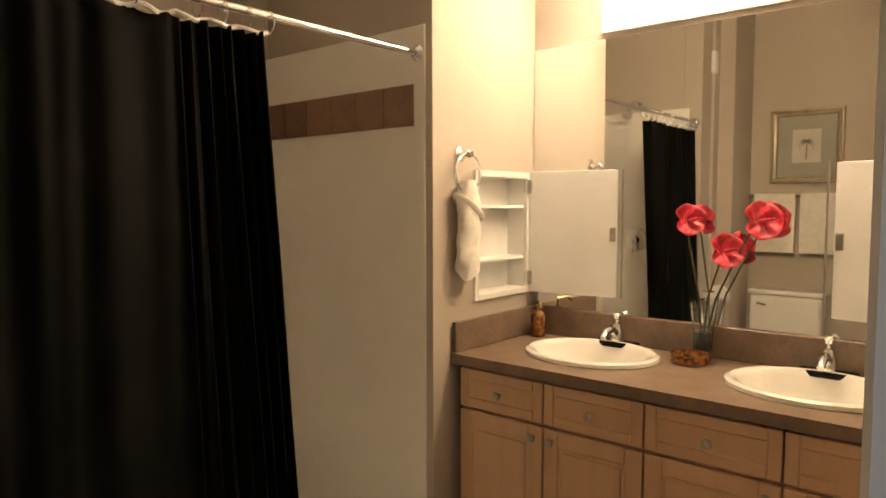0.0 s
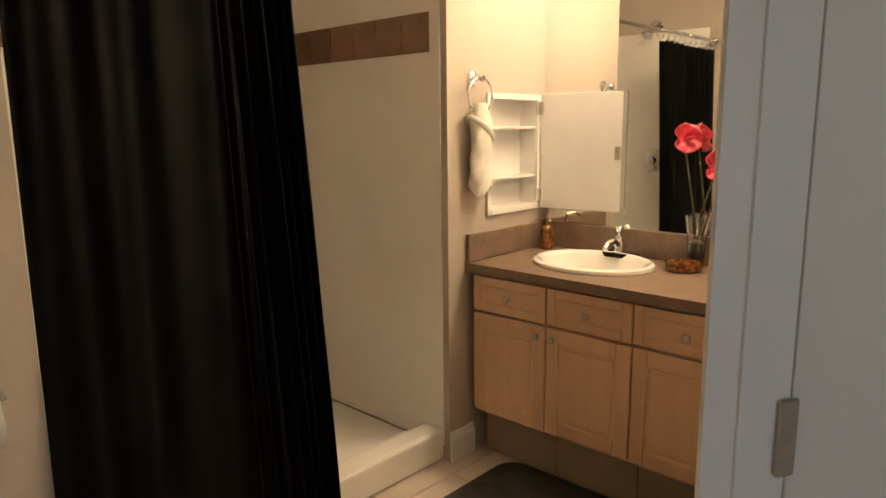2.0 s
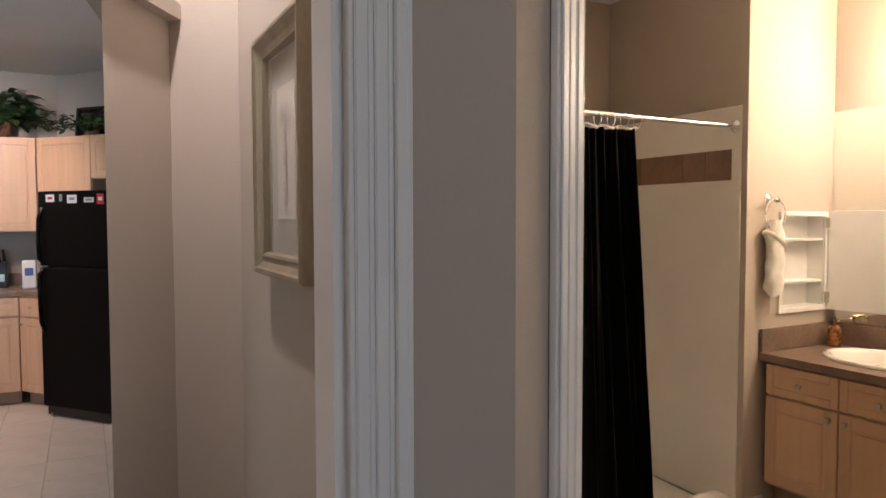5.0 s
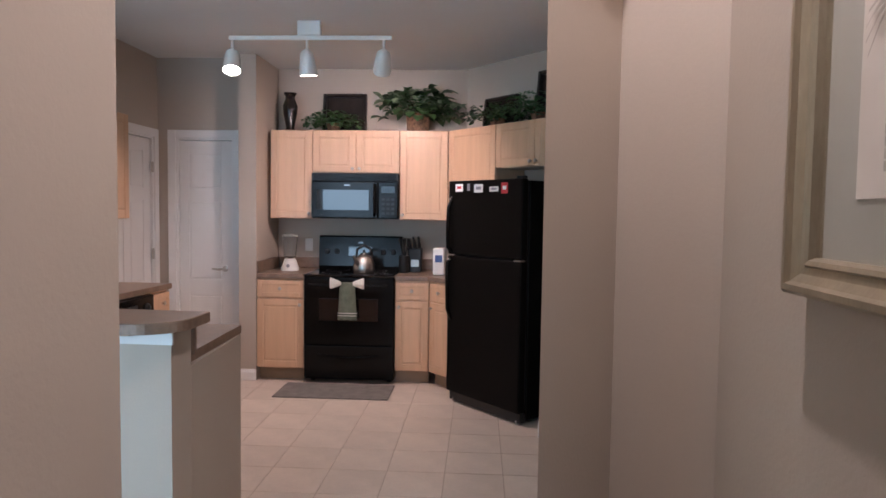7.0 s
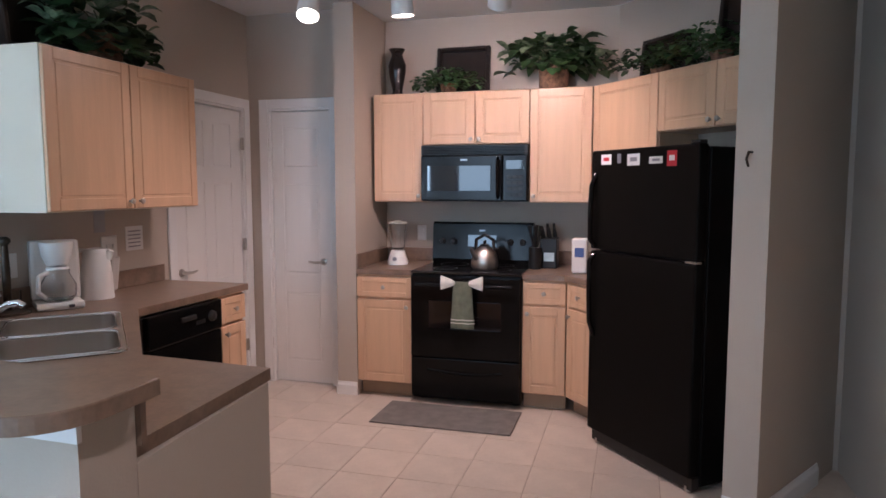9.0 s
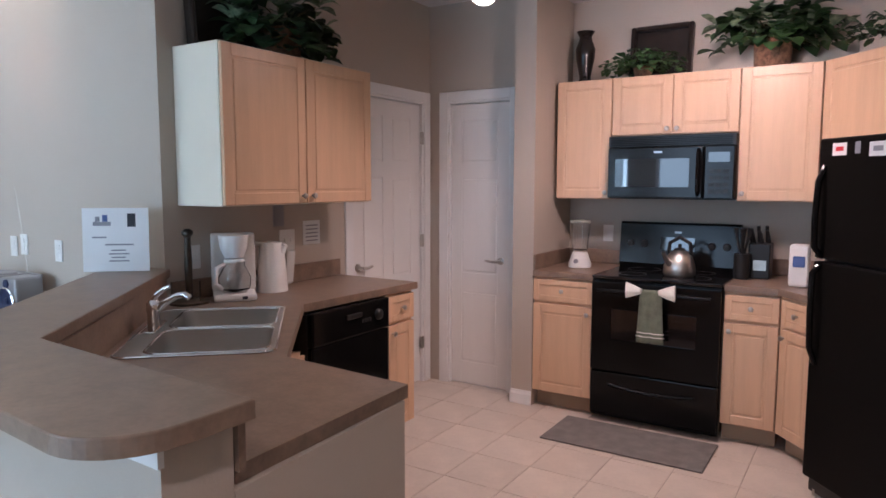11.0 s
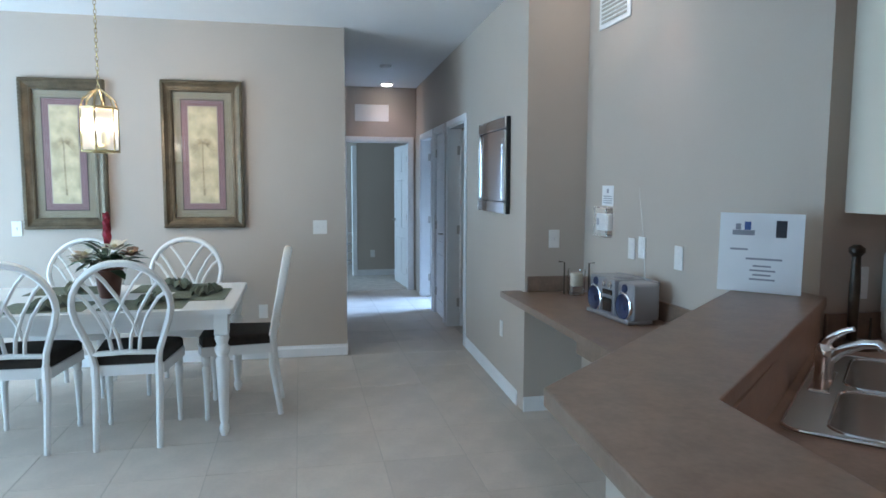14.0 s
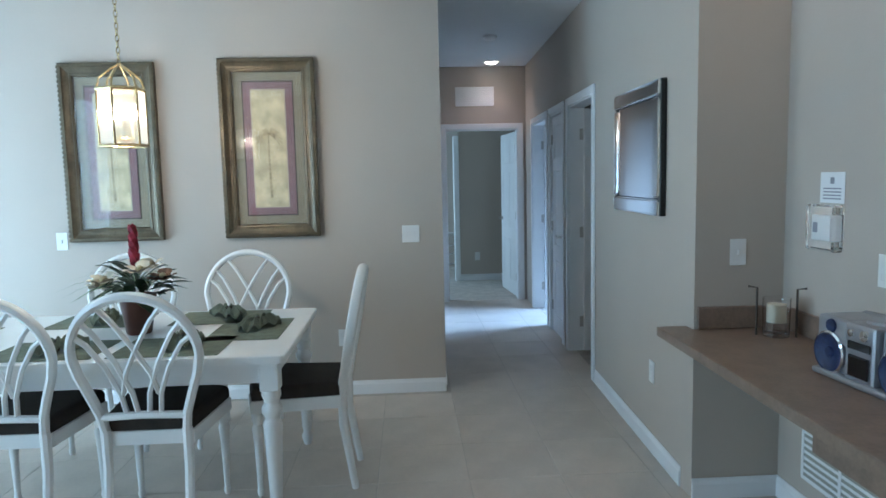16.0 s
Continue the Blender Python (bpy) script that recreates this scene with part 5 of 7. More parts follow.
# door of the bathroom, folded back into the passage
leaf = pose(1.598, 1.056, 0, 0, 0, -52)
panel_door("door_3", leaf, 0.76, 2.03, 0.035, SIX, "white six-panel bathroom door, standing open", (0.70, 0.93, -1))
bm = box((-0.014, -0.001, -0.05), (0.014, 0.004, 0.05), 0.003, pose(1.556, 1.034, 1.01, 0, 0, -32.8 + 180))
structure("door_hinge", bm, M_NICKEL, "nickel hinge plate on the door lining", "hinge")

# ---- passage ----
casing((0.312, 1.22), (-0.66, 1.22), 0.042 + 0.085, 0.90, 2.12, depth=0.072, w=0.085, sides=(True, False))
structure("wall_passage_jamb", box((0.187, 1.222, 0), (0.43, 1.292, H)), M_WALL, "beige painted wall beside the passage doorway", "wall")
th, z = framed("framed_picture", pose(0.311, 1.725, 1.350, 0, 0, 90), 0.405, 0.555, "palm sketch behind glass in a champagne wood frame", M_SILVERF, 0.052, ((0.045, M_GREYMOUNT), (0.13, M_SKETCH)), 0.04)
palm(th, 0.2025, 0.16, 0.30, z, M_SKETCHINK, 15, 2.0, 0.062)
part("glass", box((0.05, z + 0.004, 0.05), (0.355, z + 0.006, 0.505)), M_GLASS, th).visible_shadow = False
baseboard((0.312, 1.36), (0.312, 2.47))

# ---- ceiling fixtures ----
def can_light(x, y, watts, colour=HALOGEN, cone=95, drop=0.0):
    th = thing("recessed_light", pose(x, y, H), "white recessed ceiling downlight, lit; some are unseen added fill", "ceiling light", "recessed lights")
    part("trim_ring", lathe([(0.095, -0.001), (0.093, -0.007), (0.075, -0.008), (0.07, -0.001)], 28, caps=False), M_TRIM, th, smooth=True)
    part("bulb", lathe([(0.068, -0.001), (0.064, -0.010 - drop * 0.8), (0.036, -0.022 - drop), (0.004, -0.025 - drop)], 20), M_SPOTBULB, th, "glowing reflector bulb", True)
    lamp("can_lamp", "SPOT", look((x, y, H - 0.035 - drop), (x, y, 0)), watts, colour, 0.025, cone=cone, blend=0.7)
    return th


can_light(-3.98, 4.40, 11, cone=70)
can_light(-4.52, 4.47, 2.5, cone=100, drop=0.035)
can_light(-9.75, 3.97, 12, cone=120)
can_light(-0.02, 2.10, 60, (1.0, 0.84, 0.72), cone=150)
# unseen lamp added to brighten the space before the bathroom
can_light(0.55, 0.35, 7, (1.0, 0.82, 0.66), cone=150)
# unseen fill lamp, added to lift the kitchen and the pillar
can_light(0.05, 3.85, 15, cone=140)


def track_light():
    th = thing("track_light", pose(0, 0, 0), "white ceiling track light with three lit spot heads", "track light")
    y = 5.77
    part("track", box((-1.90, y - 0.018, H - 0.13), (-0.775, y + 0.018, H - 0.10), 0.004), M_WHITEP, th)
    part("feed_box", box((-1.42, y - 0.03, H - 0.102), (-1.26, y + 0.03, H - 0.002), 0.005), M_WHITEP, th)
    for x, aim, watts in ((-1.88, (0.15, -0.5, -1.0), 36), (-1.36, (0.05, 0.1, -1.0), 43), (-0.83, (-0.2, 0.75, -0.75), 62)):
        d = Vector(aim).normalized()
        base = Vector((x, y, H - 0.13))
        head = part("stem", rod(base, base + Vector((0, 0, -0.085)), 0.009, seg=8), M_WHITEP, th)
        m = Matrix.Translation(base + Vector((0, 0, -0.085))) @ d.to_track_quat("Z", "Y").to_matrix().to_4x4() @ Matrix.Scale(1.25, 4)
        hd = part("spot_head", lathe([(0.012, -0.02), (0.035, 0.0), (0.042, 0.03), (0.05, 0.12), (0.046, 0.12), (0.036, 0.03), (0.01, 0.02)], 22, m), M_WHITEP, th, smooth=True)
        part("bulb", lathe([(0.044, 0.10), (0.038, 0.108), (0.01, 0.112)], 18, m), M_SPOTBULB, hd, "glowing halogen bulb")
        p = m @ Vector((0, 0, 0.13))
        lamp("track_lamp", "SPOT", look(p, p + d), watts, HALOGEN, 0.035, cone=145, blend=0.8)


track_light()
fg = thing("return_grille", pose(-4.81, W_V - 0.001, 2.385), "white louvred air grille high on the wall", "grille")
part("frame", box((0, -0.010, 0), (0.39, 0, 0.19), 0.003), M_TRIM, fg)
for i in range(6):
    part("slat", box((0.04, -0.016, 0.03 + i * 0.024), (0.35, -0.009, 0.042 + i * 0.024), 0.001), M_GREYMOUNT, fg)
fg = thing("return_grille", pose(-10.049, 4.03, 2.29, 0, 0, 0), "white air grille above the bedroom door", "grille")
part("frame", box((0, -0.45, 0), (0.010, 0, 0.22), 0.003), M_TRIM, fg)
for i in range(7):
    part("slat", box((0.009, -0.42, 0.03 + i * 0.024), (0.015, -0.03, 0.042 + i * 0.024), 0.001), M_TRIM, fg)
sd = thing("smoke_detector", pose(-8.35, 3.78, H), "round white smoke detector on the hall ceiling", "smoke detector")
part("case", lathe([(0.065, -0.001), (0.062, -0.025), (0.045, -0.038), (0.01, -0.04)], 24), M_WHITEP, sd, smooth=True)
cg = thing("ceiling_vent", pose(-2.05, 4.75, H), "grey ceiling air vent", "vent")
part("frame", box((-0.16, -0.10, -0.010), (0.16, 0.10, -0.001), 0.003), M_GREYMOUNT, cg)
for i in range(6):
    part("slat", box((-0.14, -0.075 + i * 0.027, -0.015), (0.14, -0.062 + i * 0.027, -0.009), 0.001), M_GREYINK, cg)


# ---- switches and sockets ----
def plate(m, label, kind="switch", gangs=1):
    th = thing("light_switch" if kind == "switch" else "wall_socket", m, label, "switch" if kind == "switch" else "socket")
    w = 0.072 if gangs == 1 else 0.116
    part("cover_plate", box((-w / 2, 0.0005, -0.058), (w / 2, 0.007, 0.058), 0.003, seg=2), M_WHITEP, th)
    for g in range(gangs):
        x = 0 if gangs == 1 else (-0.023, 0.023)[g]
        if kind == "switch":
            part("toggle", box((x - 0.005, 0.006, -0.011), (x + 0.005, 0.017, 0.011), 0.002), M_WHITEP, th)
        else:
            for z in (-0.021, 0.021):
                part("outlet", box((x - 0.016, 0.006, z - 0.013), (x + 0.016, 0.0085, z + 0.013), 0.003), M_WHITEP, th)


plate(pose(W_D, 3.01, 1.10, 0, 0, -90), "white double light switch on the dining wall", "switch", 2)
plate(pose(W_D, 0.715, 1.11, 0, 0, -90), "white blank switch plate on the dining wall", "switch", 1)
plate(pose(W_D, 2.535, 0.40, 0, 0, -90), "white wall socket low on the dining wall", "socket")
plate(pose(-5.52, 4.2585, 0.43, 0, 0, 178.2), "white wall socket low on the hall wall", "socket")
plate(pose(-4.974, 4.43, 1.12, 0, 0, -90), "white light switch in the desk alcove", "switch")
for x, z in ((-4.335, 1.115), (-4.22, 1.13), (-3.86, 1.113)):
    plate(pose(x, W_V, z, 0, 0, 180), "white plate on the alcove wall above the desk", "socket")
plate(pose(-1.74, STOVE, 1.13, 0, 0, 180), "white wall socket above the stove counter", "socket")
plate(pose(W_L, 5.42, 1.16, 0, 0, -90), "white double switch plate above the counter", "switch", 2)
plate(pose(W_L, 4.80, 1.12, 0, 0, -90), "white wall socket by the paper towel stand", "socket")
plate(pose(-11.629, 3.97, 0.35, 0, 0, -90), "white wall socket in the far bedroom", "socket")
tc = thing("thermostat", pose(-4.655, W_V, 1.245, 0, 0, 180), "white thermostat inside a clear lock box with a notice above", "thermostat")
part("dial_box", box((-0.06, 0.001, -0.05), (0.06, 0.03, 0.05), 0.006, seg=2), M_WHITEP, tc)
part("lock_box", box((-0.09, 0.001, -0.09), (0.09, 0.05, 0.09), 0.008), M_GLASS, tc).visible_shadow = False
part("display", box((0.02, 0.03, -0.02), (0.05, 0.032, 0.02)), M_GREYINK, tc)
nt = thing("notice", pose(-4.65, W_V, 1.34, 0, 0, 180), "small white printed notice above the thermostat", "notice")
part("sheet", box((-0.075, 0.001, -0.0), (0.075, 0.003, 0.12)), M_PAPER, nt)
part("print", box((-0.012, 0.003, 0.075), (0.012, 0.0036, 0.10)), M_GREYINK, nt)
for i in range(4):
    part("text_line", box((-0.055, 0.003, 0.015 + i * 0.013), (0.055, 0.0036, 0.020 + i * 0.013)), M_GREYINK, nt)

# ---- hall ----
mr = thing("wall_mirror", pose(-5.34, 4.251 - 0.001, 1.26, 0, 0, 178.2), "rectangular wall mirror in a wide silvery glass frame", "mirror")
w, h = 0.78, 0.665
part("back_board", box((0, 0, 0), (w, 0.03, h), 0.003), M_BLACKP, mr)
part("glass", box((0.085, 0.03, 0.085), (w - 0.085, 0.034, h - 0.085), 0.002), M_MIRROR, mr)
for x0, z0, x1, z1 in ((0.002, 0.09, 0.082, h - 0.09), (w - 0.082, 0.09, w - 0.002, h - 0.09), (0.002, 0.002, w - 0.002, 0.082), (0.002, h - 0.082, w - 0.002, h - 0.002)):
    part("frame_strip", box((x0, 0.03, z0), (x1, 0.043, z1), 0.011, seg=1), M_MIRROR, mr)
hm = along(HA, HB)
panel_door("door_4", hm @ pose(2.51, -0.115, 0, 0, 0, -87), 0.79, 2.0, 0.035, SIX, "white six-panel hall door, standing open", (0.73, 0.93, -1), (0.25, 1.0, 1.8))
panel_door("door_5", hm @ pose(3.31, -0.045, 0, 0, 0, 180), 0.54, 2.0, 0.035, SIX, "white narrow hall closet door, shut", (0.48, 0.93, -1), (0.25, 1.0, 1.8), None, -1)
panel_door("door_6", hm @ pose(4.40, -0.115, 0, 0, 0, -84), 0.80, 2.0, 0.035, SIX, "white six-panel bedroom door, standing open", (0.74, 0.93, -1), (0.25, 1.0, 1.8))
panel_door("door_7", pose(-10.178, 4.30, 0, 0, 0, 184.5), 0.82, 2.0, 0.035, SIX, "white six-panel bedroom door at the hall's end, standing open", (0.75, 0.93, -1), (0.25, 1.0, 1.8))
structure("wall_bedroom_bay", box((-11.75, 3.73, 0), (-11.63, 4.9, H)), M_WALL, "beige painted wall inside the far bedroom", "wall")
baseboard((-11.63, 4.88), (-11.63, 3.73))
structure("trim_bay", box((-11.77, 3.655, 0), (-11.61, 3.728, 2.05), 0.004), M_TRIM, "white painted trim on the wall's end", "trim")
baseboard(HA, (-6.72, 4.296))
baseboard((-4.974, W_V), (-4.974, W_M))
baseboard((-3.25, W_V), (-4.974, W_V))
baseboard((W_D, 3.228), (W_D, -1.4))
baseboard(HC, (W_D - 0.12, 3.228))
baseboard((-2.035, 6.72), (-2.185, 6.72))
baseboard((-2.185, 6.72), (-2.185, PY))
e = Vector((-0.128, 0.088))
baseboard(tuple(FC), (FC.x + e.x, FC.y + e.y), 0.11)
baseboard(tuple(FC + fdir * 0.7), tuple(FC), 0.11)
baseboard(PR, PE)

# chair glimpsed in the far bedroom
def slat_chair(m):
    th = thing("bedroom_chair", m, "white wooden high-backed chair in the far bedroom", "chair")
    for x in (-0.19, 0.19):
        part("leg", rod((x, 0.19, 0), (x, 0.19, 0.60), 0.02), M_WHITEW, th)
        part("back_post", tube([(x, -0.19, 0), (x, -0.19, 0.6), (x, -0.24, 1.08)], 0.02, 8), M_WHITEW, th)
    part("seat", box((-0.22, -0.22, 0.60), (0.22, 0.22, 0.64), 0.012), M_WHITEW, th)
    for z in (0.18, 0.33, 0.46):
        part("rung", rod((-0.19, 0.19, z), (-0.19, -0.19, z), 0.011), M_WHITEW, th)
        part("rung", rod((0.19, 0.19, z), (0.19, -0.19, z), 0.011), M_WHITEW, th)
    part("top_rail", box((-0.2, -0.255, 1.0), (0.2, -0.225, 1.10), 0.01), M_WHITEW, th)
    part("splat", box((-0.05, -0.24, 0.65), (0.05, -0.215, 1.0), 0.006), M_WHITEW, th)


slat_chair(pose(-12.3, 3.47, 0, 0, 0, 60))

# ---- desk alcove ----
dk = thing("desk_top", Matrix.Identity(4), "built-in taupe laminate desk top with upstands", "desk")
part("top", prism([(-5.045, 4.10), (-5.045, 4.236), (-4.972, 4.236), (-4.972, W_V - 0.002), (-3.205, W_V - 0.002), (-2.70, 4.08)], 0.743, 0.783, 0.004), M_LAM, dk)
part("upstand", box((-4.972, 4.25, 0.784), (-4.954, W_V - 0.003, 0.882), 0.003), M_LAM, dk)
part("upstand", box((-4.952, W_V - 0.021, 0.784), (-3.22, W_V - 0.003, 0.882), 0.003), M_LAM, dk)
part("apron", box((-3.98, 4.17, 0.635), (-2.99, W_V - 0.02, 0.742), 0.003), M_LAM, dk)
cb = thing("air_return", pose(-4.39, W_V - 0.001, 0.285, 0, 0, 180), "white air return grille below the desk", "grille")
part("frame", box((-0.39, 0, -0.115), (0.39, 0.010, 0.115), 0.003), M_TRIM, cb)
for i in range(4):
    part("divider", box((-0.37 + i * 0.245, 0.010, -0.095), (-0.355 + i * 0.245, 0.016, 0.095)), M_TRIM, cb)
for i in range(7):
    part("slat", box((-0.37, 0.0095, -0.092 + i * 0.028), (0.37, 0.0135, -0.08 + i * 0.028)), M_GREYMOUNT, cb)


def boombox():
    th = thing("stereo", pose(-4.10, 4.45, 0.784, 0, 0, 184) @ Matrix.Scale(0.87, 4), "silver portable stereo with two round navy speakers on the desk", "stereo")
    part("base", box((-0.24, -0.08, 0.0), (0.24, 0.085, 0.025), 0.01, seg=2), M_SILVERP, th)
    part("center_body", box((-0.075, -0.13, 0.02), (0.075, 0.075, 0.235), 0.014, seg=2), M_SILVERP, th)
    part("tape_door", box((-0.05, 0.075, 0.04), (0.05, 0.082, 0.12), 0.003), M_BGLASS, th)
    part("display", box((-0.055, 0.075, 0.14), (0.055, 0.081, 0.17), 0.002), M_BGLASS, th)
    part("dial", lathe([(0.022, 0), (0.02, 0.012), (0.006, 0.014)], 18, Matrix.Translation((-0.03, 0.075, 0.20)) @ pose(0, 0, 0, -90, 0, 0)), M_CHROME, th, smooth=True)
    part("dial", lathe([(0.016, 0), (0.014, 0.012), (0.004, 0.014)], 18, Matrix.Translation((0.035, 0.075, 0.20)) @ pose(0, 0, 0, -90, 0, 0)), M_CHROME, th, smooth=True)
    part("cd_lid", lathe([(0.065, 0.235), (0.06, 0.245), (0.01, 0.248)], 26, Matrix.Translation((0, -0.03, 0))), M_SILVERP, th, smooth=True)
    part("carry_handle", tube([(-0.22, -0.09, 0.215), (-0.215, -0.122, 0.228), (0, -0.135, 0.232), (0.215, -0.122, 0.228), (0.22, -0.09, 0.215)], 0.010, 8), M_SILVERP, th, smooth=True)
    for s in (-1, 1):
        bx = part("speaker_box", box((s * 0.165 - 0.085, -0.115, 0.02), (s * 0.165 + 0.085, 0.06, 0.232), 0.022, seg=3), M_SILVERP, th)
        part("woofer", lathe([(0.078, -0.004), (0.078, 0.010), (0.066, 0.014), (0.05, 0.006), (0.022, 0.002), (0.018, 0.010), (0.004, 0.012)], 30, Matrix.Translation((s * 0.165, 0.062, 0.095)) @ pose(0, 0, 0, -90, 0, 0)), M_NAVY, bx, "navy speaker cone", True)
        part("speaker_ring", lathe([(0.083, 0), (0.083, 0.012), (0.075, 0.016), (0.074, 0)], 30, Matrix.Translation((s * 0.165, 0.060, 0.095)) @ pose(0, 0, 0, -90, 0, 0), False), M_CHROME, bx, "", True)
        part("tweeter", lathe([(0.026, 0), (0.024, 0.008), (0.006, 0.010)], 20, Matrix.Translation((s * 0.165, 0.060, 0.198)) @ pose(0, 0, 0, -90, 0, 0)), M_NAVY, bx, "", True)
    part("antenna", tube([(-0.12, -0.10, 0.20), (-0.07, -0.11, 0.45), (0.0, -0.115, 0.77)], 0.0014, 6), M_NICKEL, th)


boombox()
ca = thing("candle_holder", pose(-4.80, 4.515, 0.784, 0, 0, 62), "glass candle holder with dark wire arms and a cream candle", "candle holder")
part("glass_cup", lathe([(0.05, 0.0), (0.052, 0.01), (0.055, 0.16), (0.052, 0.16), (0.048, 0.015), (0.004, 0.012)], 22), M_GLASS, ca, smooth=True)
part("candle", lathe([(0.038, 0.06), (0.038, 0.135), (0.01, 0.137)], 20), M_WAX, ca, smooth=True)
part("stand", lathe([(0.043, 0.013), (0.043, 0.058)], 20), M_GLASS, ca)
for s in (-1, 1):
    part("wire_arm", tube([(s * 0.075, 0, 0.0), (s * 0.075, 0, 0.20), (s * 0.11, 0.0, 0.205)], 0.005, 6), M_BRONZE, ca)


# ---- dining ----
def dining_chair():
    """The origin lies on the floor under the seat; it faces +y."""
    th = thing("dining_chair", Matrix.Identity(4), "white lacquered dining chair with oval lattice back and brown seat", "chair", "chairs round the table")
    bm = bmesh.new()
    n = 26
    pts, rad = [], []
    yb = lambda z: -0.215 - max(0, z - 0.45) * 0.20 - max(0, 0.30 - z) * 0.16
    def x_at(z):
        q = min(1.0, max(0.0, (z - 0.45) / 0.32))
        return 0.164 + 0.086 * q * q * (3 - 2 * q)
    zs = [0.0, 0.15, 0.3, 0.45, 0.52, 0.60, 0.68, 0.75]
    left = [(-x_at(z), yb(z), z) for z in zs]
    arch = []
    for i in range(1, 18):
        a = math.pi * (1 - i / 18)
        z = 0.75 + 0.235 * math.sin(a)
        arch.append((0.250 * math.cos(a), yb(z), z))
    right = [(x_at(z), yb(z), z) for z in reversed(zs)]
    part("back_leg", tube(left[:4], [0.017, 0.019, 0.021, 0.022], 8), M_WHITEW, th, smooth=True)
    part("back_leg", tube(right[-4:], [0.022, 0.021, 0.019, 0.017], 8), M_WHITEW, th, smooth=True)
    hoop = left[3:] + arch + right[:-3]
    part("back_frame", tube(hoop, 0.025, 8, flat=0.75), M_WHITEW, th, smooth=True)
    part("back_rail", tube([(-0.165, yb(0.50), 0.505), (0, yb(0.50) - 0.012, 0.514), (0.165, yb(0.50), 0.505)], 0.024, 8, flat=0.6), M_WHITEW, th, smooth=True)
    def strip(path):
        out = []
        for x, z in path:
            out.append((x, yb(z) + 0.002, z))
        part("lattice_bar", tube(out, 0.0145, 6, flat=0.7), M_WHITEW, th, smooth=True)
    for k in (-1, 1):
        strip([(k * 0.068, 0.51), (k * 0.080, 0.60), (k * 0.125, 0.71), (k * 0.185, 0.80), (k * 0.233, 0.835)])
        strip([(k * 0.022, 0.51), (k * 0.034, 0.60), (k * 0.085, 0.73), (k * 0.150, 0.84), (k * 0.196, 0.892)])
        strip([(k * 0.070, 0.60), (k * 0.050, 0.68), (-k * 0.010, 0.79), (-k * 0.075, 0.89), (-k * 0.128, 0.95)])
    poly = [(-0.19, -0.21), (0.19, -0.21), (0.235, 0.20), (0.12, 0.235), (-0.12, 0.235), (-0.235, 0.20)]
    part("seat_rail", prism(poly, 0.385, 0.44, 0.004), M_WHITEW, th)
    bm = prism([(x * 0.97, y * 0.97) for x, y in poly], 0.441, 0.50, 0.028, 4)
    part("seat", bm, M_BROWNSEAT, th, "dark brown upholstered seat pad", True)
    for s in (-1, 1):
        part("front_leg", lathe([(0.012, 0), (0.017, 0.02), (0.013, 0.04), (0.02, 0.25), (0.026, 0.31), (0.018, 0.33), (0.025, 0.35), (0.026, 0.40)], 14, Matrix.Translation((s * 0.20, 0.18, 0))), M_WHITEW, th, smooth=True)
    return th


ch = dining_chair()
ch.matrix_world = pose(-5.06, 1.90, 0, 0, 0, 90) @ Matrix.Diagonal((1, 1, 1.06, 1))
for m in (pose(-5.07, 1.325, 0, 0, 0, 90), pose(-5.98, 2.005, 0, 0, 0, -90), pose(-5.98, 1.31, 0, 0, 0, -90), pose(-5.40, 2.445, 0, 0, 0, 180), pose(-5.38, 0.36, 0, 0, 0, 0)):
    copy_thing(ch, m)


def dining_table():
    th = thing("dining_table", pose(-5.37, 1.49, 0), "white lacquered dining table with turned legs", "table")
    L, W = 1.96, 1.04
    part("tabletop", prism(rounded(-W / 2, -L / 2, W / 2, L / 2, 0.03), 0.728, 0.762, 0.008, 3), M_WHITEW, th)
    for s in (-1, 1):
        part("apron", box((s * (W / 2 - 0.075) - 0.011, -L / 2 + 0.1, 0.63), (s * (W / 2 - 0.075) + 0.011, L / 2 - 0.1, 0.727), 0.003), M_WHITEW, th)
        part("apron", box((-W / 2 + 0.1, s * (L / 2 - 0.075) - 0.011, 0.63), (W / 2 - 0.1, s * (L / 2 - 0.075) + 0.011, 0.727), 0.003), M_WHITEW, th)
        for t in (-1, 1):
            bm = bmesh.new()
            m = Matrix.Translation((s * (W / 2 - 0.075), t * (L / 2 - 0.075), 0))
            add_box(bm, (-0.04, -0.04, 0.60), (0.04, 0.04, 0.727), 0.004, m)
            add_lathe(bm, [(0.018, 0.0), (0.028, 0.03), (0.030, 0.05), (0.020, 0.075), (0.026, 0.10), (0.036, 0.36), (0.041, 0.45), (0.030, 0.475), (0.042, 0.50), (0.044, 0.52), (0.030, 0.545), (0.042, 0.575), (0.038, 0.60)], 18, m)
            part("leg", bm, M_WHITEW, th, smooth=True)


dining_table()
TT = 0.7625


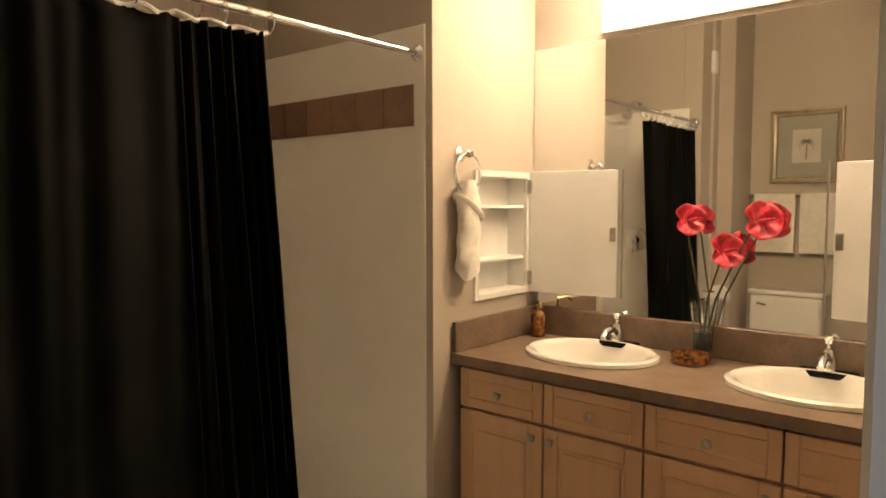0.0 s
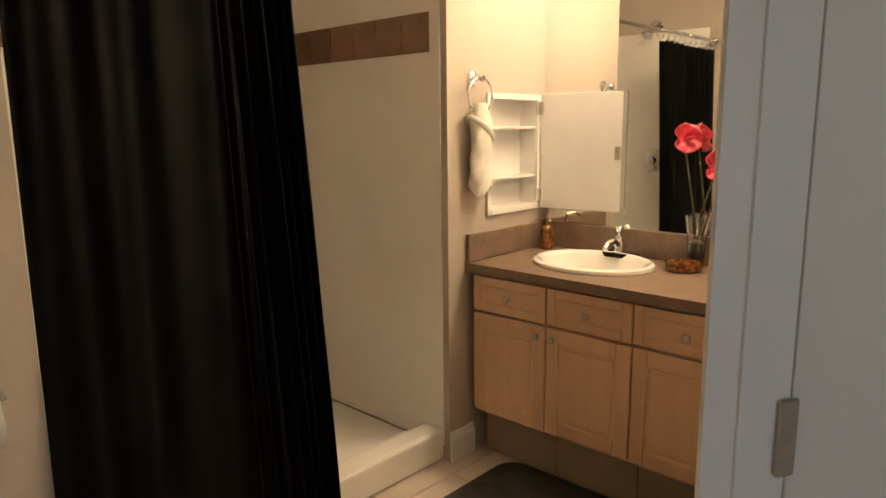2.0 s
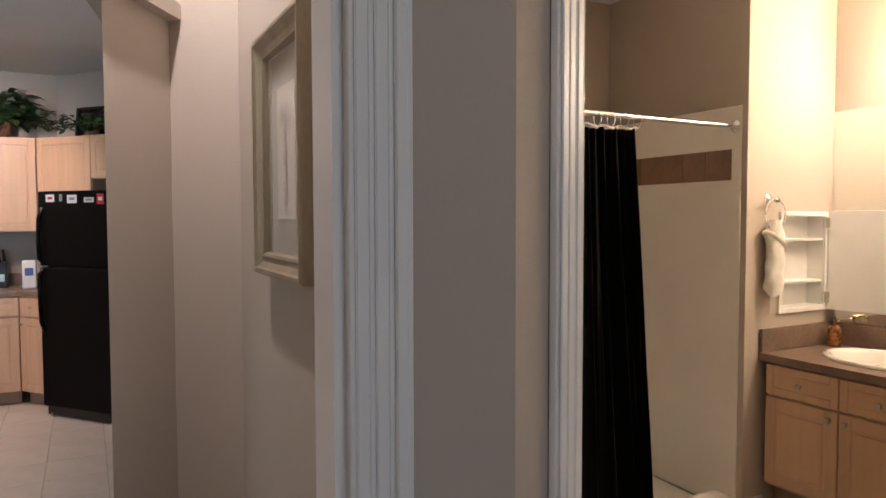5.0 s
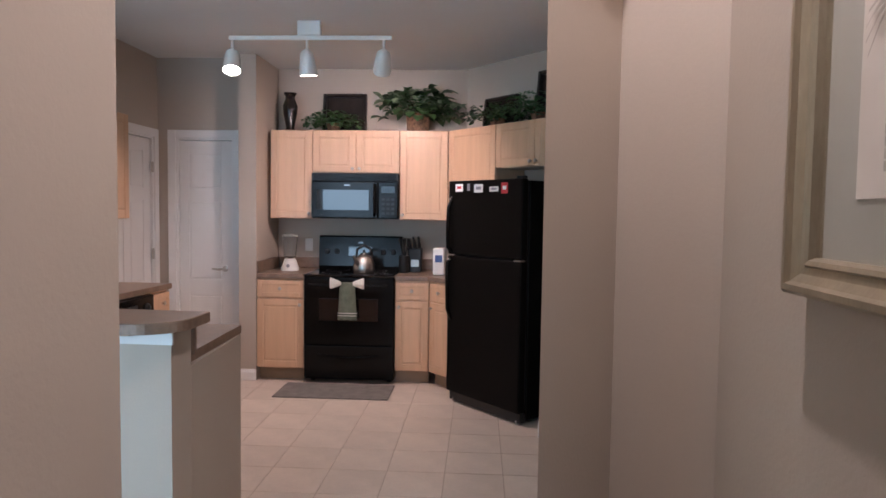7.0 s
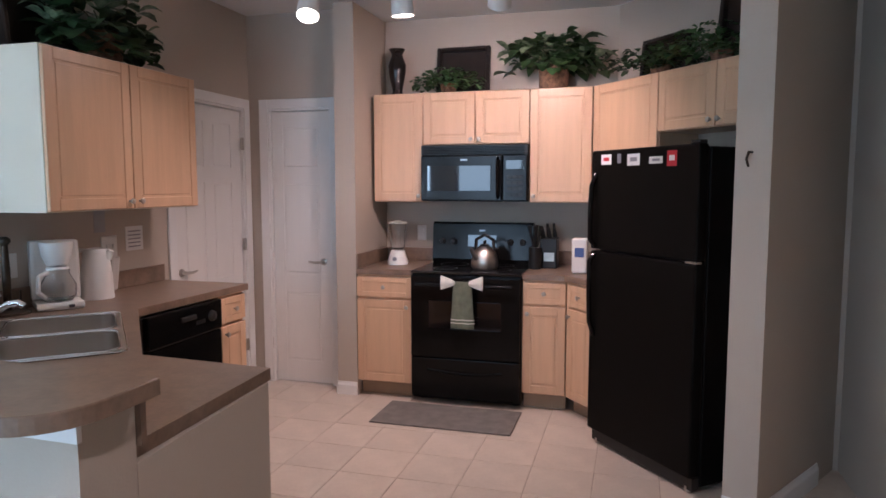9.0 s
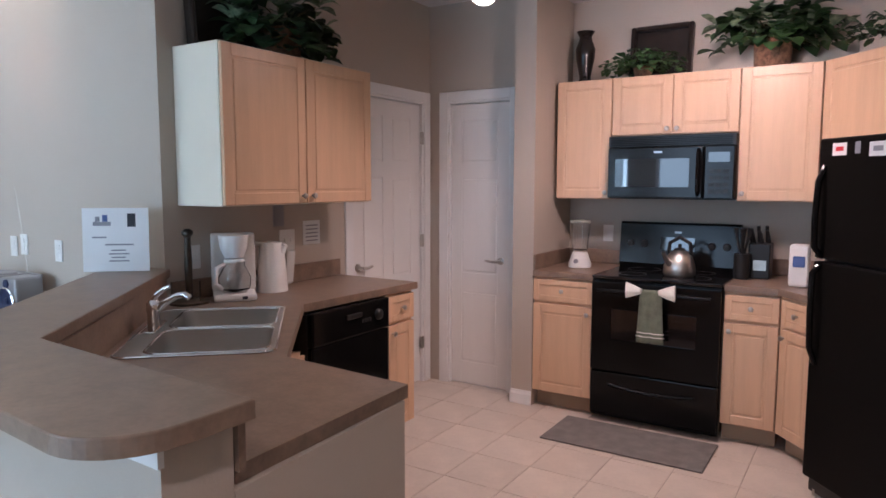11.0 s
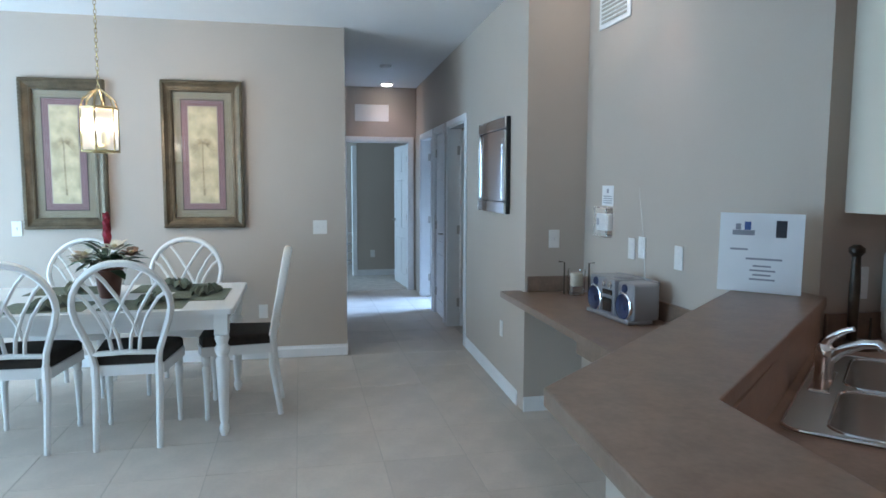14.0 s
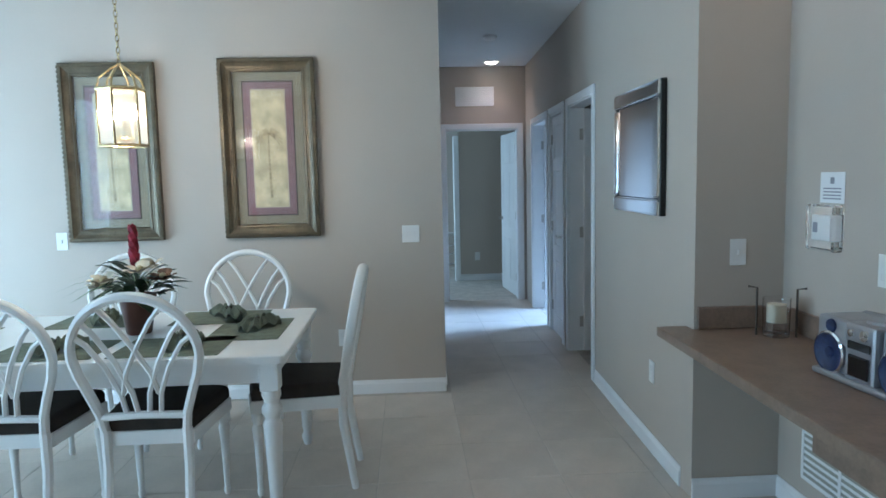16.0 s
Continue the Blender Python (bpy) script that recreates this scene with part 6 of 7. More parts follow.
def napkin(x, y, seed):
    rnd = random.Random(seed)
    th = thing("napkin", pose(x, y, TT + 0.003, 0, 0, rnd.uniform(0, 360)), "sage green cloth napkin fanned in a ring", "napkin", "napkins")
    bm = bmesh.new()
    n, r = 66, 6
    rows = []
    ph = rnd.uniform(0, 6)
    for k in range(r + 1):
        q = k / r
        line = []
        for i in range(n):
            a = 2 * math.pi * i / n
            lobes = abs(math.cos(a)) ** 0.8
            rad = 0.018 + 0.105 * q * (0.22 + 0.78 * lobes) * (1 + 0.10 * math.sin(3 * a + ph))
            pleat = math.sin(11 * a + ph) * (0.25 + 0.75 * q)
            line.append(bm.verts.new((rad * math.cos(a), rad * math.sin(a) * 0.8, 0.026 + 0.030 * math.sin(math.pi * min(1, q * 1.15)) + 0.018 * pleat * (0.4 + 0.6 * lobes) - 0.004 * q)))
        rows.append(line)
    for a, b in zip(rows, rows[1:]):
        for i in range(n):
            bm.faces.new((a[i], a[(i + 1) % n], b[(i + 1) % n], b[i]))
    bm.faces.new(rows[0])
    ob = part("cloth", bm, M_GREENCLOTH, th, smooth=True)
    ob.modifiers.new("thickness", "SOLIDIFY").thickness = 0.004
    part("ring", tube([(0.0, 0.024 * math.cos(a), 0.028 + 0.024 * math.sin(a)) for a in [k * math.pi / 7 for k in range(14)]], 0.005, 6, True), M_BRONZE, th)


k = 0
for x, y, rot in ((-5.06, 1.96, 0), (-5.06, 1.44, 0), (-5.68, 2.0, 0), (-5.68, 1.38, 0), (-5.37, 2.22, 90), (-5.37, 0.76, 90)):
    pm = thing("placemat", pose(x, y, TT, 0, 0, rot), "sage green woven cloth placemat on the table", "placemat", "placemats")
    part("cloth", box((-0.17, -0.23, 0.0), (0.17, 0.23, 0.003), 0.001), M_GREENCLOTH, pm)
    napkin(x + (0.02 if k % 2 else -0.02), y + 0.03, 40 + k)
    k += 1


# ---- foliage ----
def leaf_mesh(bm, base, d, length, width, droop, seed=0):
    d = Vector(d).normalized()
    up = Vector((0, 0, 1))
    side = d.cross(up)
    if side.length < 0.1:
        side = Vector((1, 0, 0))
    side.normalize()
    rows = []
    for k in range(5):
        q = k / 4
        p = Vector(base) + d * (length * q) - up * (droop * length * q * q)
        w = width * (0.10, 0.40, 0.50, 0.42, 0.04)[k]
        lift = up * (w * 0.22)
        rows.append((bm.verts.new(p - side * w + lift), bm.verts.new(p), bm.verts.new(p + side * w + lift)))
    for a, b in zip(rows, rows[1:]):
        bm.faces.new((a[0], a[1], b[1], b[0]))
        bm.faces.new((a[1], a[2], b[2], b[1]))


def foliage(parent, n, spread, height, length, width, material, seed, droop=0.5, up=0.5, name="leaves", base=(0, 0, 0)):
    rnd = random.Random(seed)
    bm = bmesh.new()
    for i in range(n):
        a = rnd.uniform(0, 2 * math.pi)
        r = rnd.uniform(0, 1) ** 0.6
        p = Vector(base) + Vector((spread[0] * r * math.cos(a), spread[1] * r * math.sin(a), height * rnd.uniform(0.05, 1) * (1 - 0.55 * r * r)))
        d = Vector((math.cos(a) + rnd.uniform(-0.7, 0.7), math.sin(a) + rnd.uniform(-0.7, 0.7), up + rnd.uniform(-0.5, 0.6)))
        leaf_mesh(bm, p, d, length * rnd.uniform(0.6, 1.15), width * rnd.uniform(0.7, 1.2), droop * rnd.uniform(0.4, 1.5))
    part(name, bm, material, parent, smooth=True)
    bm = bmesh.new()
    for i in range(7):
        a = rnd.uniform(0, 6.28)
        add_tube(bm, [(base[0], base[1], base[2]), (base[0] + spread[0] * 0.4 * math.cos(a), base[1] + spread[1] * 0.4 * math.sin(a), base[2] + height * 0.4), (base[0] + spread[0] * 0.75 * math.cos(a), base[1] + spread[1] * 0.75 * math.sin(a), base[2] + height * 0.55)], 0.003, 5)
    part("stems", bm, M_STEM, parent)


cp = thing("centerpiece", pose(-5.37, 1.69, TT) @ Matrix.Diagonal((1.3, 1.3, 1.3, 1)), "silk flower arrangement in a dark red pot on the table", "flowers")
part("pot", lathe([(0.042, 0.0), (0.046, 0.01), (0.062, 0.13), (0.068, 0.135), (0.065, 0.145), (0.05, 0.13)], 22), M_TERRA, cp, smooth=True)
foliage(cp, 46, (0.08, 0.08), 0.12, 0.13, 0.045, M_LEAF, 5, 0.35, 0.55, base=(0, 0, 0.13))
rnd = random.Random(9)
bm = bmesh.new()
for i in range(34):
    a = rnd.uniform(0, 6.28)
    leaf_mesh(bm, (0, 0, 0.18), (math.cos(a), math.sin(a), rnd.uniform(0.3, 1.2)), rnd.uniform(0.18, 0.30), 0.007, 0.45)
part("grass_blades", bm, M_LEAF2, cp)
for (x, y, z), ma in (((0.09, -0.075, 0.20), M_CREAMFL), ((0.10, 0.055, 0.235), M_CREAMFL), ((0.05, 0.115, 0.20), M_BASKET), ((0.02, -0.11, 0.17), M_CREAMFL), ((-0.08, 0.03, 0.23), M_CREAMFL)):
    bloom = part("bloom", lathe([(0.006, 0.0), (0.014, 0.012), (0.010, 0.026), (0.002, 0.03)], 10, Matrix.Translation((x, y, z))), M_SAND, cp, smooth=True)
    for k in range(6):
        a = k * math.pi / 3 + x * 20
        bm = bmesh.new()
        leaf_mesh(bm, (x, y, z), (math.cos(a) * 0.8 + 0.5, math.sin(a) * 0.8, 0.55), 0.068, 0.056, 0.25)
        part("petal", bm, ma, bloom, smooth=True)
bm = bmesh.new()
for k in range(30):
    a = k * 2.4
    leaf_mesh(bm, (0, 0, 0.235 + 0.0045 * k), (math.cos(a) * 0.45, math.sin(a) * 0.45, 1.0), 0.055 - 0.0006 * k, 0.026, -0.2)
tagged(part("red_spike", bm, M_DUSKYRED, cp, "dusky red flower spike", True), kind="stuff")


# lantern
def lantern():
    th = thing("lantern_pendant", pose(-5.40, 1.67, 0), "brass lantern pendant with clear glass panes, lit", "pendant light")
    n, zb, zt, r = 6, 1.655, 1.915, 0.105
    cor = [(r * math.cos(math.pi * 2 * i / n), r * math.sin(math.pi * 2 * i / n)) for i in range(n)]
    for x, y in cor:
        part("corner_post", rod((x, y, zb), (x, y, zt), 0.0055, seg=8), M_BRASS, th)
        part("crown_rib", tube([(x, y, zt), (x * 0.85, y * 0.85, zt + 0.05), (x * 0.35, y * 0.35, zt + 0.095), (0, 0, zt + 0.12)], 0.005, 6), M_BRASS, th)
    for z in (zb, zt):
        part("band", tube([(x, y, z) for x, y in cor], 0.008, 6, True), M_BRASS, th)
    for i in range(n):
        (xa, ya), (xb, yb_) = cor[i], cor[(i + 1) % n]
        m = along((xa, ya), (xb, yb_))
        pn = part("pane", box((0.008, -0.0015, zb + 0.01), (r - 0.008, 0.0015, zt - 0.01), 0.0, m), M_SHADEGLASS, th)
        pn.visible_shadow = False
    part("candle_cluster", lathe([(0.03, zb + 0.02), (0.035, zb + 0.03), (0.012, zb + 0.05)], 14), M_BRASS, th)
    for i in range(4):
        a = i * math.pi / 2 + 0.4
        cx, cy = 0.045 * math.cos(a), 0.045 * math.sin(a)
        part("candle_sleeve", rod((cx, cy, zb + 0.04), (cx, cy, zb + 0.12), 0.010, seg=10), M_WAX, th)
        part("bulb", lathe([(0.008, 0.0), (0.017, 0.025), (0.012, 0.055), (0.002, 0.075)], 12, Matrix.Translation((cx, cy, zb + 0.12))), M_CHBULB, th, "glowing candle bulb", True)
    for k in range(24):
        z = zt + 0.125 + k * 0.0275
        if z > H - 0.06:
            break
        ax = (0.008, 0) if k % 2 else (0, 0.008)
        part("chain_link", tube([(ax[0] * math.cos(a), ax[1] * math.cos(a), z + 0.018 * math.sin(a)) for a in [q * math.pi / 4 for q in range(8)]], 0.0022, 5, True), M_BRASS, th)
    part("ceiling_rose", lathe([(0.06, H - 0.002), (0.058, H - 0.02), (0.012, H - 0.05)], 22), M_BRASS, th, smooth=True)
    lamp("lantern_lamp", "POINT", pose(-5.40, 1.67, zb + 0.17), 24, (1.0, 0.80, 0.52), 0.02)


lantern()


# large framed palms
def big_palm(y0, z0, w, h, tilt):
    th, z = framed("framed_picture", pose(W_D + 0.001, y0 + w, z0, 0, 0, -90) @ pose(0, 0, 0, 0, tilt, 0), w, h, "tall palm tree print with plum mount in an antique gold frame", M_GOLD, 0.088, ((0.08, M_OLIVEMAT), (0.142, M_BRONZE), (0.150, M_PLUM), (0.196, M_SILVERF), (0.203, M_SAND)), 0.045)
    palm(th, w / 2, 0.26, h - 0.54, z, M_PRINTDARK, 15, 0.6, 0.085)
    beads = bmesh.new()
    for i in range(int(h / 0.03)):
        for x in (0.004, w - 0.004):
            add_box(beads, (x - 0.006, 0.03, i * 0.03 + 0.004), (x + 0.006, 0.0465, i * 0.03 + 0.022), 0.0)
    tagged(part("beading", beads, M_GOLD, th), kind="stuff")
    part("glass", box((0.08, z + 0.003, 0.08), (w - 0.08, z + 0.005, h - 0.08)), M_GLASS, th).visible_shadow = False


big_palm(0.784, 1.105, 0.60, 1.15, 0)
big_palm(1.790, 1.105, 0.618, 1.165, 0)

# ---- windows ----
def glazing(name, x0, x1, z0, z1, y, first, vanes, turn, label):
    th = thing(name, Matrix.Identity(4), label, "window")
    th["kind"] = "structure"
    f = 0.05
    bm = bmesh.new()
    mid = (x0 + x1) / 2
    for a, b, c, d in ((x0, z0, x0 + f, z1), (x1 - f, z0, x1, z1), (mid - f / 2, z0 + f, mid + f / 2, z1 - f), (x0 + f, z1 - f, x1 - f, z1), (x0 + f, z0, x1 - f, z0 + f)):
        add_box(bm, (a, y - 0.04, b), (c, y + 0.01, d), 0.003)
    part("window_frame", bm, M_TRIM, th)
    for a, b in ((x0 + f, mid - f / 2), (mid + f / 2, x1 - f)):
        p = part("pane", box((a, y - 0.018, z0 + f), (b, y - 0.012, z1 - f)), M_GLASS, th)
        p.visible_shadow = False
    for i in range(vanes):
        part("blind_vane", box((-0.042, -0.001, z0 + 0.03), (0.042, 0.001, z1 - 0.02), 0.0, pose(first + i * 0.088, y + 0.16, 0, 0, 0, turn)), M_BLIND, th)
    part("head_rail", box((x0, y + 0.13, z1 - 0.018), (x1, y + 0.19, z1 + 0.025), 0.003), M_BLIND, th)


glazing("window_1", -6.44, -4.04, 0.0, 2.12, -1.46, -6.35, 26, 138, "sliding glass door with turned white vertical blinds")
glazing("window_2", -3.54, -0.82, 0.0, 2.69, -1.46, -2.20, 16, 142, "tall glass door with white vertical blinds drawn half across")
structure("ground", prism([(-400, -400), (400, -400), (400, 400), (-400, 400)], -0.4, -0.14), M_GRASS, "green lawn outside the windows", "ground")


# ---- kitchen, small things ----
def kettle():
    th = thing("kettle", pose(-1.15, 6.90, 0.92), "polished steel kettle with black handle on the cooktop", "kettle")
    part("body", lathe([(0.085, 0.0), (0.095, 0.015), (0.092, 0.06), (0.075, 0.12), (0.04, 0.155), (0.03, 0.158)], 28), M_STEEL, th, smooth=True)
    part("lid", lathe([(0.036, 0.155), (0.03, 0.168), (0.01, 0.172), (0.012, 0.19), (0.004, 0.196)], 18), M_BLACKP, th, smooth=True)
    part("handle", tube([(0.065, 0, 0.13), (0.06, 0, 0.20), (0.0, 0, 0.235), (-0.06, 0, 0.20), (-0.065, 0, 0.13)], 0.012, 10), M_BLACKP, th, smooth=True)
    part("spout", tube([(-0.04, -0.07, 0.075), (-0.06, -0.115, 0.125), (-0.065, -0.13, 0.15)], [0.02, 0.014, 0.012], 10), M_STEEL, th, smooth=True)


kettle()
tt = thing("tea_towel", pose(-1.235, 6.70 - 0.094, 0.835), "sage tea towel with a white bow tied on the oven handle", "tea towel")
bm = bmesh.new()
grid = []
for j in range(16):
    v = j / 15
    grid.append([bm.verts.new(((-0.062 - 0.018 * v) + (0.124 + 0.036 * v) * i / 14 * 1.0, -0.004 + 0.006 * math.sin(i * 1.1) * (0.4 + v), 0.03 - 0.315 * v)) for i in range(15)])
for a, b in zip(grid, grid[1:]):
    for i in range(14):
        bm.faces.new((a[i], a[i + 1], b[i + 1], b[i]))
ob = part("cloth", bm, M_GREENCLOTH, tt, smooth=True)
ob.modifiers.new("thickness", "SOLIDIFY").thickness = 0.006
for hem_z in (-0.228, -0.250):
    v = (0.03 - hem_z) / 0.315
    bm = bmesh.new()
    strip = []
    for i in range(15):
        x = (-0.062 - 0.018 * v) + (0.124 + 0.036 * v) * i / 14
        y = -0.004 + 0.006 * math.sin(i * 1.1) * (0.4 + v)
        strip.append((bm.verts.new((x, y, hem_z)), bm.verts.new((x, y, hem_z + 0.005))))
    for a, b in zip(strip, strip[1:]):
        bm.faces.new((a[0], b[0], b[1], a[1]))
    ob = part("hem_band", bm, M_TOWEL, tt, smooth=True)
    thick = ob.modifiers.new("thickness", "SOLIDIFY")
    thick.thickness = 0.0165
    thick.offset = 0.0
for s in (-1, 1):
    bm = bmesh.new()
    rows = []
    for k in range(7):
        q = k / 6
        wd = 0.012 + 0.036 * q ** 0.8
        rows.append([bm.verts.new((s * (0.05 + 0.09 * q), -0.022 + 0.018 * math.cos(a), 0.022 + wd * math.sin(a) + 0.004 * math.sin(a * 4))) for a in [i * math.pi / 6 for i in range(12)]])
    for a, b in zip(rows, rows[1:]):
        for i in range(12):
            bm.faces.new((a[i], a[(i + 1) % 12], b[(i + 1) % 12], b[i]))
    bm.faces.new(rows[0]), bm.faces.new(rows[-1])
    part("bow_loop", bm, M_TOWEL, tt, "white bow loop", True)
mt = tagged(link("floor_mat", box((-1.745, 6.21, 0.001), (-0.84, 6.64, 0.012), 0.004), M_MAT), "grey woven mat on the tiles before the range", "mat")

bl = thing("blender", pose(-1.83, 7.02, 0.916), "white blender base with a clear glass jug", "blender")
part("base", lathe([(0.075, 0.0), (0.078, 0.02), (0.06, 0.07), (0.05, 0.10), (0.04, 0.105)], 22), M_WHITEP, bl, smooth=True)
part("jug", lathe([(0.045, 0.106), (0.05, 0.12), (0.068, 0.30), (0.065, 0.30), (0.047, 0.125), (0.01, 0.115)], 20), M_GLASS, bl, smooth=True)
part("jug_lid", lathe([(0.068, 0.30), (0.066, 0.312), (0.03, 0.316), (0.028, 0.322)], 20), M_GREYMOUNT, bl, smooth=True)
part("dial", lathe([(0.016, 0), (0.014, 0.012)], 14, Matrix.Translation((0, -0.068, 0.045)) @ pose(0, 0, 0, 90, 0, 0)), M_GREYINK, bl)
kb = thing("knife_block", pose(-0.73, 7.12, 0.916), "black block of knives and utensils on the counter", "knife block")
part("block", box((-0.06, -0.07, 0.0), (0.06, 0.08, 0.21), 0.006, pose(0, 0, 0, 0, 0, 0)), M_BLACKP, kb)
part("label_plate", box((-0.03, -0.073, 0.05), (0.04, -0.070, 0.11)), M_NICKEL, kb)
rnd = random.Random(4)
for i in range(7):
    x, y = -0.045 + 0.015 * i, rnd.uniform(-0.04, 0.05)
    part("knife_handle", rod((x, y, 0.20), (x + rnd.uniform(-0.02, 0.0), y - 0.03, 0.27 + rnd.uniform(0, 0.05)), 0.010, seg=8), M_BLACKP, kb)
ut = thing("utensil_jar", pose(-0.845 + 0.03, 7.0, 0.916), "dark jar holding black kitchen utensils", "jar")
part("jar", lathe([(0.04, 0), (0.045, 0.02), (0.045, 0.15), (0.04, 0.15)], 18), M_BLACKP, ut, smooth=True)
for i in range(4):
    a = i * 1.6
    part("utensil", tube([(0, 0, 0.1), (0.03 * math.cos(a), 0.03 * math.sin(a), 0.24), (0.04 * math.cos(a), 0.04 * math.sin(a), 0.30)], [0.006, 0.008, 0.016], 8), M_BLACKP, ut)
co = thing("can_opener", pose(-0.50, 6.86, 0.916), "white electric can opener on the counter", "can opener")
part("body", box((-0.05, -0.05, 0), (0.05, 0.06, 0.23), 0.018, seg=3), M_WHITEP, co)
part("front_panel", box((-0.03, -0.054, 0.11), (0.03, -0.050, 0.17), 0.004), M_BLUE, co)


def coffee_maker():
    th = thing("coffee_maker", pose(-2.815, 4.925, 0.916, 0, 0, 52), "white drip coffee maker with a glass jug", "coffee maker")
    part("base", box((-0.10, -0.13, 0.0), (0.10, 0.10, 0.035), 0.014, seg=2), M_WHITEP, th)
    part("tower", box((-0.105, 0.02, 0.03), (0.105, 0.115, 0.315), 0.016, seg=2), M_WHITEP, th)
    part("filter_basket", lathe([(0.045, 0.205), (0.064, 0.25), (0.070, 0.30), (0.072, 0.312), (0.02, 0.320)], 24, Matrix.Translation((0, -0.045, 0))), M_WHITEP, th, smooth=True)
    jg = part("jug", lathe([(0.06, 0.037), (0.076, 0.06), (0.078, 0.11), (0.05, 0.165), (0.052, 0.185), (0.049, 0.185), (0.046, 0.165), (0.073, 0.11), (0.07, 0.06), (0.01, 0.045)], 24, Matrix.Translation((0, -0.05, 0))), M_JUG, th, smooth=True)
    part("jug_handle", tube([(-0.045, -0.08, 0.175), (-0.085, -0.125, 0.16), (-0.09, -0.13, 0.09), (-0.06, -0.10, 0.06)], 0.011, 8), M_WHITEP, jg, smooth=True)
    part("jug_lid", lathe([(0.05, 0.185), (0.045, 0.197), (0.01, 0.2)], 20, Matrix.Translation((0, -0.05, 0))), M_WHITEP, jg, smooth=True)
    part("switch", box((0.03, -0.133, 0.01), (0.055, -0.128, 0.024), 0.001), M_INK, th)


coffee_maker()
ek = thing("electric_kettle", pose(-2.815, 5.175, 0.916, 0, 0, 205), "white plastic electric kettle", "kettle")
part("body", lathe([(0.08, 0.0), (0.08, 0.02), (0.078, 0.03), (0.074, 0.12), (0.062, 0.23), (0.052, 0.255), (0.01, 0.262)], 26), M_WHITEP, ek, smooth=True)
part("handle", tube([(0.055, 0, 0.245), (0.10, 0, 0.25), (0.115, 0, 0.17), (0.10, 0, 0.07), (0.075, 0, 0.06)], 0.013, 8), M_WHITEP, ek, smooth=True)
part("spout", tube([(-0.05, 0, 0.21), (-0.075, 0, 0.245)], [0.028, 0.016], 10), M_WHITEP, ek, smooth=True)
cp2 = thing("corded_phone", pose(-2.89, 5.36, 0.93, 0, 0, 70), "white wall phone handset leaning by the kettle", "phone")
part("handset", box((-0.025, -0.02, 0.0), (0.025, 0.02, 0.19), 0.012, pose(0, 0, 0, 12, 0, 0), 2), M_WHITEP, cp2)
part("cradle", box((-0.035, 0.015, -0.013), (0.035, 0.05, 0.10), 0.008), M_WHITEP, cp2)
pt = thing("paper_towel_stand", pose(-2.87, 4.705, 0.916), "dark bronze paper towel stand, empty", "paper towel stand")
part("base", lathe([(0.092, 0), (0.092, 0.010), (0.07, 0.016), (0.015, 0.020)], 26), M_BRONZE, pt, smooth=True)
part("post", lathe([(0.016, 0.015), (0.018, 0.20), (0.014, 0.31), (0.026, 0.325), (0.026, 0.338), (0.012, 0.35)], 18), M_BRONZE, pt, smooth=True)
part("guard_rod", rod((0.065, 0.01, 0.01), (0.065, 0.01, 0.11), 0.004, seg=8), M_BRONZE, pt)

# welcome sheet on the bar
ws = thing("welcome_sheet", pose(-3.04, 4.455, 1.082, 0, 0, 42) @ pose(0, 0, 0, -3, 0, 0), "white printed welcome sheet standing on the bar", "sheet")
part("sheet", box((-0.14, 0.0, 0.0), (0.14, 0.003, 0.285), 0.0), M_PAPER, ws)
for x, z, w2, h2, ma in ((-0.095, 0.205, 0.075, 0.018, M_GREYINK), (-0.085, 0.224, 0.018, 0.022, M_GREYINK), (-0.055, 0.224, 0.022, 0.03, M_BLUE), (0.05, 0.20, 0.035, 0.06, M_INK), (-0.10, 0.150, 0.06, 0.007, M_GREYINK), (-0.045, 0.117, 0.12, 0.007, M_GREYINK), (-0.02, 0.092, 0.06, 0.006, M_GREYINK), (-0.03, 0.076, 0.085, 0.006, M_GREYINK), (-0.02, 0.060, 0.06, 0.006, M_GREYINK), (-0.03, 0.044, 0.085, 0.006, M_GREYINK)):
    part("print", box((x, -0.0012, z), (x + w2, 0.0, z + h2)), ma, ws)
part("stand", box((-0.10, 0.003, 0.0), (0.10, 0.06, 0.004), 0.001), M_GLASS, ws)

# notes and hook
pn = thing("notice", pose(W_L + 0.001, 5.62, 1.12, 0, 0, -90), "white instruction notice taped above the counter", "notice")
part("sheet", box((-0.07, 0.0, 0.0), (0.07, 0.002, 0.14)), M_PAPER, pn)
for i in range(5):
    part("text_line", box((-0.05, 0.002, 0.02 + i * 0.022), (0.05, 0.0026, 0.027 + i * 0.022)), M_GREYINK, pn)
pn = thing("notice", pose(W_L + 0.001, 5.36, 1.24, 0, 0, -90), "small grey label under the wall cabinet", "notice")
part("sheet", box((-0.04, 0.0, 0.0), (0.04, 0.002, 0.12)), M_SILVERP, pn)
hk = thing("key_hook", pose(0.31, 5.45, 1.60), "small dark key hook on the stub wall", "hook")
part("hook", tube([(0, 0, 0.03), (-0.02, -0.03, 0.03), (-0.03, -0.04, 0.0), (-0.02, -0.03, -0.03)], 0.006, 6), M_BRONZE, hk)

# ---- decor above the cabinets ----
T = 2.151


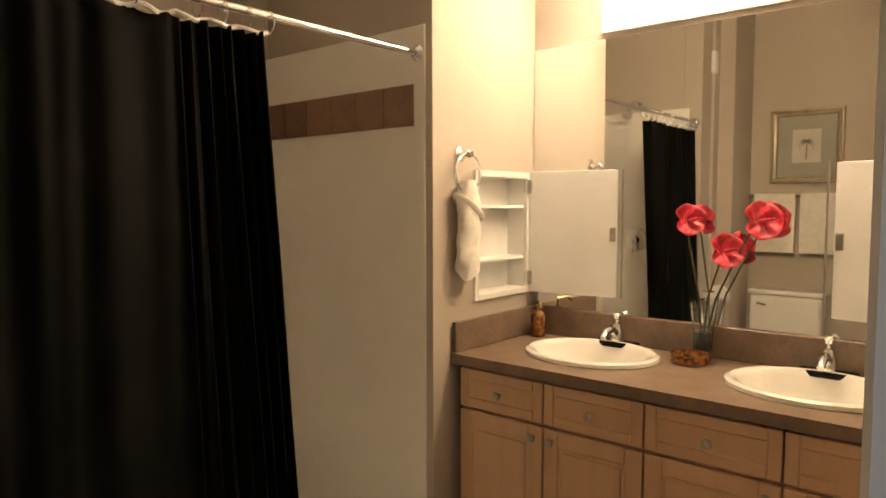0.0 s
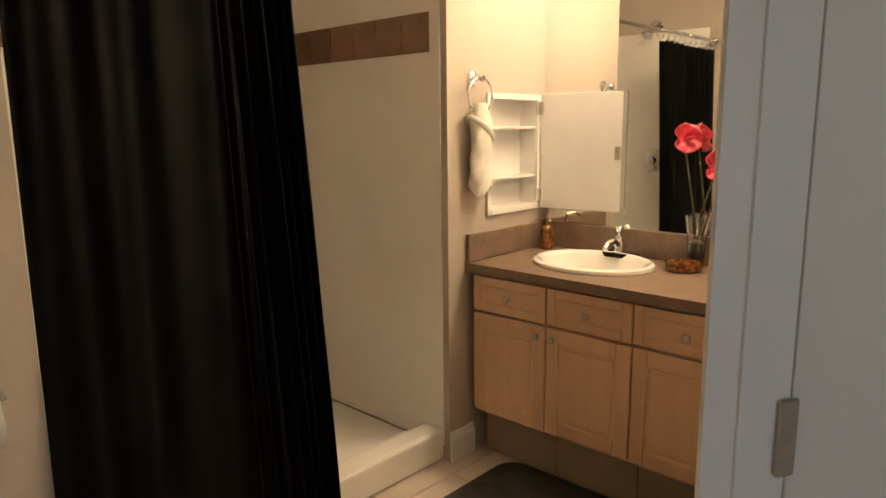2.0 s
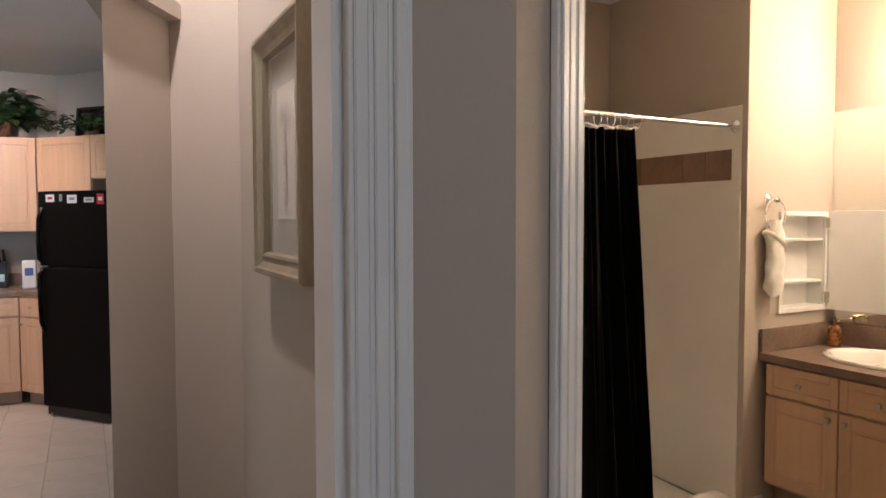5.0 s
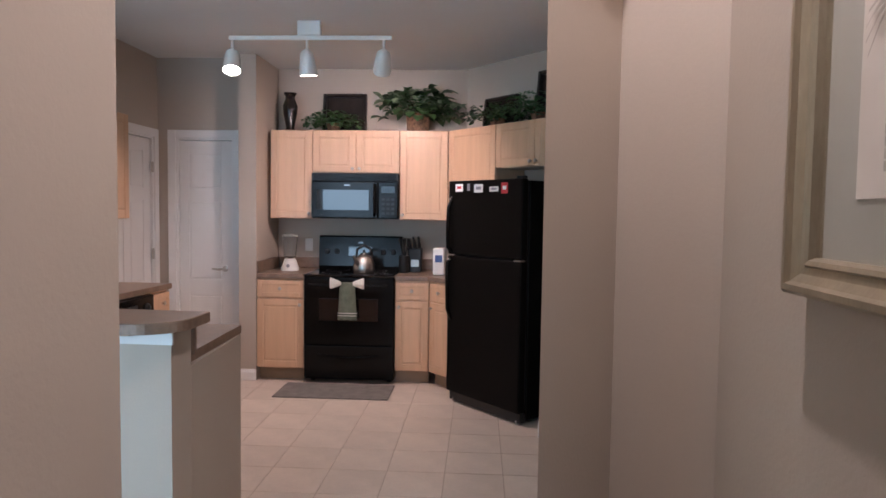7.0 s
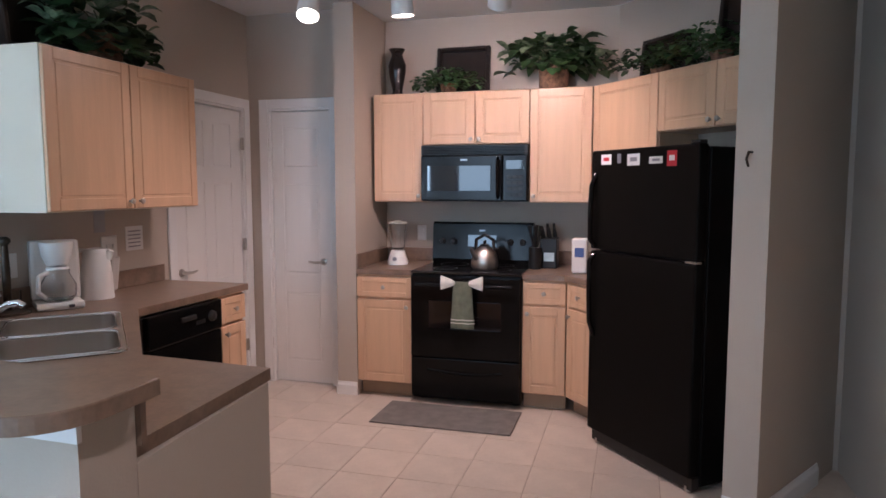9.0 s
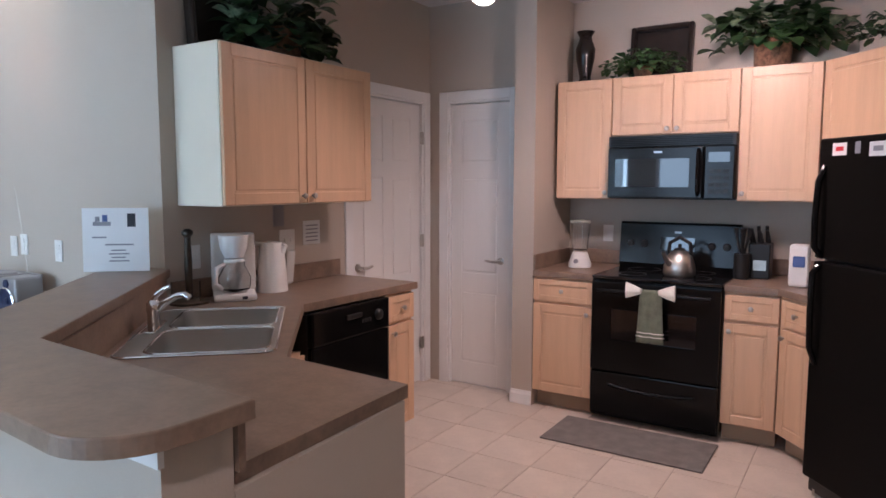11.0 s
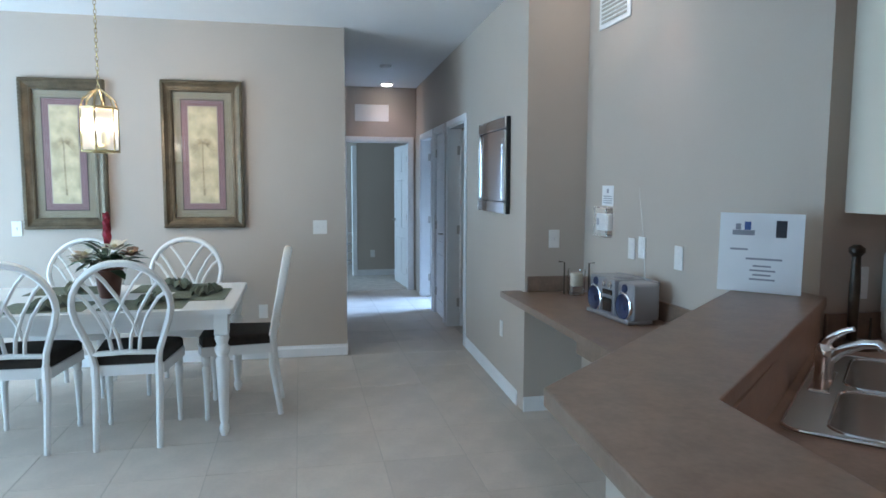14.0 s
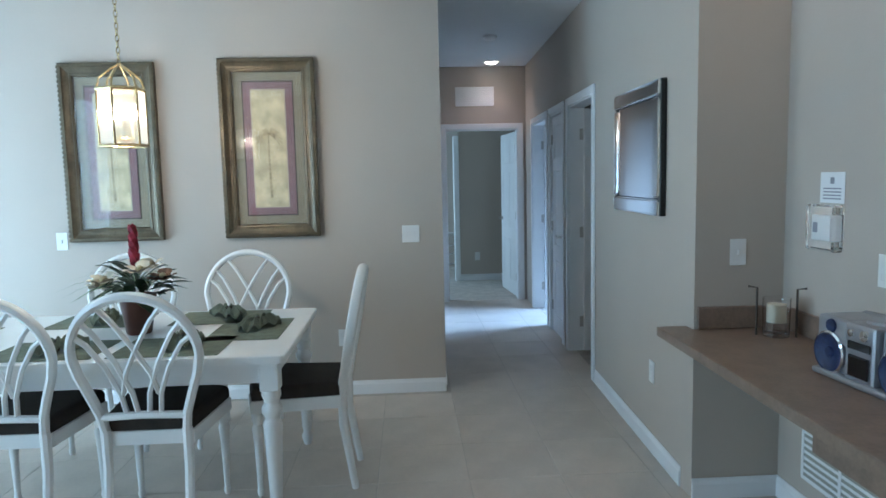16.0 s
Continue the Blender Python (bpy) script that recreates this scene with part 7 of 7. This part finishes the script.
def urn(x, y, s=1.0):
    th = thing("urn", pose(x, y, T), "dark bronze urn on top of the cabinets", "urn")
    part("body", lathe([(0.04 * s, 0), (0.045 * s, 0.01), (0.036 * s, 0.03), (0.062 * s, 0.16 * s), (0.066 * s, 0.22 * s), (0.045 * s, 0.275 * s), (0.04 * s, 0.30 * s), (0.06 * s, 0.335 * s), (0.052 * s, 0.335 * s), (0.03 * s, 0.29 * s)], 24), M_URN, th, smooth=True)


def tray_box(m, w, h, label, z=T):
    th = thing("decorative_tray", m, label, "tray")
    bm = bmesh.new()
    part("panel", box((-w / 2, 0.0, 0.0), (w / 2, 0.012, h), 0.004), M_ESPRESSO, th)
    for x0, z0, x1, z1 in ((-w / 2, 0, -w / 2 + 0.03, h), (w / 2 - 0.03, 0, w / 2, h), (-w / 2 + 0.03, 0, w / 2 - 0.03, 0.03), (-w / 2 + 0.03, h - 0.03, w / 2 - 0.03, h)):
        part("rim", box((x0, -0.04, z0), (x1, 0.012, z1), 0.006), M_ESPRESSO, th)


def ivy(x, y, w, h, seed, n=150):
    th = thing("ivy_plant", pose(x, y, T), "trailing green ivy plant on top of the cabinets", "plant")
    part("pot", lathe([(0.05, 0), (0.065, 0.07), (0.06, 0.07), (0.045, 0.01)], 16), M_BASKET, th)
    foliage(th, int(n * 1.7), (w, 0.11), h, 0.048, 0.044, M_LEAF, seed, 0.5, 0.35, base=(0, -0.02, 0.03))


def broad_plant(x, y, s, seed, wide=(0.25, 0.16), m=None, low=0.10):
    th = thing("potted_plant", pose(x, y, T if m is None else m), "broad-leaved green plant in a woven basket", "plant")
    part("basket", lathe([(0.085, 0), (0.10, 0.02), (0.105, 0.15), (0.095, 0.16), (0.08, 0.14)], 20), M_BASKET, th, smooth=True)
    foliage(th, 190, wide, 0.26 * s, 0.10 * s, 0.086 * s, M_LEAF, seed, 0.5, 0.35, base=(0, 0, low))
    foliage(th, 42, (wide[0] * 1.05, wide[1]), 0.27 * s, 0.135 * s, 0.088 * s, M_LEAF2, seed + 1, 0.45, 0.75, "pale_leaves", base=(0, 0, 0.12))


urn(-1.86, 7.12, 1.0)
tray_box(pose(-1.40, 7.27, T, -8, 0, 0), 0.40, 0.36, "dark espresso wooden tray leaning on the wall")
ivy(-1.47, 7.12, 0.25, 0.16, 11, 170)
broad_plant(-0.72, 7.14, 1.15, 21, wide=(0.33, 0.14))
q = um + DIAG * 0.45 - DN * 0.16
ivy(q.x, q.y, 0.30, 0.17, 31, 190)
q2 = um + DIAG * 0.40 - DN * 0.24
tray_box(pose(q2.x, q2.y, T, 0, 0, math.degrees(math.atan2(DIAG.y, DIAG.x))) @ pose(0, 0, 0, -6, 0, 0), 0.40, 0.27, "dark espresso wooden box standing on the cabinets")
q3 = um + DIAG * 1.05 - DN * 0.26
tray_box(pose(q3.x, q3.y, T, 0, 0, math.degrees(math.atan2(DIAG.y, DIAG.x))) @ pose(0, 0, 0, -6, 0, 0), 0.50, 0.42, "large dark espresso panel standing on the cabinets")
q = um + DIAG * 0.95 - DN * 0.13
ivy(q.x, q.y, 0.34, 0.20, 41, 210)
broad_plant(-2.79, 5.25, 1.2, 51, wide=(0.15, 0.30), m=2.106, low=0.02)
tray_box(pose(-2.90, 4.98, 2.106, 0, 0, 90) @ pose(0, 0, 0, -5, 0, 0), 0.42, 0.42, "dark espresso panel leaning on the wall above the cabinet")


# hinges of the kitchen doors
for x, y, s in ((-2.812, PY - 0.006, 1), (W_L + 0.006, 6.775, 0)):
    for z in (0.30, 1.06, 1.80):
        h_ = thing("door_hinge", pose(x, y, z, 0, 0, 0 if s else 90), "nickel butt hinge on a kitchen door", "hinge", "kitchen door hinges")
        part("pin", rod((0, 0, -0.045), (0, 0, 0.045), 0.008, seg=8), M_NICKEL, h_)
        part("leaf", box((-0.022, 0.0, -0.044), (0.022, 0.006, 0.044), 0.001), M_NICKEL, h_)

# ---- floor tiles ----
KX, KY, DT = 0.3235, 0.3315, 0.45


def tile_mesh(dx, dy, gap):
    bm = box((gap, gap, -0.006), (dx - gap, dy - gap, 0.0), 0.0016)
    me = bpy.data.meshes.new("tile")
    bm.to_mesh(me)
    bm.free()
    me.materials.append(M_TILE)
    return me


def lay(label, me, x0, y0, dx, dy, ni, nj, z, covers, near):
    """A field of tiles from the corner x0, y0: single tiles where the walk passes near, the rest joined."""
    field = tagged(new("floor_tiles"), label, "floor tiles", "", "structure")
    src = np.array([v.co[:] for v in me.vertices])
    faces = [tuple(p.vertices) for p in me.polygons]
    far_v, far_f = [], []
    for i in range(ni):
        for j in range(nj):
            x, y = x0 + i * dx, y0 + j * dy
            cx, cy = x + dx / 2, y + dy / 2
            if not covers(cx, cy):
                continue
            if near(cx, cy):
                t = new("tile", me)
                t.parent = field
                t.location = (x, y, z)
            else:
                base = len(far_v)
                far_v += [tuple(r) for r in (src + (x, y, z))]
                far_f += [tuple(base + k for k in f) for f in faces]
    rest = bpy.data.meshes.new("tile_field")
    rest.from_pydata(far_v, [], far_f)
    rest.materials.append(M_TILE)
    ob = new("tile_field", rest)
    ob.parent = field
    ob["kind"] = "stuff"


def past_bar(x, y):
    """Whether a spot lies on the kitchen's side of the bar."""
    return x > -1.30 or y > max(3.50, 3.44 - (x + 2.06) * 1.08)


lay("cream ceramic kitchen floor tiles with grey-brown grout", tile_mesh(KX, KY, 0.0025), -1.625 - 5 * KX, 5.822 - 26 * KY, KX, KY, 22, 31, 0.0,
    lambda x, y: past_bar(x, y) and (x > -0.6 or y > -1.3) and x < 3.4, lambda x, y: (-2.5 < x < 0.5 and 4.1 < y < 6.8) or (2.0 < x < 2.9 and 1.6 < y < 2.7))
lay("large cream ceramic floor tiles with pale narrow grout", tile_mesh(DT, DT, 0.0017), -6.62 - 8 * DT, 2.81 - 10 * DT, DT, DT, 21, 15, -0.0015,
    lambda x, y: (x > -6.8 or (x > -10.2 and 3.1 < y < 4.5)) and x < -0.9 and -1.5 < y < 4.75 and not past_bar(x - 0.30, y - 0.25), lambda x, y: -6.6 < x < -2.6 and 1.0 < y < 4.3)
